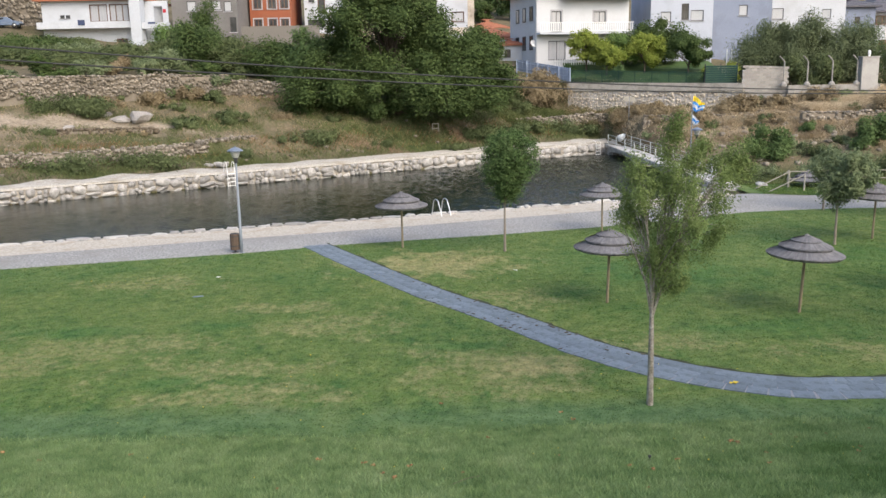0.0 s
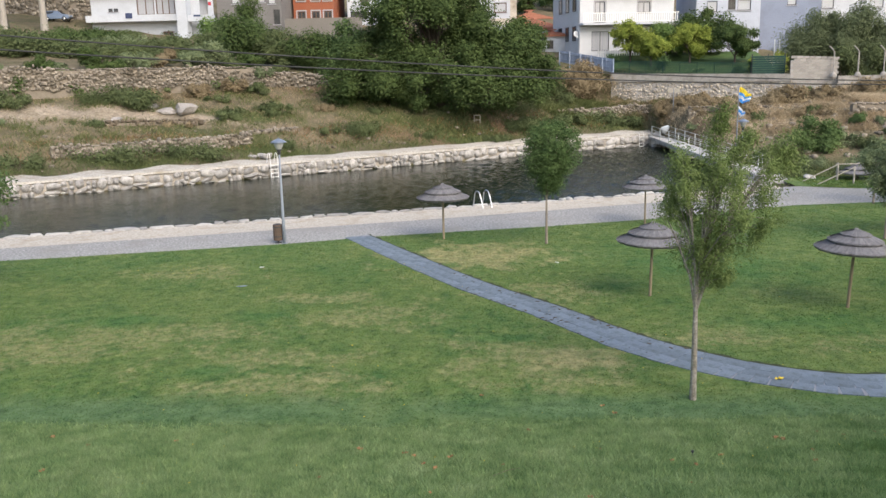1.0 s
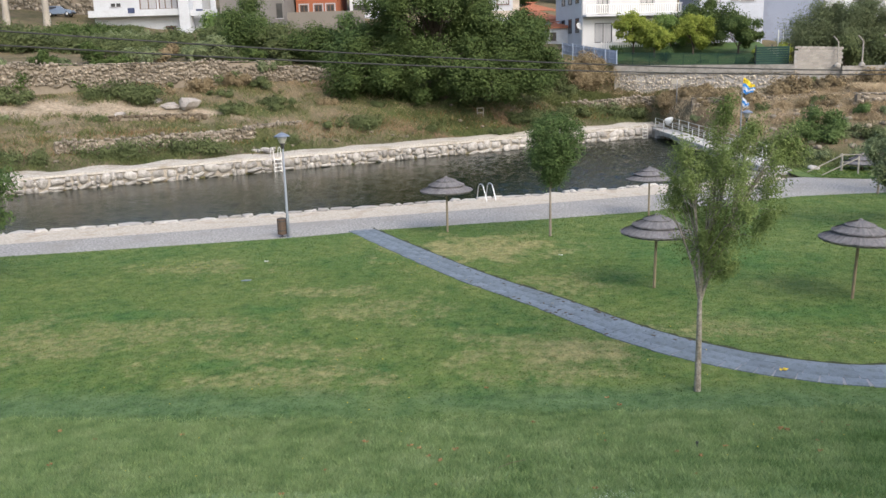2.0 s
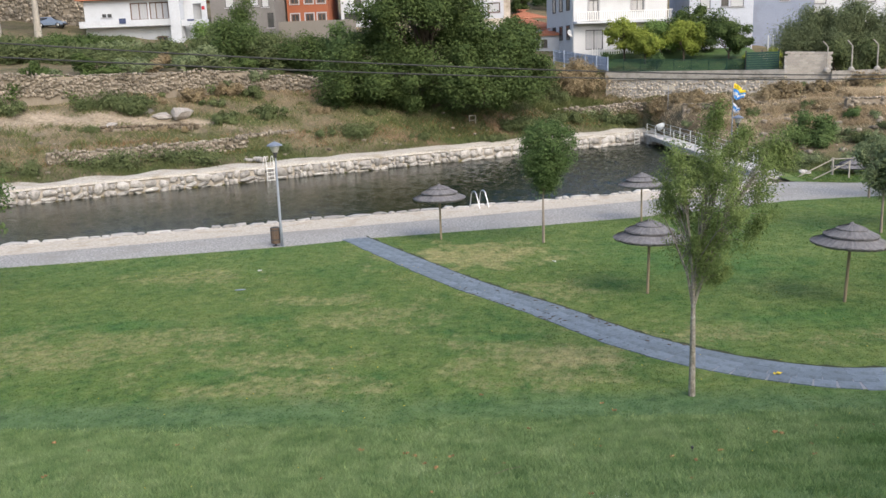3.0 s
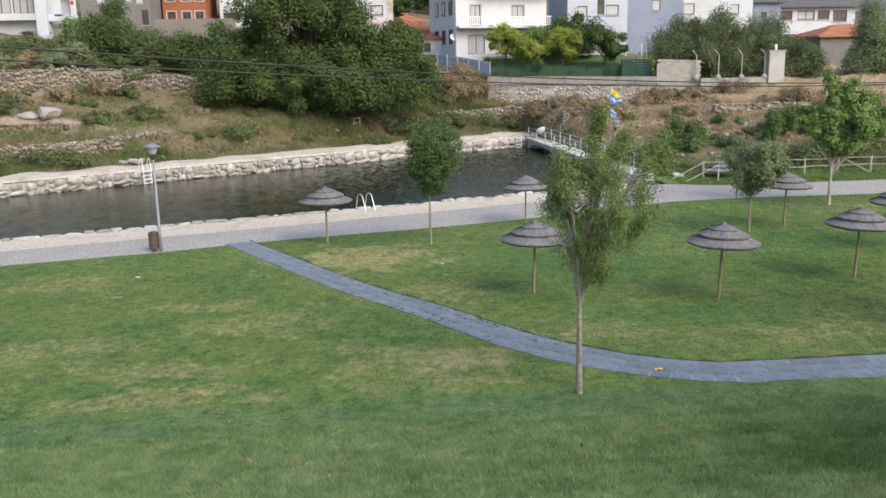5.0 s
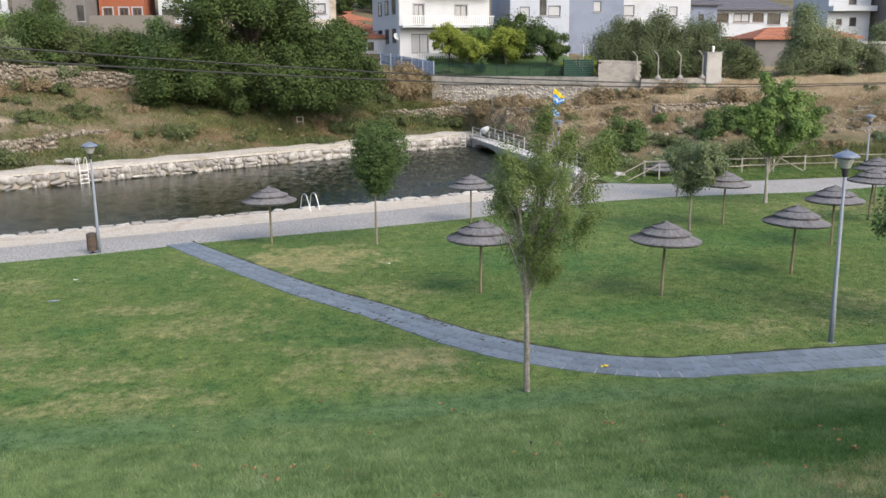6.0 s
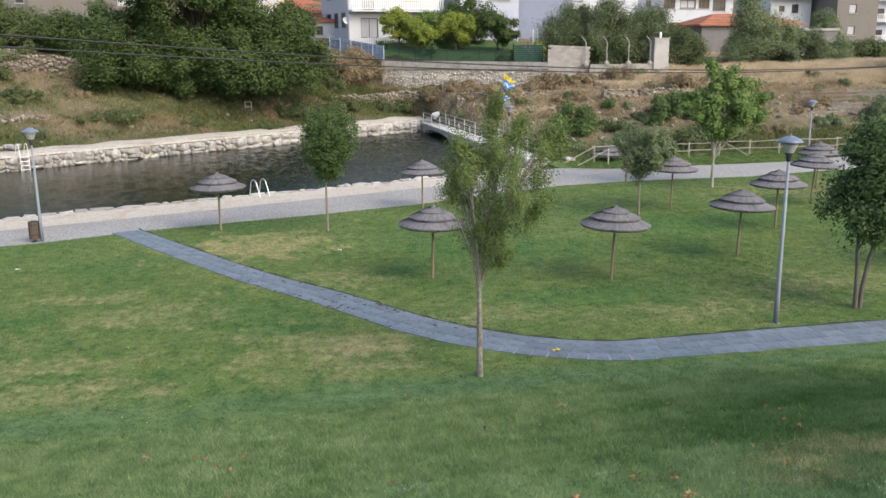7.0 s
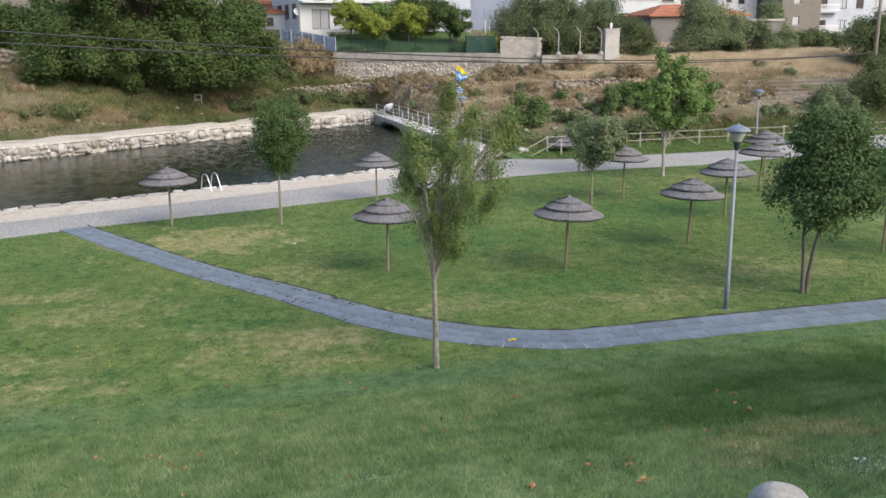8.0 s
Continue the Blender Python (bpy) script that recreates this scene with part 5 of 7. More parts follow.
# block wall beside the garden: courses of pale concrete blocks
bw = thing("block_wall", pose(27.2, 80.0, 0, 0, 0, -8), "pale whitewashed concrete block wall", "wall", kind="structure")
part("wall_core", box_mesh("wall_core", M["concrete"], 0, 0.02, 2.0, 3.9, 0.2, 6.62), bw)
blk = box_mesh("block", surface("whitewashed_block", (0.30, 0.285, 0.262), (0.43, 0.412, 0.385), 2, 16, 0.9, vary=0.22, stain=(0.38, 0.32, 0.27), stain_scale=1.2), -0.24, -0.02, -0.11, 0.24, 0.19, 0.11, bevel=0.01)
for r in range(11):
    for c in range(8):
        x = 0.26 + c * 0.5 + (0.25 if r % 2 else 0)
        if x < 3.8:
            part("block", blk, bw, m=pose(x, random.uniform(-0.01, 0.01), 4.55 + r * 0.235 - 0.18 * x / 3.9 * (r > 7)))

low = thing("parapet_wall", Matrix(), "low grey concrete wall on the slope", "wall", kind="structure", mesh=box_mesh("parapet_wall", M["oldcap"], 31.0, 79.0, 2.5, 39.2, 79.3, 5.2))
for x in (32.7, 34.9, 37.1, 30.6):
    ob = thing("fence_post", pose(x, 79.15, 5.15), "pale concrete fence post with a bent top", "fence post", "bent concrete posts")
    part("footing", lathe("footing", M["oldcap"], [(0.32, 0), (0.28, 0.18), (0.12, 0.36), (0, 0.36)], 8), ob)
    part("shaft", tubes("shaft", M["oldcap"], [([(0, 0, 0.2), (0, 0, 2.1), (-0.12, 0, 2.25), (-0.45, 0, 2.6)], 0.06)], 6), ob)
gp = thing("gate_pillar", pose(38.1, 79.2, 4.4), "tall pale concrete gate pillar", "pillar")
part("shaft", box_mesh("shaft", M["concrete"], -0.75, -0.4, -1.0, 0.75, 0.4, 3.1, bevel=0.03), gp)
part("capstone", box_mesh("capstone", M["concrete"], -0.8, -0.45, 3.1, 0.8, 0.45, 3.2, bevel=0.02), gp)
part("urn", lathe("urn", M["whitepaint"], [(0.11, 3.2), (0.09, 3.3), (0.13, 3.42), (0.11, 3.7), (0, 3.74)], 10), gp)

bf = thing("sheet_fence", Matrix(), "blue-grey corrugated sheet fence along the lane", "fence")
sheet_top = lambda f: 8.0 - 0.97 * f
for i in range(26):
    f = i / 26
    x, y = 7.9 + 4.7 * f, 91.5 - 5.2 * f
    part("sheet", box_mesh("sheet", M["bluefence"], 0, -0.02, 6.9 - 1.15 * f, 0.27, 0.02, sheet_top(f)), bf, m=pose(x, y, 0, 0, 0, -48 + (4 if i % 2 else -4)))
for f in (0, 0.2, 0.4, 0.6, 0.8, 1):
    part("post", box_mesh("post", M["bluefence"], -0.05, -0.1, 5.0, 0.05, 0.0, sheet_top(f) + 0.08), bf, m=pose(7.9 + 4.7 * f, 91.4 - 5.2 * f, 0))
for h_ in (0.2, 0.8):
    part("rail", tubes("rail", M["bluefence"], [([(7.9, 91.42, sheet_top(0) - h_), (12.6, 86.22, sheet_top(1) - h_)], 0.035)], 6), bf)
gf = thing("screen_fence", Matrix(), "dark green slatted screen along the garden", "fence")
for i in range(9):
    part("slat", box_mesh("slat", M["greenfence"], 24.2, 81.2 - 0.1, 5.25 + i * 0.2, 27.1, 81.2, 5.43 + i * 0.2), gf)
for x in (24.2, 25.6, 27.1):
    part("post", box_mesh("post", M["darkframe"], x - 0.05, 81.2, 4.9, x + 0.05, 81.3, 7.2), gf)
mf = thing("mesh_fence", Matrix(), "thin green garden fence on the retaining wall", "fence")
for f in np.linspace(0, 1, 9):
    part("post", tubes("post", M["greenfence"], [([(12.6 + 11.6 * f, 86.3 - 4.7 * f, 5.3 - 0.3 * f), (12.6 + 11.6 * f, 86.3 - 4.7 * f, 6.9 - 0.4 * f)], 0.03)], 6), mf)
for k in range(18):
    part("wire", tubes("wire", M["greenfence"], [([(12.6, 86.3, 5.72 + k * 0.067), (24.2, 81.6, 5.4 + k * 0.063)], 0.020)], 4), mf)

# slate-grey terraced steps on the right slope
st = thing("terrace_steps", Matrix(), "grey stone terraces cut into the dry slope", "terrace", kind="structure")
for i in range(6):
    part("kerb", box_mesh("kerb", M["terrace"], 43.2 + i * 0.5 + 0.4 * (i % 2), 64.7 + i * 0.75, 0.3 + i * 0.285, 55.6 + 0.5 * (i % 3), 65.0 + i * 0.75, 1.48 + i * 0.285, bevel=0.05), st)

# ---- houses ----
G, D, B_, S_, C_ = "glass", "darkframe", "brownframe", "shutter", "curtain"
h = house("white villa with a long glazed balcony", -46.0, -34.6, 105, 10, 9.8, 15.7, "white",
          [(-40.5, 13.3, -38.4, 15.3, B_, C_, 1, None), (-38.2, 13.3, -35.9, 15.3, B_, C_, 2, None), (-35.7, 13.3, -35.32, 15.3, B_, C_, 0, None),
           (-43.95, 13.75, -43.4, 14.15, D, G, 0, None), (-43.3, 13.75, -42.75, 14.15, D, G, 0, None), (-37.6, 10.4, -36.3, 11.4, B_, G, 1, None)], "hip", rise=1.6, over=0.7)
balcony(h, -46.2, -34.9, 105, 12.75, 1.3, "solid", "white", 0.55)
part("tower", box_mesh("tower", M["white"], -35.3, 103.4, 6.5, -34.1, 105.0, 16.4), h, "white buttress tower")
balcony(h, -34.1, -31.3, 105.2, 12.6, 1.4, "solid", "white", 0.5)
part("annex", facade("annex", -34.6, -31.6, 6.5, 15.6, 105.6, [(-33.2, 13.1, -32.2, 15.0)], M["white"]), h)
part("towel", box_mesh("towel", M["navy"], -33.4, 103.78, 12.93, -32.6, 103.82, 13.14), h, "navy towel on the parapet")
part("towel", box_mesh("towel", M["redcloth"], -31.85, 104.6, 14.2, -31.5, 104.66, 14.6), h, "red cloth hung to dry")
part("towel", box_mesh("towel", M["navy"], -41.4, 103.62, 12.9, -40.6, 103.66, 13.5), h, "dark blue cloth on the parapet")

house("plain grey rendered house", -33.0, -24.9, 112, 9, 11, 19.5, "grey", [(-31.1, 14.8, -30.0, 16.0, D, S_, 0, None), (-28.0, 14.9, -26.9, 16.0, D, S_, 0, None), (-26.5, 14.7, -25.6, 15.9, D, S_, 0, None),
      (-25.9, 12.2, -25.1, 14.0, D, G, 0, None), (-29.9, 17.4, -28.8, 18.6, D, G, 1, None)], "hip", rise=1.8)
house("orange-red house with pale stone window surrounds", -24.6, -19.2, 118, 9, 11, 20, "orange",
      [(x, z, x + 1.05, z + zz, B_, G, 1, "trim") for x in (-24.1, -22.2, -20.6) for z, zz in ((13.1, 0.95), (15.35, 1.3), (17.9, 1.3))], "hip", rise=1.8)
house("white house with a small balcony", -17.8, -13.0, 120, 9, 11, 19.5, "white", [(-16.0, 14.8, -15.0, 17.0, B_, G, 0, None), (-17.4, 13.0, -15.2, 14.0, D, G, 1, None), (-17.2, 16.2, -16.4, 17.4, D, G, 0, None)], "hip", rise=1.8)
thing("boundary_wall", Matrix(), "plain beige rendered boundary wall", "wall", kind="structure", mesh=box_mesh("boundary_wall", M["beige"], -24.1, 110, 7.5, -14.6, 110.3, 12.75))
house("narrow white house with grey stone corners", -0.2, 4.5, 115, 8, 9, 18, "white", [(1.65, 13.1, 3.25, 14.35, B_, S_, 0, None), (1.65, 16.0, 3.25, 17.2, B_, G, 1, None)], "hip", rise=1.5)
q = thing("stone_cladding", Matrix(), "grey stone corner cladding on the white house", "cladding", kind="structure")
part("quoin", box_mesh("quoin", M["rubble_grey"], 3.7, 114.94, 9.0, 4.52, 115.0, 18), q)
part("band", box_mesh("band", M["rubble_grey"], -0.22, 114.94, 11.6, 3.7, 115.0, 12.4), q)
house("low cream house with a terracotta roof", 3.6, 9.6, 108, 7, 8.5, 10.7, "cream", [(6.0, 9.4, 6.8, 10.4, B_, G, 0, None)], "hip", rise=1.3, over=0.4)
house("far house with a terracotta roof", 4.0, 9.8, 126, 8, 10, 12.6, "cream", [(6.0, 11.0, 6.8, 12.0, B_, G, 0, None)], "hip", rise=1.4, over=0.4)
house("small white annex with a terracotta roof", 6.3, 9.4, 99, 5, 7.6, 9.6, "white", [(7.2, 8.3, 7.9, 9.2, D, G, 0, None)], "hip", rise=0.7, over=0.3)

h = house("large white villa with a railed balcony", 10.2, 20.4, 94, 10, 7.6, 14.9, "palewash",
          [(11.85, 10.75, 12.9, 12.9, D, C_, 1, "trim"), (16.5, 11.75, 17.8, 12.85, D, C_, 1, "trim"), (11.5, 7.9, 13.4, 9.9, D, C_, 1, None), (15.2, 8.2, 17.0, 9.6, D, C_, 1, None)], "hip", rise=2.4, over=1.0)
balcony(h, 10.2, 20.5, 94, 10.72, 1.2, "bars", "white", 1.0)
balcony(h, 13.0, 20.5, 94, 14.25, 1.2, "bars", "white", 0.9)
for z in (9.0, 12.0):
    for y in (95.6, 98.2, 100.8):
        part("side_window", box_frame("side_window", -0.55, 0, 0.55, 1.5, -0.05, 0.04, 0.1, M["darkframe"]), h, "dark framed side window", m=pose(10.10, y, z, 0, 0, -90))
        part("side_pane", box_mesh("side_pane", M["glass"], -0.45, -0.03, 0.1, 0.45, 0.0, 1.4), h, m=pose(10.10, y, z, 0, 0, -90))
part("side_render", box_mesh("side_render", M["palewash"], 10.14, 94.25, 3.6, 10.19, 104, 14.88), h, "shaded blue-grey side render")
h.matrix_basis = pose(10.2, 94, 0, 0, 0, 11) @ pose(-10.2, -94, 0)
h_villa = h
house("pale house with roller shutters", 22.8, 29.5, 97, 10, 7.4, 16.4, "cream", [(26.1, 11.9, 26.9, 13.6, D, G, 1, None), (27.1, 11.8, 28.5, 12.9, D, S_, 0, None), (23.9, 11.7, 25.0, 12.8, D, S_, 0, None)], "hip", rise=1.8)
house("blue-grey rendered apartment house", 29.8, 38.4, 104, 10, 7.4, 18, "bluegrey", [(34.6, 12.6, 35.6, 13.8, D, S_, 0, None), (34.6, 15.4, 35.6, 16.6, D, S_, 0, None)], "hip", rise=1.8)
house("long white house with roller shutters", 38.7, 48.7, 108, 10, 7.4, 15.2, "white", [(39.9, 12.3, 41.3, 13.6, D, S_, 0, None), (45.9, 12.3, 47.0, 13.4, D, S_, 0, None)], "hip", "darkroof", rise=1.8)
house("pale grey gabled house", 48.9, 52.8, 109, 9, 7.4, 13.6, "bluegrey", [(50.3, 11.7, 51.0, 12.5, D, G, 0, None)], "hip", "darkroof", rise=1.8)
house("white house with brown windows and a dark roof", 53.0, 64.4, 112, 10, 6.4, 13.1, "white",
      [(53.8, 11.6, 55.9, 12.75, B_, G, 2, None), (56.6, 11.6, 58.9, 12.75, B_, S_, 1, None), (59.3, 11.6, 60.9, 12.75, B_, G, 2, None), (61.4, 11.3, 63.3, 12.75, D, G, 2, None), (55, 8.4, 56.6, 9.8, B_, G, 1, None)], "hip", "darkroof", rise=2.6, over=0.7)
h = house("white stepped house with terraces", 72.0, 78.4, 115, 9, 6.4, 16, "white", [(75.3, 11.1, 76.4, 12.3, D, G, 0, None), (73.3, 11.3, 74.2, 12.1, D, G, 0, None), (75.0, 14.0, 76.2, 15.6, D, G, 0, None)], "flat")
balcony(h, 72.0, 78.6, 115, 13.3, 1.2, "solid", "white", 0.5)
house("open shed with a terracotta roof", 50.8, 63.4, 95, 7, 5.6, 9.0, "grey", [(57.5, 5.7, 63.0, 8.6, B_, G, 3, None)], "hip", rise=1.3, over=0.5, name="shed")
house("low plain grey flat-roofed outbuilding", 63.6, 68.5, 95, 6, 5.6, 8.4, "grey", [(65, 6.2, 66, 7.4, D, G, 0, None)], "flat", name="shed")
house("beige apartment block with roller shutters", 79.0, 85.4, 110, 12, 6.2, 18, "beige", [(80.9, 8.0, 82.0, 9.2, D, S_, 0, None), (80.9, 10.9, 82.0, 12.1, D, S_, 0, None), (83.0, 13.8, 84.1, 15.0, D, S_, 0, None)], "flat")
h = house("cream apartment block with stacked balconies", 85.5, 98.0, 111.5, 12, 6.2, 18, "cream",
          [(x, z, x + 1.3, z + 1.3, D, f_, 1, None) for x, f_ in ((86.3, G), (89.6, S_), (92.5, G), (95.4, S_)) for z in (7.4, 10.3, 13.2)], "flat")
for z in (7.0, 9.9, 12.8):
    balcony(h, 85.8, 89.2, 111.5, z, 1.0, "bars", "cream", 0.95)
house("distant white house on the hillside", 3.0, 8.2, 150, 8, 11, 16.2, "white", [(4.2, 13.4, 5.2, 14.8, D, G, 0, None), (6.2, 13.4, 7.2, 14.8, D, G, 0, None)], "hip", rise=1.4, over=0.4)
tree("hillside_tree", 9.6, 140, "dark rounded tree on the hillside", [(0, 0, 3.5, 2.6, 2.4, 3.0)], "leaf_deep", 7000, 0.3, "bark_dark", 0.2, 1.6, 1, 0.9, 40)
tree("hillside_tree", 13.6, 150, "dark rounded tree on the hillside", [(0, 0, 3.5, 3.0, 2.4, 3.0)], "leaf_walnut", 7000, 0.3, "bark_dark", 0.2, 1.6, 1, 0.9, 40)
for x, y, s in ((0.6, 132, 1.0), (3.4, 136, 0.8), (6.4, 131, 0.55), (11.5, 134, 1.0)):
    tree("hillside_tree", x, y, "hazy green tree on the hillside", [(0, 0, 3.4 * s, 2.6 * s, 2.4 * s, 2.8 * s)], "leaf_walnut", 5000, 0.26, "bark_dark", 0.2, 1.6 * s, 1, 0.9 * s, 36)
rubble_wall("hill_wall", -72, 110.0, -46.6, 110.0, 11.6, 11.6, 17.6, 17.4, "tall rough stone wall behind the parked car", "rubble", 0.5)

# ---- parked car and plane trees ----
car = thing("car", pose(-51.3, 107.5, gz(-51.3, 107.5) + 0.02, 0, 0, 4), "small blue-grey hatchback parked under the wall", "car")
car.scale = (0.84, 0.84, 0.84)
prof = [(-1.95, 0.35), (-1.98, 0.75), (-1.75, 0.95), (-1.45, 1.42), (0.25, 1.45), (0.95, 0.98), (1.80, 0.85), (1.95, 0.6), (1.92, 0.35)]
bm = bmesh.new()
rings = []
for yy, inset in ((-0.82, 0.10), (-0.78, 0), (0.78, 0), (0.82, 0.10)):
    rings.append([bm.verts.new((px * (1 - inset * 0.12), yy * (0.86 if pz > 1.2 else 1), pz - inset * 0.2 * (pz > 0.6))) for px, pz in prof])
for a, b in zip(rings, rings[1:]):
    for i in range(len(prof)):
        j = (i + 1) % len(prof)
        bm.faces.new((a[i], a[j], b[j], b[i]))
bm.faces.new(rings[0])
bm.faces.new(rings[-1])
part("body", solid("body", bm, M["carpaint"]), car)
part("windscreen", npmesh("windscreen", [(0.97, -0.70, 1.0), (0.97, 0.70, 1.0), (0.31, 0.60, 1.43), (0.31, -0.60, 1.43)], [(0, 1, 2, 3)], M["glass"]), car)
part("rear_window", npmesh("rear_window", [(-1.77, -0.66, 0.99), (-1.77, 0.66, 0.99), (-1.50, 0.58, 1.38), (-1.50, -0.58, 1.38)], [(0, 1, 2, 3)], M["glass"]), car)
for s in (-0.6, 0.6):
    part("headlight", box_mesh("headlight", M["bowl"], 1.86, s - 0.16, 0.66, 1.94, s + 0.16, 0.80, bevel=0.02), car, "clear headlight")
    part("tail_light", box_mesh("tail_light", M["redcloth"], -2.0, s - 0.1, 0.72, -1.93, s + 0.1, 0.9, bevel=0.02), car, "red tail light")
part("bumper", box_mesh("bumper", M["darkframe"], -2.03, -0.78, 0.36, 1.99, 0.78, 0.52, bevel=0.03), car, "dark plastic bumper strip")
for s in (-1, 1):
    part("side_window", npmesh("side_window", [(-1.45, s * 0.81, 0.98), (0.70, s * 0.81, 0.98), (0.18, s * 0.72, 1.36), (-1.30, s * 0.72, 1.36)], [(0, 1, 2, 3)], M["glass"]), car)
    for wx_ in (-1.2, 1.2):
        w = part("wheel", lathe("wheel", M["tyre"], [(0.2, -0.1), (0.31, -0.1), (0.33, 0), (0.31, 0.1), (0.2, 0.1)], 16), car, m=pose(wx_, s * 0.76, 0.31, 90))
        part("rim", lathe("rim", M["steel"], [(0, -0.09), (0.2, -0.09), (0.2, 0.09), (0, 0.09)], 12), w)
for x, y in ((-49.6, 100.5), (-54.0, 100.0)):
    tree("plane_tree", x, y, "plane tree with a pale mottled trunk above the garden", [(0, 0, 8.5, 2.6, 2.6, 2.6)], "leaf_shrub", 5000, 0.22, "bark_pale", 0.38, 5.2, 1, 0.8, 30)

# ---- far bank: trees and bushes ----
tree("walnut_tree", -3.7, 77.0, "huge spreading walnut tree on the far bank", [(-1.3, 0, 7.6, 5.6, 4.8, 4.4), (-4.6, 0, 3.8, 4.0, 3.6, 3.2), (5.0, -0.6, 3.0, 4.2, 3.4, 2.5), (0, -1.8, 2.6, 7.0, 3.0, 2.5), (-1.2, 0, 10.5, 4.4, 3.8, 2.8), (-7.0, -1, 2.4, 3.0, 2.6, 2.2), (8.0, -1, 2.4, 2.6, 2.4, 2.0), (-0.6, -3.0, 1.7, 5.2, 1.6, 1.6), (4.6, -2.4, 1.5, 3.6, 1.5, 1.5), (3.6, 0, 6.3, 2.6, 2.4, 2.2), (5.6, 0, 4.9, 2.4, 2.2, 1.7)],
     "leaf_walnut", 185000, 0.165, "bark_dark", 0.38, 2.6, 2, 1.05, 270, shell=0.55, flat=0.4)
tree("round_tree", 4.3, 89.5, "dark rounded tree beside the lane", [(0, 0, 3.0, 2.0, 1.9, 2.0)], "leaf_walnut", 9000, 0.18, "bark_dark", 0.15, 1.2, 1, 0.7, 50)
for x, y, rx, rz, leaf, lab in [(14.8, 90.0, 2.1, 3.6, "leaf_citrus", "bright yellow-green lemon tree"), (16.6, 88.6, 1.7, 2.9, "leaf_citrus", "bright yellow-green lemon tree"), (20.4, 88.8, 2.0, 3.8, "leaf_citrus", "yellowing orange tree in the garden"),
                                (18.6, 90.6, 1.9, 3.5, "leaf_maple", "green fruit tree in the villa garden"), (24.4, 87.5, 2.5, 3.7, "leaf_walnut", "dark green fruit tree by the screen")]:
    tree("fruit_tree", x, y, lab, [(0, 0, rz * 0.80, rx, rx, rz * 0.36), (rx * 0.4, 0, rz * 0.58, rx * 0.6, rx * 0.6, rz * 0.2), (-rx * 0.3, 0, rz * 1.0, rx * 0.5, rx * 0.5, rz * 0.22)], leaf, 11000, 0.15, "bark_dark", 0.12, rz * 0.40, 1, 0.5, 46, group="garden fruit trees")
tree("dark_tree", 22.3, 92.5, "dense dark evergreen tree behind the garden", [(0, 0, 3.2, 4.2, 2.2, 2.0)], "leaf_walnut", 20000, 0.16, "bark_dark", 0.16, 1.2, 1, 0.8, 60)
for x, y, rz, leaf in ((17.4, 86.3, 1.6, "leaf_deep"), (13.3, 90.5, 1.3, "leaf_deep"), (27.0, 82.6, 2.0, "leaf_citrus"), (24.9, 83.5, 1.5, "leaf_citrus"), (23.4, 83.2, 0.9, "leaf_bank"), (20.4, 85.2, 0.9, "leaf_deep")):
    shrub(x, y, 0.6, 0.6, rz, leaf, 2200, 0.11, "clipped garden shrub on the lawn")
thing("garden_lawn", Matrix(), "small green lawn in the villa garden", "lawn", kind="structure", mesh=npmesh("garden_lawn", [(12.8, 86.6, 5.75), (27, 81.2, 5.35), (28, 93, 7.55), (12.8, 93.5, 7.6)], [(0, 1, 2, 3)], M["garden"]))

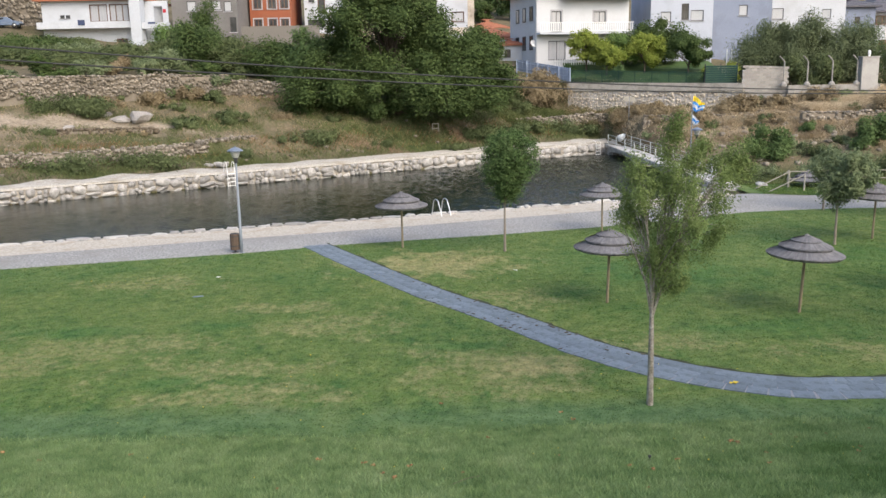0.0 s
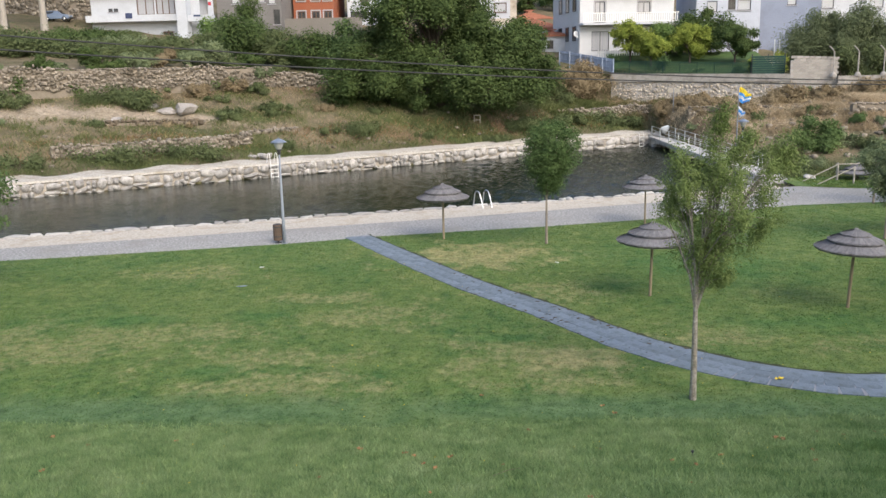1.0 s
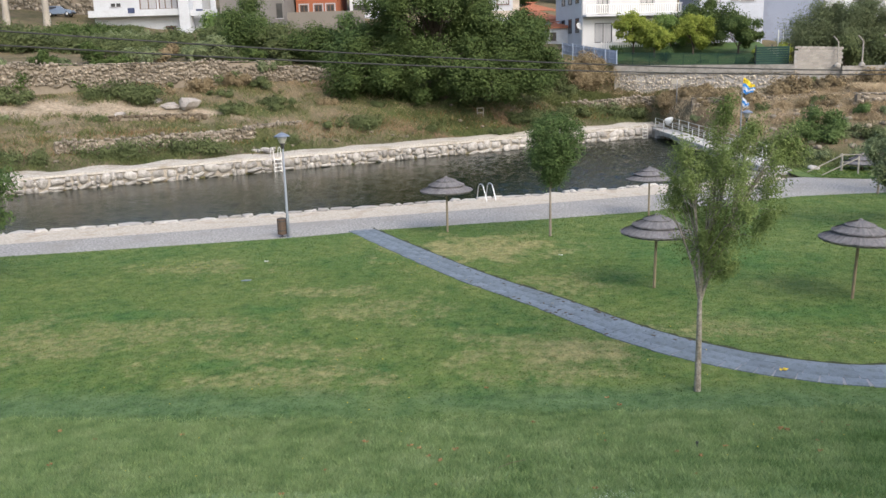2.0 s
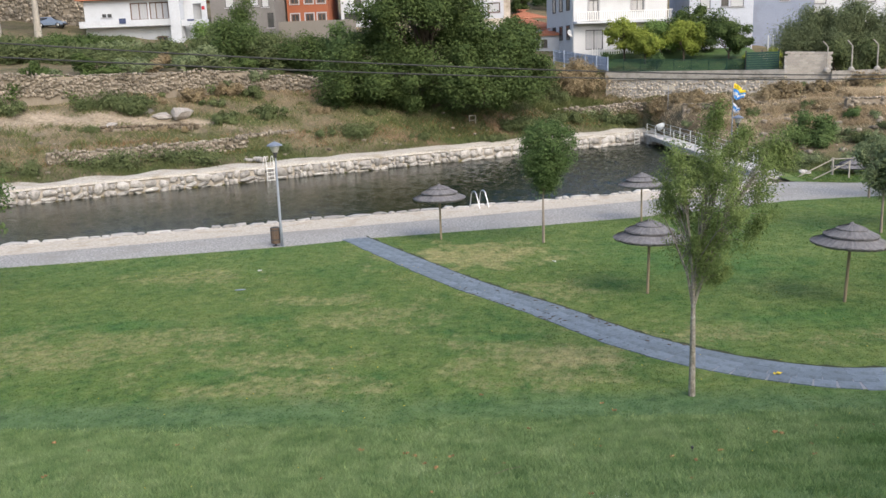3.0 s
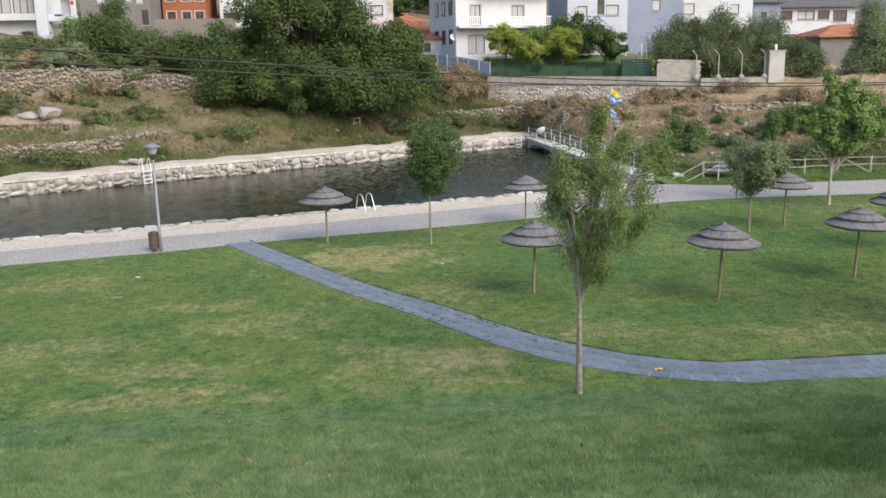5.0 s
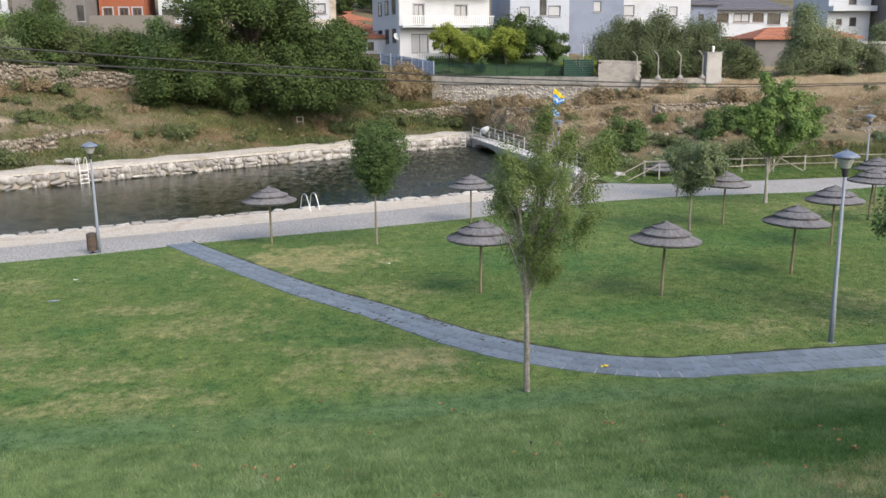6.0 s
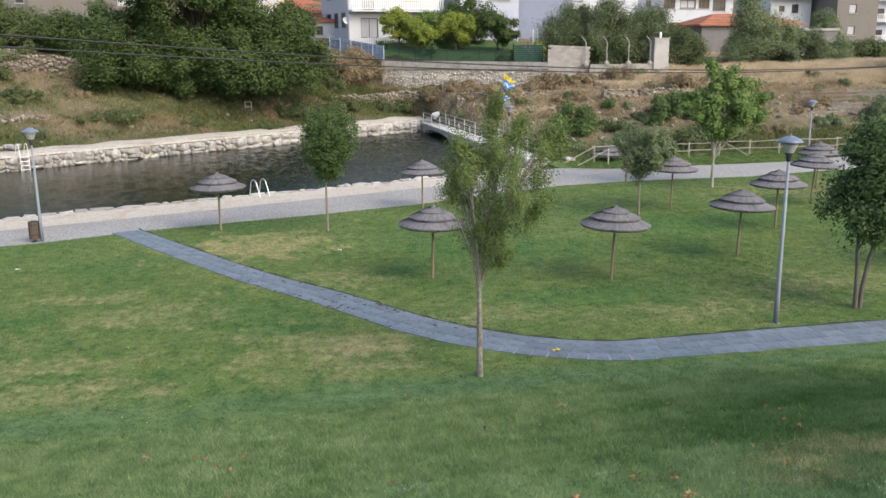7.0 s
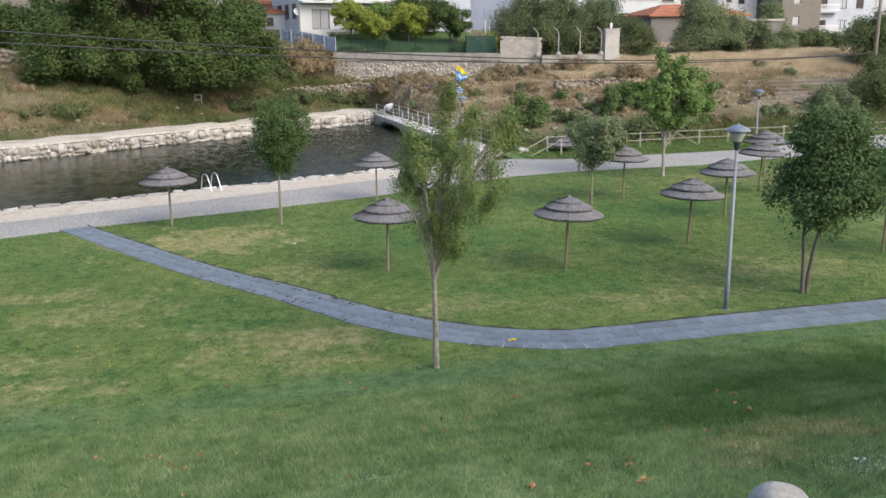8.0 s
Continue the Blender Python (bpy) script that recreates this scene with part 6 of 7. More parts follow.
BUSHES = [  # x, y, rx, ry, rz, leaf, count, size
    (-44, 82, 5, 2.5, 1.7, "leaf_shrub", 11000, 0.24), (-37.5, 83.5, 4, 2.5, 1.2, "leaf_shrub", 9000, 0.24), (-33, 82, 3.2, 2.2, 1.3, "leaf_shrub", 8000, 0.22), (-42, 90, 5, 3, 1.3, "leaf_walnut", 9000, 0.24),
    (-29.6, 84, 3.4, 2.2, 1.7, "leaf_shrub", 6500, 0.22), (-44, 99.5, 2.4, 1.4, 0.7, "leaf_shrub", 3500, 0.2), (-40.2, 100.5, 2.2, 1.2, 0.7, "leaf_shrub", 3000, 0.2), (-26.5, 92, 3.2, 2.5, 2.6, "leaf_shrub", 9000, 0.24), (-22.5, 83, 2.8, 2.4, 3.9, "leaf_walnut", 10000, 0.2), (-19.3, 83, 2.4, 2.2, 3.0, "leaf_shrub", 8000, 0.2),
    (-15.4, 82, 3.0, 2.4, 3.1, "leaf_walnut", 9000, 0.22), (-12.3, 80.0, 2.4, 2.0, 4.4, "leaf_bank", 8000, 0.24), (-25.9, 100, 1.0, 1.0, 6.2, "leaf_walnut", 5000, 0.15), (-28.5, 98, 3, 2, 2.6, "leaf_maple", 6000, 0.24),
    (-29.2, 69.6, 4.0, 1.0, 0.75, "leaf_shrub", 10000, 0.13), (-37, 66.5, 2.5, 1.2, 0.9, "leaf_shrub", 3500, 0.14), (-20.4, 69.5, 1.3, 1.0, 1.1, "leaf_shrub", 2600, 0.14), (-17.0, 71.5, 1.7, 1.0, 0.8, "leaf_shrub", 2400, 0.14),
    (-27, 59.8, 4, 0.9, 0.7, "leaf_shrub", 5000, 0.12), (-21.5, 62.4, 4, 0.9, 0.6, "leaf_shrub", 4500, 0.12), (-31.5, 56.8, 3, 0.9, 0.7, "leaf_shrub", 4000, 0.12), (-10, 70.6, 3.5, 0.8, 0.5, "leaf_shrub", 3500, 0.12),
    (3.4, 77.2, 3.2, 1.0, 0.6, "leaf_shrub", 5000, 0.14), (7.6, 80.2, 2.5, 0.9, 0.5, "leaf_shrub", 3800, 0.14), (12.5, 82.4, 3, 0.8, 0.4, "leaf_shrub", 3800, 0.14),
    (9.6, 85.2, 2.6, 1.2, 2.8, "leaf_brown", 16000, 0.14), (7.0, 83.6, 1.8, 1.2, 1.8, "leaf_shrub", 7000, 0.15), (17.0, 80.5, 1.4, 0.9, 0.5, "leaf_brown", 2600, 0.11), (19.5, 79.0, 1.5, 1.1, 0.7, "leaf_brown", 3200, 0.11), (25.8, 76.5, 2.4, 1.4, 1.4, "leaf_brown", 4200, 0.14),
    (29.5, 77.5, 1.6, 1.2, 1.3, "leaf_brown", 3000, 0.14), (33.0, 77.3, 2.0, 1.2, 1.5, "leaf_brown", 3600, 0.14), (21, 74.5, 2.2, 1.4, 1.0, "leaf_brown", 3300, 0.14), (37, 72, 2.2, 1.4, 1.2, "leaf_brown", 3300, 0.14),
    (24.6, 65.6, 1.9, 1.5, 2.2, "leaf_bank", 7500, 0.13), (28.7, 69.0, 0.7, 0.6, 0.9, "leaf_bank", 2000, 0.12), (32.0, 65.5, 1.6, 1.3, 2.0, "leaf_bank", 6000, 0.13), (34.6, 66.0, 1.3, 1.3, 2.0, "leaf_shrub", 4500, 0.16),
    (19.9, 62.0, 1.5, 1.4, 1.7, "leaf_shrub", 5000, 0.15), (22.2, 59.0, 2.0, 1.4, 1.25, "leaf_shrub", 6000, 0.14), (27, 60.0, 3, 1.5, 1.6, "leaf_olive", 6000, 0.15), (33, 60.5, 3, 1.5, 1.9, "leaf_shrub", 6000, 0.15),
    (40, 62, 1.6, 1.0, 0.6, "leaf_brown", 3500, 0.12), (45, 63.0, 1.8, 1.0, 0.6, "leaf_olive", 4000, 0.13), (50.5, 62.5, 2.4, 1.6, 1.9, "leaf_olive", 6500, 0.17), (46.5, 66.0, 1.6, 1.0, 0.7, "leaf_brown", 2600, 0.12), (55, 63, 3, 2, 3.2, "leaf_shrub", 7000, 0.18),
    (16.8, 66.0, 1.2, 1.2, 2.0, "leaf_shrub", 3500, 0.14), (17.4, 81.2, 1.5, 0.9, 0.7, "leaf_brown", 5000, 0.11), (19.2, 81.2, 1.7, 1.0, 0.8, "leaf_brown", 6000, 0.11), (18.2, 79.4, 1.3, 0.9, 0.6, "leaf_brown", 3600, 0.11), (20.8, 79.2, 1.5, 0.9, 0.8, "leaf_brown", 5000, 0.11),
    (16.6, 80.6, 1.1, 0.7, 0.5, "leaf_brown", 3000, 0.11), (19.0, 77.0, 1.4, 1.0, 0.9, "leaf_brown", 5000, 0.12),
    (31.0, 77.9, 1.5, 0.8, 0.9, "leaf_brown", 3600, 0.12), (33.6, 78.0, 1.6, 0.7, 0.75, "leaf_brown", 3600, 0.12), (28.6, 79.0, 0.9, 0.6, 0.9, "leaf_shrub", 2600, 0.11), (36.2, 77.8, 1.5, 0.7, 0.6, "leaf_olive", 3000, 0.11), (26.4, 66.4, 1.8, 1.0, 0.8, "leaf_olive", 3800, 0.10), (28.2, 65.2, 1.6, 0.9, 0.7, "leaf_shrub", 3200, 0.10), (23.4, 62.6, 1.5, 1.0, 0.8, "leaf_olive", 3200, 0.10), (34.5, 80.8, 2.2, 0.9, 2.6, "leaf_shrub", 5500, 0.16), (31.8, 80.7, 1.5, 0.9, 3.0, "leaf_shrub", 4500, 0.16),
    (41.8, 81, 1.8, 1.6, 4.2, "leaf_shrub", 6500, 0.18), (41.2, 87, 1.8, 2.0, 5.0, "leaf_deep", 8000, 0.2), (49.6, 83, 2.9, 2.6, 6.0, "leaf_olive", 34000, 0.125), (53.6, 83.5, 2.3, 2.0, 4.0, "leaf_olive", 8500, 0.2),
    (57.2, 84, 2.4, 1.6, 2.9, "leaf_hedge", 8500, 0.18), (61.4, 85, 1.9, 1.6, 2.2, "leaf_olive", 6000, 0.18), (53.0, 81.5, 1.5, 1.2, 1.8, "leaf_hedge", 4500, 0.17), (66.5, 86, 3.5, 2.0, 1.6, "leaf_shrub", 8000, 0.22), (76.5, 90, 3.2, 2.6, 2.6, "leaf_olive", 9000, 0.24), (73.0, 104, 2.0, 2.0, 4.6, "leaf_olive", 6000, 0.22),
    (-27.2, 71.9, 1.6, 0.7, 0.9, "leaf_brown", 3000, 0.11), (-24.0, 73.3, 1.5, 0.7, 1.0, "leaf_brown", 3000, 0.11), (-21.4, 74.6, 1.6, 0.7, 1.2, "leaf_brown", 3200, 0.11), (-19.2, 75.4, 1.2, 0.7, 1.0, "leaf_shrub", 2600, 0.11),
    (63, 73, 3.0, 2.5, 4.5, "leaf_shrub", 9000, 0.2), (58.5, 66, 3, 2, 3.4, "leaf_shrub", 7500, 0.18),
]
for i in range(26):
    f = (i + random.uniform(-0.3, 0.3)) / 26
    BUSHES.append((-48 + 31 * f, (63.6 if i % 3 == 0 else 65.8) + 14.6 * f, random.uniform(1.2, 2.2), 0.9, random.uniform(0.8, 1.9), random.choice(("leaf_shrub", "leaf_walnut", "leaf_hedge", "leaf_olive", "leaf_shrub", "leaf_brown")), 3600, 0.15))
for i in range(16):
    f = random.uniform(0, 1)
    BUSHES.append((-44 + 34 * f, 78 + random.uniform(0, 14), random.uniform(1.5, 3.0), 1.6, random.uniform(0.8, 1.7), random.choice(("leaf_shrub", "leaf_shrub", "leaf_olive", "leaf_walnut")), 4200, 0.2))
for x, y in ((-36, 62.5), (-29, 64.8), (-24, 66.5), (-16, 66.5), (-12.5, 69.2), (-13, 73.5), (-9, 74.5), (-5, 72.3), (0.5, 74.2), (5.5, 79.0), (10.5, 82.6), (-26.5, 72.2), (-22, 72.8), (-39, 58), (-35, 54.5)):
    BUSHES.append((x, y, random.uniform(1.2, 2.8), 0.7, random.uniform(0.18, 0.36), random.choice(("leaf_shrub", "leaf_brown", "leaf_shrub", "leaf_olive")), 1500, 0.11))
for i in range(46):
    BUSHES.append((random.uniform(17.5, 54), random.uniform(65, 77.5), random.uniform(0.4, 1.1), random.uniform(0.4, 0.7), random.uniform(0.25, 0.7), random.choice(("leaf_brown", "leaf_olive", "leaf_shrub", "leaf_brown")), 900, 0.10))
for x, y, rx, ry, rz, n in ((33.2, 84, 4.2, 2.2, 6.0, 52000), (38.0, 84.5, 3.8, 2.2, 5.6, 38000), (29.6, 84, 1.9, 1.5, 4.9, 15000)):
    tree("bush", x, y, "tall dusty grey-green thicket behind the wall", [(0, 0, rz * 0.42, rx, ry, rz * 0.46), (rx * 0.3, 0, rz * 0.72, rx * 0.45, ry * 0.6, rz * 0.26), (-rx * 0.45, 0, rz * 0.66, rx * 0.35, ry * 0.5, rz * 0.24)], "leaf_hedge", n, 0.10, "bark_dark", 0.05, rz * 0.2, 3,
         1.25, max(40, int(rx * 30)), group="bushes of the far bank", shell=0.3, sink=0.1, long=2.4, plume=0.8, even=0.6, category="bush")
TEXT = {"leaf_hedge": "dusty grey-green bush above the terrace wall", "leaf_bank": "leafy green bush on the dry slope", "leaf_shrub": "tangled green bush on the river slope", "leaf_maple": "fresh green leafy bush on the bank", "leaf_brown": "withered brown bush on the dry slope", "leaf_olive": "soft grey-green leafy bush by the wall",
        "leaf_walnut": "dark green bushy thicket above the wall", "leaf_deep": "dense leafy green bush on the far side"}
for x, y, rx, ry, rz, leaf, n, size in BUSHES:
    if size > 0.16:
        n, size = int(n * 1.6), size * 0.74
    shrub(x, y, rx, ry, rz, leaf, n, size, TEXT[leaf], group="bushes of the far bank")

# ---- small things on the far side ----
sg = thing("empty_sign", pose(-0.45, 76.0, gz(-0.45, 76.0) - 0.05), "small pale empty sign frame in the grass", "sign")
part("board_frame", box_frame("board_frame", -0.3, 0.2, 0.3, 0.68, -0.03, 0.03, 0.08, M["rail"]), sg)
for s in (-0.25, 0.25):
    part("leg", box_mesh("leg", M["rail"], s - 0.04, -0.03, -0.1, s + 0.04, 0.03, 0.195), sg)


def boulder(x, y, sx, sy, sz, label, material="boulder", seed=3, lift=0.0, smooth=False):
    """A boulder: a knobbly ball, smooth and rounded or broken into facets."""
    bm = bmesh.new()
    bmesh.ops.create_icosphere(bm, subdivisions=3 if smooth else 2, radius=0.5)
    for v in bm.verts:
        n = noise.noise(v.co * 2.2 + Vector((seed, seed * 2, 0)))
        v.co *= 1 + (0.22 if smooth else 0.75) * n
        v.co = Vector((v.co.x * sx, v.co.y * sy, v.co.z * sz))
    return thing("boulder", on_ground(x, y, seed * 40, lift + sz * 0.15), label, "boulder", mesh=solid("boulder", bm, M[material], smooth))


boulder(-23.6, 69.6, 2.0, 1.5, 1.15, "large pale granite boulder in the dry meadow", "greyrock", 2)
boulder(-25.2, 69.5, 1.5, 1.2, 0.55, "pale flat granite boulder in the dry meadow", "greyrock", 5)
boulder(-26.4, 70.0, 0.9, 0.8, 0.4, "small pale granite rock in the dry meadow", "greyrock", 11)
boulder(-28.0, 66.3, 0.9, 0.7, 0.5, "grey boulder on the dry terrace", "greyrock", 6)
boulder(4.5, 6.15, 0.56, 0.54, 0.5, "smooth rounded pale boulder on the grassy bank", seed=9, lift=0.10, smooth=True)
boulder(16.3, 78.9, 0.95, 0.7, 0.72, "smooth white rounded rock at the end of the footbridge", "petal", 4, lift=0.05, smooth=True)
boulder(14.2, 84.6, 1.1, 0.7, 0.6, "dark boulder at the foot of the retaining wall", "soil", 8)
boulder(19.0, 51.6, 0.8, 0.5, 0.35, "pale rock beside the timber stair", "boulder", 12)

sign = thing("sign_post", pose(17.05, 79.9, gz(17.05, 79.9)), "slim grey post with two small pale plates by the footbridge", "sign")
part("post", lathe("post", M["galv"], [(0.03, -0.2), (0.03, 2.0), (0, 2.02)], 8), sign)
for s in (-0.28, 0.28):
    part("plate", box_mesh("plate", M["rail"], s - 0.24, -0.05, 1.62, s + 0.24, -0.03, 2.0, bevel=0.006), sign)
for x in (27.0, 27.45):
    vent = thing("steel_pole", pose(x, 84.0, gz(x, 84.0)), "bare galvanised pole behind the garden screen", "pole", "poles behind the screen", mesh=lathe("steel_pole", M["railgrey"], [(0.0, -0.2), (0.06, -0.2), (0.05, 8.5 - gz(x, 84.0)), (0, 8.52 - gz(x, 84.0))], 8))
pf = thing("picket_fence", Matrix(), "low white picket fence in front of the villa", "fence")
picket = box_mesh("picket", M["whitepaint"], -0.05, -0.015, 7.0, 0.05, 0.015, 7.95, bevel=0.005)
for x in np.arange(12.0, 19.0, 0.24):
    part("picket", picket, pf, m=pose(x, 92.6, 0))
for z in (7.25, 7.75):
    part("rail", box_mesh("rail", M["whitepaint"], 11.9, 92.62, z - 0.04, 19.0, 92.66, z + 0.04), pf)
dish = part("satellite_dish", lathe("satellite_dish", M["whitepaint"], [(0.0, 0.0), (0.22, 0.03), (0.40, 0.12), (0.41, 0.13), (0.21, 0.05), (0.0, 0.02)], 14), h_villa, "small white satellite dish", m=pose(9.95, 94.4, 9.6, 65, 0, 20))
part("bracket", tubes("bracket", M["darkframe"], [([(10.15, 94.6, 9.4), (9.98, 94.45, 9.58)], 0.03)], 6), h_villa)
# loose stones strewn over the far meadow
spots = []
for i in range(400):
    x = random.uniform(-46, 14) if i < 130 else random.uniform(18, 52)
    y = float(np.interp(x, ROWS_X, ROWS_Y[:, 2])) + random.uniform(0.5, 1) * random.choice((2, 4, 7, 10)) if x < 16 else random.uniform(64, 76)
    w = random.choice((0.1, 0.14, 0.18, 0.3)) if x < 16 else random.choice((0.12, 0.2, 0.3, 0.45))
    spots.append((np.array([x, y, gz(x, y) + w * 0.15]), np.array([w * 1.3, w, w * 0.7]), random.uniform(0, 3)))
thing("loose_stones", Matrix(), "loose pale stones strewn over the far slope", "stones", kind="stuff", mesh=rubble("loose_stones", spots, M["rubble"]))

# ---- dry grass and weeds on the far side ----


def scatter(n, box_, keep):
    x, y = rng.uniform(box_[0], box_[2], n), rng.uniform(box_[1], box_[3], n)
    k = keep(x, y)
    return x[k], y[k]


def tufts(x, y):
    """Thins points into uneven tufts."""
    f = np.sin(x * 1.9 + np.sin(y * 1.3)) * np.sin(y * 2.1 + np.sin(x * 0.9) * 1.4) + 0.5 * np.sin(x * 0.5 + y * 0.7)
    return f + rng.normal(0, 0.55, len(x)) > -0.15


def grass_stuff(name, label, x, y, tall, wide, material, lean=0.5, lift=0.0):
    V, F = blade_data(x, y, ground_z(x, y) + lift, tall, wide, lean)
    thing(name, Matrix(), label, "grass", kind="stuff", mesh=npmesh(name, V, F, M[material]))


past = lambda x, k: np.interp(x, ROWS_X, ROWS_Y[:, k])
off_track = lambda x, y: (np.abs(y - np.interp(x, [-48, -33.3, -28.6, -22.7, -16], [60, 66.0, 67.8, 68.6, 70.5])) > np.interp(x, [-48, -23, -17], [1.2, 0.9, 0.0]) + rng.normal(0, 0.25, len(x)))
x, y = scatter(300000, (14, 60, 75, 96), lambda x, y: (y > past(x, 3)) & (x > 16.5) & tufts(x, y) & ((y > 75.5) | (rng.uniform(0, 1, len(x)) < 0.28)))
grass_stuff("dry_grass", "tall straw-coloured dry grass on the slope", x, y, 0.34, 0.032, "straw", 0.8)
x, y = scatter(190000, (31, 70.6, 68, 80), lambda x, y: (y > 72.6 - 0.05 * (x - 31) + 0.5 * np.sin(x * 0.8)) & tufts(x * 0.6, y * 0.8))
grass_stuff("dry_grass", "bleached straw-coloured field on top of the slope", x, y, 0.50, 0.045, "straw", 0.7)
x, y = scatter(380000, (-50, 40, 16, 82), lambda x, y: (y > past(x, 2) + 0.3) & (y < past(x, 6)) & off_track(x, y) & tufts(x * 0.7, y) & (tufts(x, y * 0.6)))
grass_stuff("meadow_grass", "short dry grass and weeds of the river meadow", x, y, 0.26, 0.05, "weed", 0.8)
x, y = scatter(120000, (-55, 34, 17, 86), lambda x, y: (y > past(x, 2) - 0.1) & (y < past(x, 3) + 0.6))
grass_stuff("bank_weeds", "green weeds along the river path", x, y, 0.30, 0.05, "leaf_shrub", 0.8)
x, y = scatter(150000, (-55, 34, 17, 88), lambda x, y: (y > past(x, 3) - 0.8) & (y < past(x, 3) + 1.9) & tufts(x * 0.4, y))
grass_stuff("rusty_weeds", "rusty brown dry weeds behind the river path", x, y, 0.30, 0.05, "rust", 0.8)
x, y = scatter(100000, (-50, 40, 16, 80), lambda x, y: (y > past(x, 3) - 0.5) & (y < past(x, 6)) & off_track(x, y) & tufts(x * 0.5 + 9, y * 1.2))
grass_stuff("meadow_straw", "dull hay-coloured grass of the river meadow", x, y, 0.20, 0.035, "hay", 0.9)
x, y = scatter(170000, (19, 66.5, 52, 76.5), lambda x, y: (y > past(x, 3) + 1.5) & tufts(x * 0.45 + 2, y * 0.7) & tufts(x, y))
grass_stuff("dry_grass", "dull dry grass between the bushes of the slope", x, y, 0.36, 0.045, "hay", 0.8)
x, y = scatter(60000, (5, 80.5, 20, 88), lambda x, y: (y > past(x, 4)) & tufts(x, y))
grass_stuff("rusty_weeds", "brown dry weeds below the retaining wall", x, y, 0.40, 0.05, "weed", 0.8)
x, y = scatter(70000, (-6, 72, 15, 85), lambda x, y: (y > past(x, 3)) & (y < past(x, 6) + 1) & tufts(x * 0.8, y))
grass_stuff("bank_weeds", "low green weeds beside the walnut tree", x, y, 0.24, 0.05, "leaf_shrub", 0.8)
x, y = scatter(40000, (12, 80, 20, 87), lambda x, y: (y > past(x, 3)) & tufts(x * 0.8, y))
grass_stuff("dry_grass", "hay-coloured tufts above the footbridge", x, y, 0.34, 0.04, "hay", 0.8)
x, y = scatter(30000, (16.8, 53, 60, 62), lambda x, y: y > near_edge(x) + 0.3)
grass_stuff("ditch_weeds", "rank weeds in the ditch behind the fence", x, y, 0.6, 0.06, "weed")

# ---- grass of the lawn and the bank ----
clear = lambda x, y: off_path(x, y) > PATH_WIDTH / 2 - 0.02 + rng.uniform(0, 0.06, len(x))
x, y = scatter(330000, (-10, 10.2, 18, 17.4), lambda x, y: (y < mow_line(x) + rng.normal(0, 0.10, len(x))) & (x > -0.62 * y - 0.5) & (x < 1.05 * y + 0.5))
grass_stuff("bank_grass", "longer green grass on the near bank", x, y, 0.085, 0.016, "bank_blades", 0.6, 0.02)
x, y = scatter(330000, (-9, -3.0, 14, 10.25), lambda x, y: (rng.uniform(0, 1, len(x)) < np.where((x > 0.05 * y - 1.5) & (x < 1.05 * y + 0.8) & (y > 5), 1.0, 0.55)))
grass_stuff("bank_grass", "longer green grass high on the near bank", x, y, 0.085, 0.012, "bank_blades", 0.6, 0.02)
x, y = scatter(330000, (-19, 16.0, 24, 30), lambda x, y: (y > mow_line(x) + 0.02) & (x > -0.62 * y - 0.5) & (x < 1.0 * y) & clear(x, y))
grass_stuff("lawn_grass", "mown green lawn grass", x, y, 0.022, 0.020, "blades", 1.4, 0.02)
x, y = scatter(220000, (-24, 30, 40, 43.5), lambda x, y: (y < lawn_edge(x) + rng.normal(0, 0.05, len(x))) & clear(x, y))
grass_stuff("lawn_grass", "mown green lawn grass near the promenade", x, y, 0.024, 0.028, "blades", 1.4, 0.02)
x, y = scatter(40000, (18, 47.4, 50, 53), lambda x, y: (y > np.interp(x, [17, 20, 32, 66], [48.6, 47.3, 47.5, 56.9])) & (y < near_edge(x)))
grass_stuff("lawn_grass", "green grass of the verge by the fence", x, y, 0.05, 0.04, "blades", 1.3, 0.03)

x, y = scatter(90000, (-9, 5.5, 15, 17), lambda x, y: tufts(x * 2.3, y * 2.3) & tufts(x * 0.8 + 3, y * 0.8) & (y < toe(x)) & (x > -0.62 * y - 0.5) & (x < 1.05 * y + 0.5))
grass_stuff("grass_tufts", "coarser taller tufts in the bank grass", x, y, 0.10, 0.013, "bank_blades", 0.8, 0.02)

# ---- fallen leaves, litter and flowers ----
lobes = [(r * math.cos(w), r * math.sin(w) * 0.9, 0.012 + 0.018 * math.sin(3 * w) + (0.014 if r > 0.05 else 0)) for w, r in zip(np.linspace(0, 2 * math.pi, 12, endpoint=False), (0.085, 0.04, 0.075, 0.035, 0.065, 0.03, 0.05, 0.03, 0.065, 0.035, 0.075, 0.04))]
LEAF = npmesh("fallen_leaf", [(0, 0, 0.006), *lobes], [(0, 1 + k, 1 + (k + 1) % 12) for k in range(12)], M["leaflitter"])
LEAVES = [(-0.1, 17.8), (2.4, 17.2), (2.6, 16.8), (2.8, 12.5), (3.7, 13.1), (-1.4, 13.6), (-0.6, 13.1), (-1.0, 12.6), (-2.2, 14.0), (-8.2, 15.1), (-6.7, 11.9), (5.1, 14.3), (5.0, 14.4), (4.3, 8.6), (4.2, 8.0), (4.1, 7.9),
          (3.0, 8.3), (3.9, 8.8), (6.0, 9.7), (-0.8, 12.2), (-1.2, 13.3), (7.8, 12.2), (7.4, 10.7), (3.1, 12.2)]
for i in range(26):
    y = random.uniform(8.5, 16.2)
    LEAVES.append((random.uniform(-0.5 * y, 0.8 * y), y))
for i, (x, y) in enumerate(LEAVES):
    ob = thing("fallen_leaf", on_ground(x, y, random.uniform(0, 360), 0.075 if y < 16.5 else 0.05), "curled brown fallen leaf on the grass", "leaf", "fallen leaves", mesh=LEAF)
    ob.scale = (random.uniform(0.7, 1.05) if i < 24 else random.uniform(0.45, 0.8),) * 3
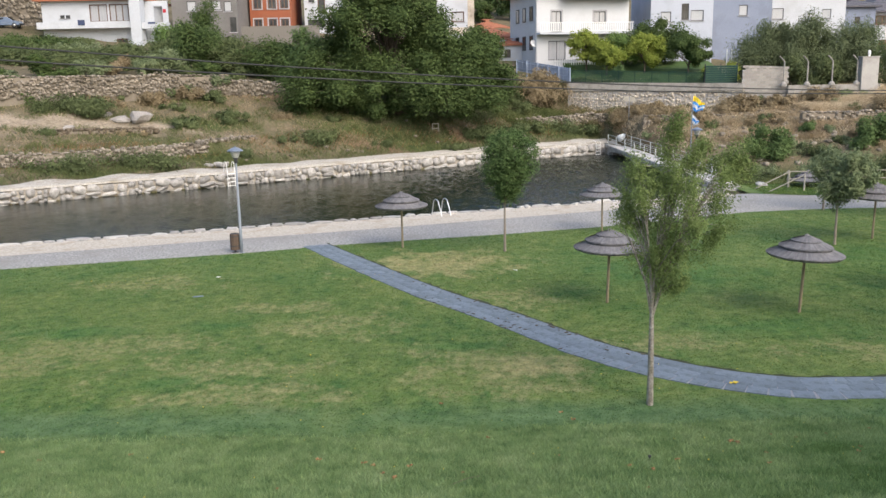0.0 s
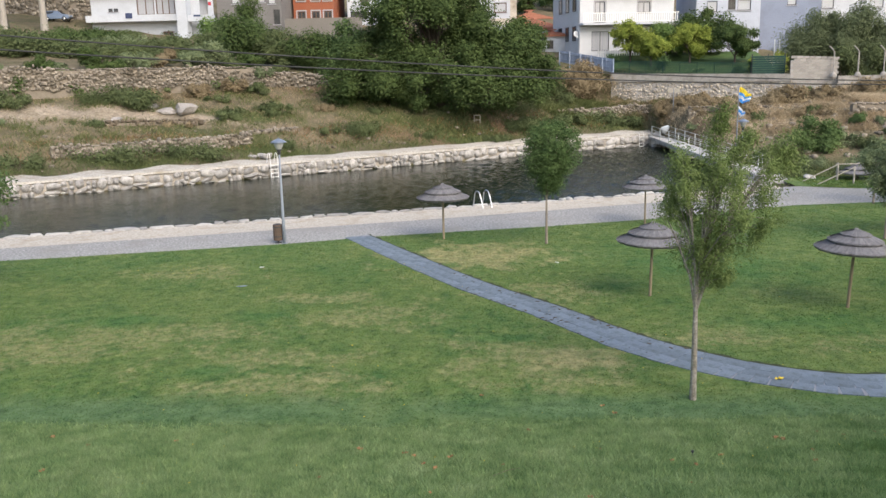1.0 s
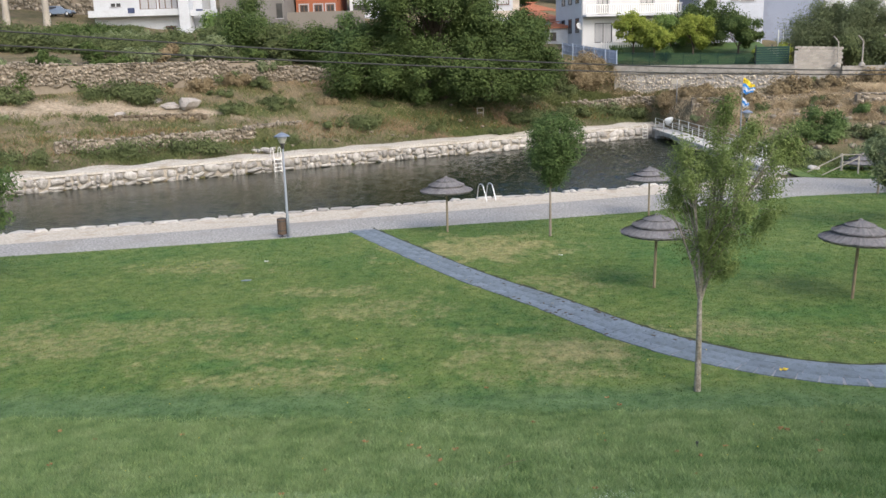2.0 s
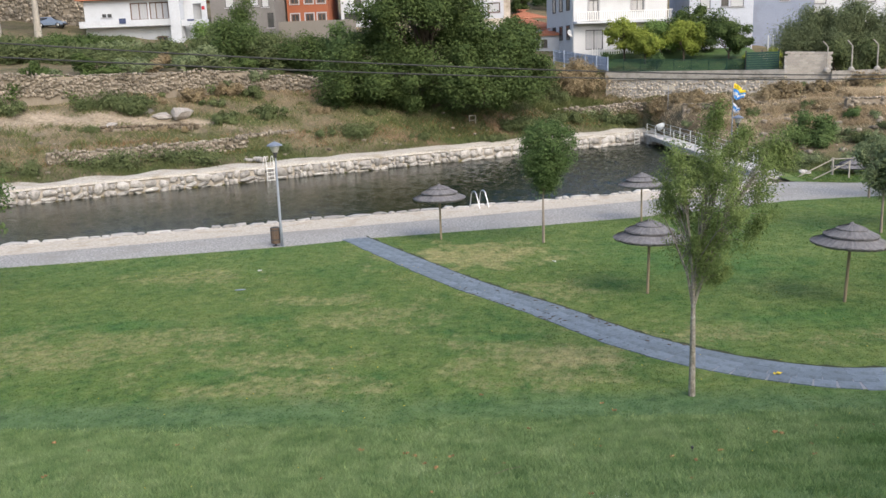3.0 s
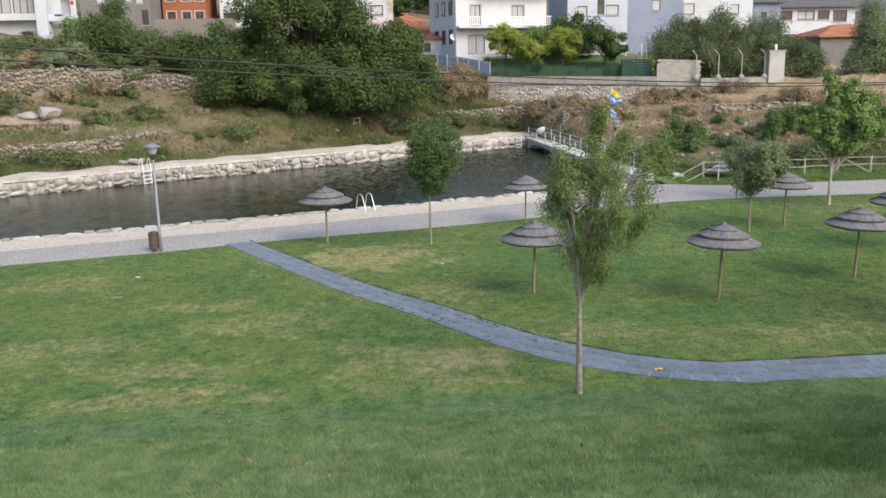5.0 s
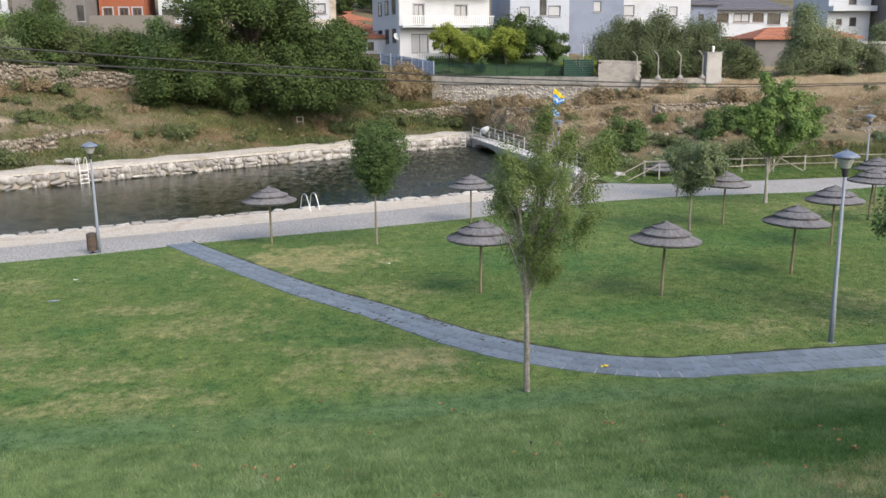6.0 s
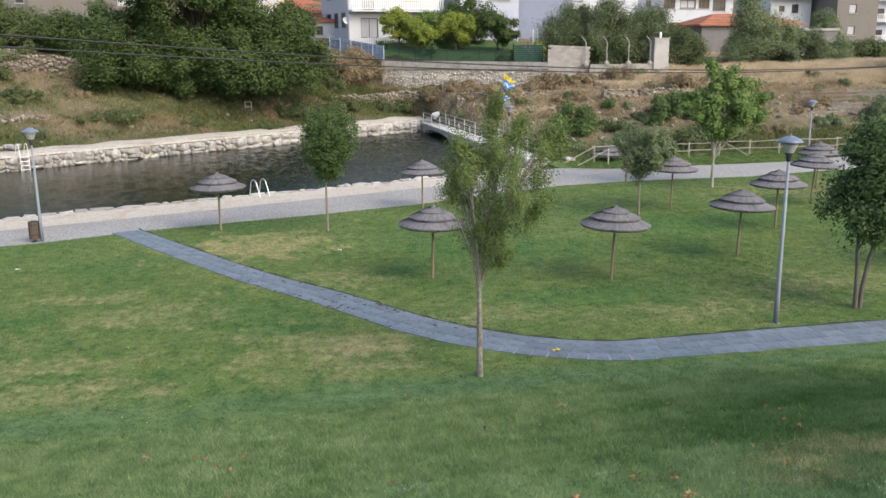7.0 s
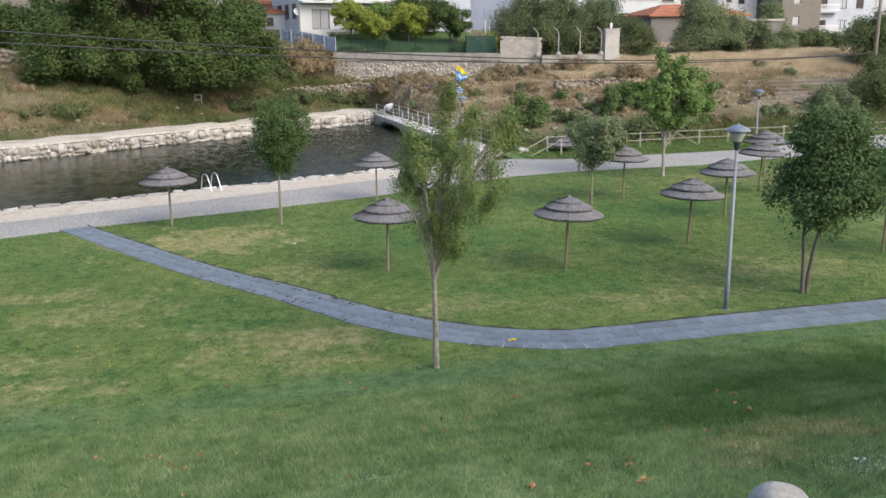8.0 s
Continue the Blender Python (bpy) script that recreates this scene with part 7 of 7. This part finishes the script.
thing("twig", Matrix(), "thin dry straw-coloured twig lying in the bank grass", "twig", mesh=tubes("twig", M["pole"], [([(0.08, 11.68, gz(0.08, 11.68) + 0.07), (0.28, 11.9, gz(0.28, 11.9) + 0.085), (0.48, 12.08, gz(0.48, 12.08) + 0.07)], 0.005)], 5))
sp_ = thing("sprinkler", on_ground(3.3, 13.25), "small black pop-up sprinkler standing in the bank grass", "sprinkler")
part("riser", lathe("riser", M["dark"], [(0.0, -0.05), (0.014, -0.05), (0.014, 0.09), (0, 0.09)], 10), sp_)
part("nozzle", lathe("nozzle", M["dark"], [(0.0, 0.09), (0.024, 0.09), (0.026, 0.11), (0.015, 0.125), (0, 0.125)], 10), sp_)
YL = npmesh("yellow_leaf", [(0, 0, 0.006), *[(1.6 * a, 1.6 * b, 1.2 * c) for a, b, c in lobes]], [(0, 1 + k, 1 + (k + 1) % 12) for k in range(12)], M["yellowleaf"])
thing("fallen_leaf", pose(6.48, 18.7, 0.055), "large yellow fallen leaf on the slate path", "leaf", mesh=YL)
for x, y, s in ((-8.0, 30.2, 0.6), (2.6, 30.4, 0.5), (6.3, 7.3, 0.3)):
    thing("paper_scrap", pose(x, y, gz(x, y) + (0.06 if y > 20 else 0.10), 0, 0, x * 50), "crumpled white paper scrap on the lawn", "litter", mesh=rubble("paper_scrap", [(np.zeros(3), np.array([0.16, 0.12, 0.06]) * s, 0.3), (np.array([0.08, 0.03, 0.01]), np.array([0.1, 0.09, 0.05]) * s, 1.0)], M["petal"]))
thing("wrapper", pose(-7.96, 27.48, 0.06, 0, 0, 12), "flat pale blue wrapper lying on the lawn", "litter", mesh=rubble("wrapper", [(np.zeros(3), np.array([0.34, 0.08, 0.03]), 0.0)], M["bluefence"]))
n = 420
fx, fy_ = np.r_[rng.normal(1.4, 0.15, 90), rng.normal(6.3, 0.28, n - 90)], np.r_[rng.normal(9.8, 0.16, 90), rng.normal(7.0, 0.18, n - 90)]
c = np.stack([fx, fy_, ground_z(fx, fy_) + rng.uniform(0.08, 0.16, n)], 1)
V, F = leaf_data(c, 0.012, 2.0, 1.0)
thing("clover_flowers", Matrix(), "small white clover flowers in the bank grass", "flowers", kind="stuff", mesh=npmesh("clover_flowers", V, F, M["petal"]))
c = np.stack([np.r_[rng.uniform(-9, 10, 130), rng.normal(-2.67, 0.5, 50), rng.normal(-10.58, 1.2, 50)], np.r_[rng.uniform(11, 30, 130), rng.normal(29.51, 0.6, 50), rng.normal(29.85, 0.5, 50)]], 1)
c = np.c_[c, ground_z(c[:, 0], c[:, 1]) + 0.08]
V, F = leaf_data(c, 0.034, 2.0, 1.0)
thing("dandelions", Matrix(), "tiny yellow dandelion heads in the lawn", "flowers", kind="stuff", mesh=npmesh("dandelions", V, F, M["yellowleaf"]))

# ---- river walls, stone by stone ----
STONES = []
for i, (v, f) in enumerate(ROCKS):
    STONES.append(npmesh("stone", v, f, M["boulder"], True))
rw = thing("river_wall_far", Matrix(), "rounded pale boulder wall along the far river bank", "river wall", kind="structure")
cx = spaced((-58, 16, 1.0))
part("wall_core", npmesh("wall_core", [(x, float(past(x, 0)) + 0.20, -1.6) for x in cx] + [(x, float(past(x, 0)) + 0.30, 0.10) for x in cx] + [(x, float(past(x, 0)) + 1.3, 0.10) for x in cx],
                         [(i, i + 1, len(cx) + i + 1, len(cx) + i) for i in range(len(cx) - 1)] + [(len(cx) + i, len(cx) + i + 1, 2 * len(cx) + i + 1, 2 * len(cx) + i) for i in range(len(cx) - 1)], M["wallgap"]), rw)
part("coping", npmesh("coping", [(x, float(past(x, 0)) + 0.26 + 0.05 * math.sin(x * 2.3) * math.sin(x * 0.9), 0.16) for x in cx] + [(x, float(past(x, 0)) + 0.34, 0.30) for x in cx] + [(x, float(past(x, 0)) + 0.75, 0.315) for x in cx],
                      [(i, i + 1, len(cx) + i + 1, len(cx) + i) for i in range(len(cx) - 1)] + [(len(cx) + i, len(cx) + i + 1, 2 * len(cx) + i + 1, 2 * len(cx) + i) for i in range(len(cx) - 1)], M["farpath"]), rw, "pale trodden edge")
count = 0
spots = []
x = -58.0
while x < 15.2:
    w = random.choice((0.26, 0.34, 0.42, 0.5, 0.62, 0.78, 0.98) if x < 1 else (0.42, 0.62, 0.78, 0.9, 1.05))
    ang = math.atan2(float(past(x + 0.5, 0) - past(x - 0.5, 0)), 1.0)
    x += w * 0.5 * math.cos(ang)
    if w > 0.6:
        stack = random.choice(((0.22, 0.72), (0.34, 0.60), (0.16, 0.30, 0.48)) if x < 1 else ((0.30, 0.66), (0.42, 0.54), (0.50, 0.46)))
    elif w > 0.4:
        stack = random.choice(((0.44, 0.50), (0.50, 0.44), (0.30, 0.28, 0.38)))
    else:
        stack = random.choice(((0.26, 0.30, 0.38), (0.30, 0.34, 0.30), (0.40, 0.26, 0.28)))
    z = -0.78
    for h_ in stack:
        yy = float(past(x, 0)) + 0.28 + 0.08 * (z + 0.78) + random.uniform(-0.05, 0.05)
        zz = z + h_ / 2 + random.uniform(-0.07, 0.07)
        s = (w * random.uniform(0.85, 1.10), random.uniform(0.4, 0.6), h_ * random.uniform(0.82, 1.12))
        if x > -30 and count < 300:
            count += 1
            part("stone", random.choice(STONES), rw, m=Matrix.LocRotScale((x + random.uniform(-0.1, 0.1), yy, zz), Euler((random.uniform(-0.2, 0.2), random.uniform(-0.4, 0.4), ang + random.uniform(-0.2, 0.2))), s))
        else:
            spots.append((np.array([x, yy, zz]), np.array(s), ang))
        z += h_
    x += w * 0.5 * math.cos(ang)
if spots:
    tagged(part("stones", rubble("stones", spots, M["boulder"]), rw), kind="stuff")
nw = thing("river_wall_near", Matrix(), "row of pale flat boulders edging the near river bank", "river wall", kind="structure")
cx = spaced((-60, 16, 1.0))
part("wall_core", npmesh("wall_core", [(x, float(near_edge(x)) - 0.25, -0.02) for x in cx] + [(x, float(near_edge(x)) + 0.12, -0.02) for x in cx] + [(x, float(near_edge(x)) + 0.14, -1.7) for x in cx],
                         [(i, i + 1, len(cx) + i + 1, len(cx) + i) for i in range(len(cx) - 1)] + [(len(cx) + i, len(cx) + i + 1, 2 * len(cx) + i + 1, 2 * len(cx) + i) for i in range(len(cx) - 1)], M["mortar"]), nw)
x = -40.0
while x < 15.5:
    w = random.choice((0.35, 0.5, 0.6, 0.8, 1.1))
    ang = math.atan(0.333)
    x += w * 0.5
    part("stone", random.choice(STONES), nw, m=Matrix.LocRotScale((x, float(near_edge(x)) + random.uniform(-0.08, 0.1), random.uniform(-0.05, 0.02)), Euler((random.uniform(-0.1, 0.1), 0, ang + random.uniform(-0.2, 0.2))), (w * 1.05, random.uniform(0.4, 0.6), random.uniform(0.22, 0.32))))
    x += w * 0.5
for i in range(9):
    w = random.uniform(0.3, 0.6)
    thing("river_boulder", pose(-16.3 + random.uniform(-0.9, 0.8), 63.9 + random.uniform(-0.4, 0.4), 0.55 + 0.15 * w, 0, 0, random.uniform(0, 360)), "pale stone in a heap by the river path", "boulder", "stones heaped by the ladder", mesh=random.choice(STONES)).scale = (w, w * 0.8, w * 0.7)
# pale loose stones below the footbridge
for i in range(14):
    y = random.uniform(48.0, 53.5)
    w = random.uniform(0.4, 0.9)
    thing("river_boulder", pose(15.5 + random.uniform(-0.3, 0.5), y, -0.66 + 0.1 * w, 0, 0, random.uniform(0, 360)), "pale river boulder beside the weir", "boulder", "boulders along the weir", mesh=random.choice(STONES)).scale = (w, w * 0.8, w * 0.9)

# ---- slabs of the slate path ----
sp = thing("slate_path", Matrix(), "winding path of blue-grey slate slabs", "path", kind="structure")
T = np.gradient(WAY, axis=0)
T /= np.linalg.norm(T, axis=1)[:, None]
N = np.stack([-T[:, 1], T[:, 0]], 1)
k = len(WAY)
half = np.interp(np.arange(k) * 0.25, [0, 12, 19, 24, 31, 60], [0.53, 0.57, 0.65, 0.66, 0.73, 0.74])[:, None]
V = np.concatenate([np.c_[WAY - N * half, np.full(k, 0.030)], np.c_[WAY + N * half, np.full(k, 0.030)]])
part("bedding", npmesh("bedding", V, [(i, i + 1, k + i + 1, k + i) for i in range(k - 1)], M["bed"]), sp)
# Ragged soil strip, coloured near black for the shadow under the turf lip.
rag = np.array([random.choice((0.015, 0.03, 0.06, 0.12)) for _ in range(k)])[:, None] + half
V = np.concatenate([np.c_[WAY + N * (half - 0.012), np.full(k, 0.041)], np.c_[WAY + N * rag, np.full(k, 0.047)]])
part("soil_edge", npmesh("soil_edge", V, [(i, i + 1, k + i + 1, k + i) for i in range(k - 1)], M["turfedge"]), sp, "narrow ragged soil edge with the turf's shadow in its colour")
SLABS = [box_mesh("slab", M["slate"], -0.5, -0.5, -0.02, 0.5, 0.5, 0.02, bevel=0.004) for j in range(3)]
made = 0
total = (k - 2) * 0.25
for lane in range(3):
    at = 0.02 + 0.13 * lane
    while at < total and made < 300 * (lane + 1) / 3:
        long = random.choice((0.36, 0.44, 0.52, 0.60))
        i = min(int((at + long / 2) / 0.25), k - 2)
        w = float(half[i, 0]) * 2 / 3
        p = WAY[i] + T[i] * (at + long / 2 - i * 0.25) + N[i] * (lane - 1) * w
        m = Matrix.LocRotScale((p[0], p[1], 0.018 + random.uniform(-0.003, 0.003)), Euler((random.uniform(-0.006, 0.006), random.uniform(-0.006, 0.006), math.atan2(T[i][1], T[i][0]))), (long - 0.003, w - 0.004 + (random.choice((0, 0, 0.03, 0.07)) if lane != 1 else 0), 1))
        part("slab", random.choice(SLABS), sp, m=m)
        made += 1
        at += long

# dark leaf debris on the path
spots = []
for i in range(120):
    q = int(np.clip(rng.normal(k * 0.27, k * 0.06), 0, k - 1))
    p = WAY[q] + T[q] * random.uniform(-0.15, 0.15) + N[q] * random.choice((-1, 1)) * (0.62 - random.uniform(0, 0.6) ** 1.6)
    w = random.choice((0.015, 0.02, 0.03, 0.06))
    spots.append((np.array([p[0], p[1], 0.045]), np.array([w * 2.2, w, 0.014]), random.uniform(0, 3)))
thing("path_debris", Matrix(), "dark leaf debris scattered on the slate path", "debris", kind="stuff", mesh=rubble("path_debris", spots, M["bark_dark"]))
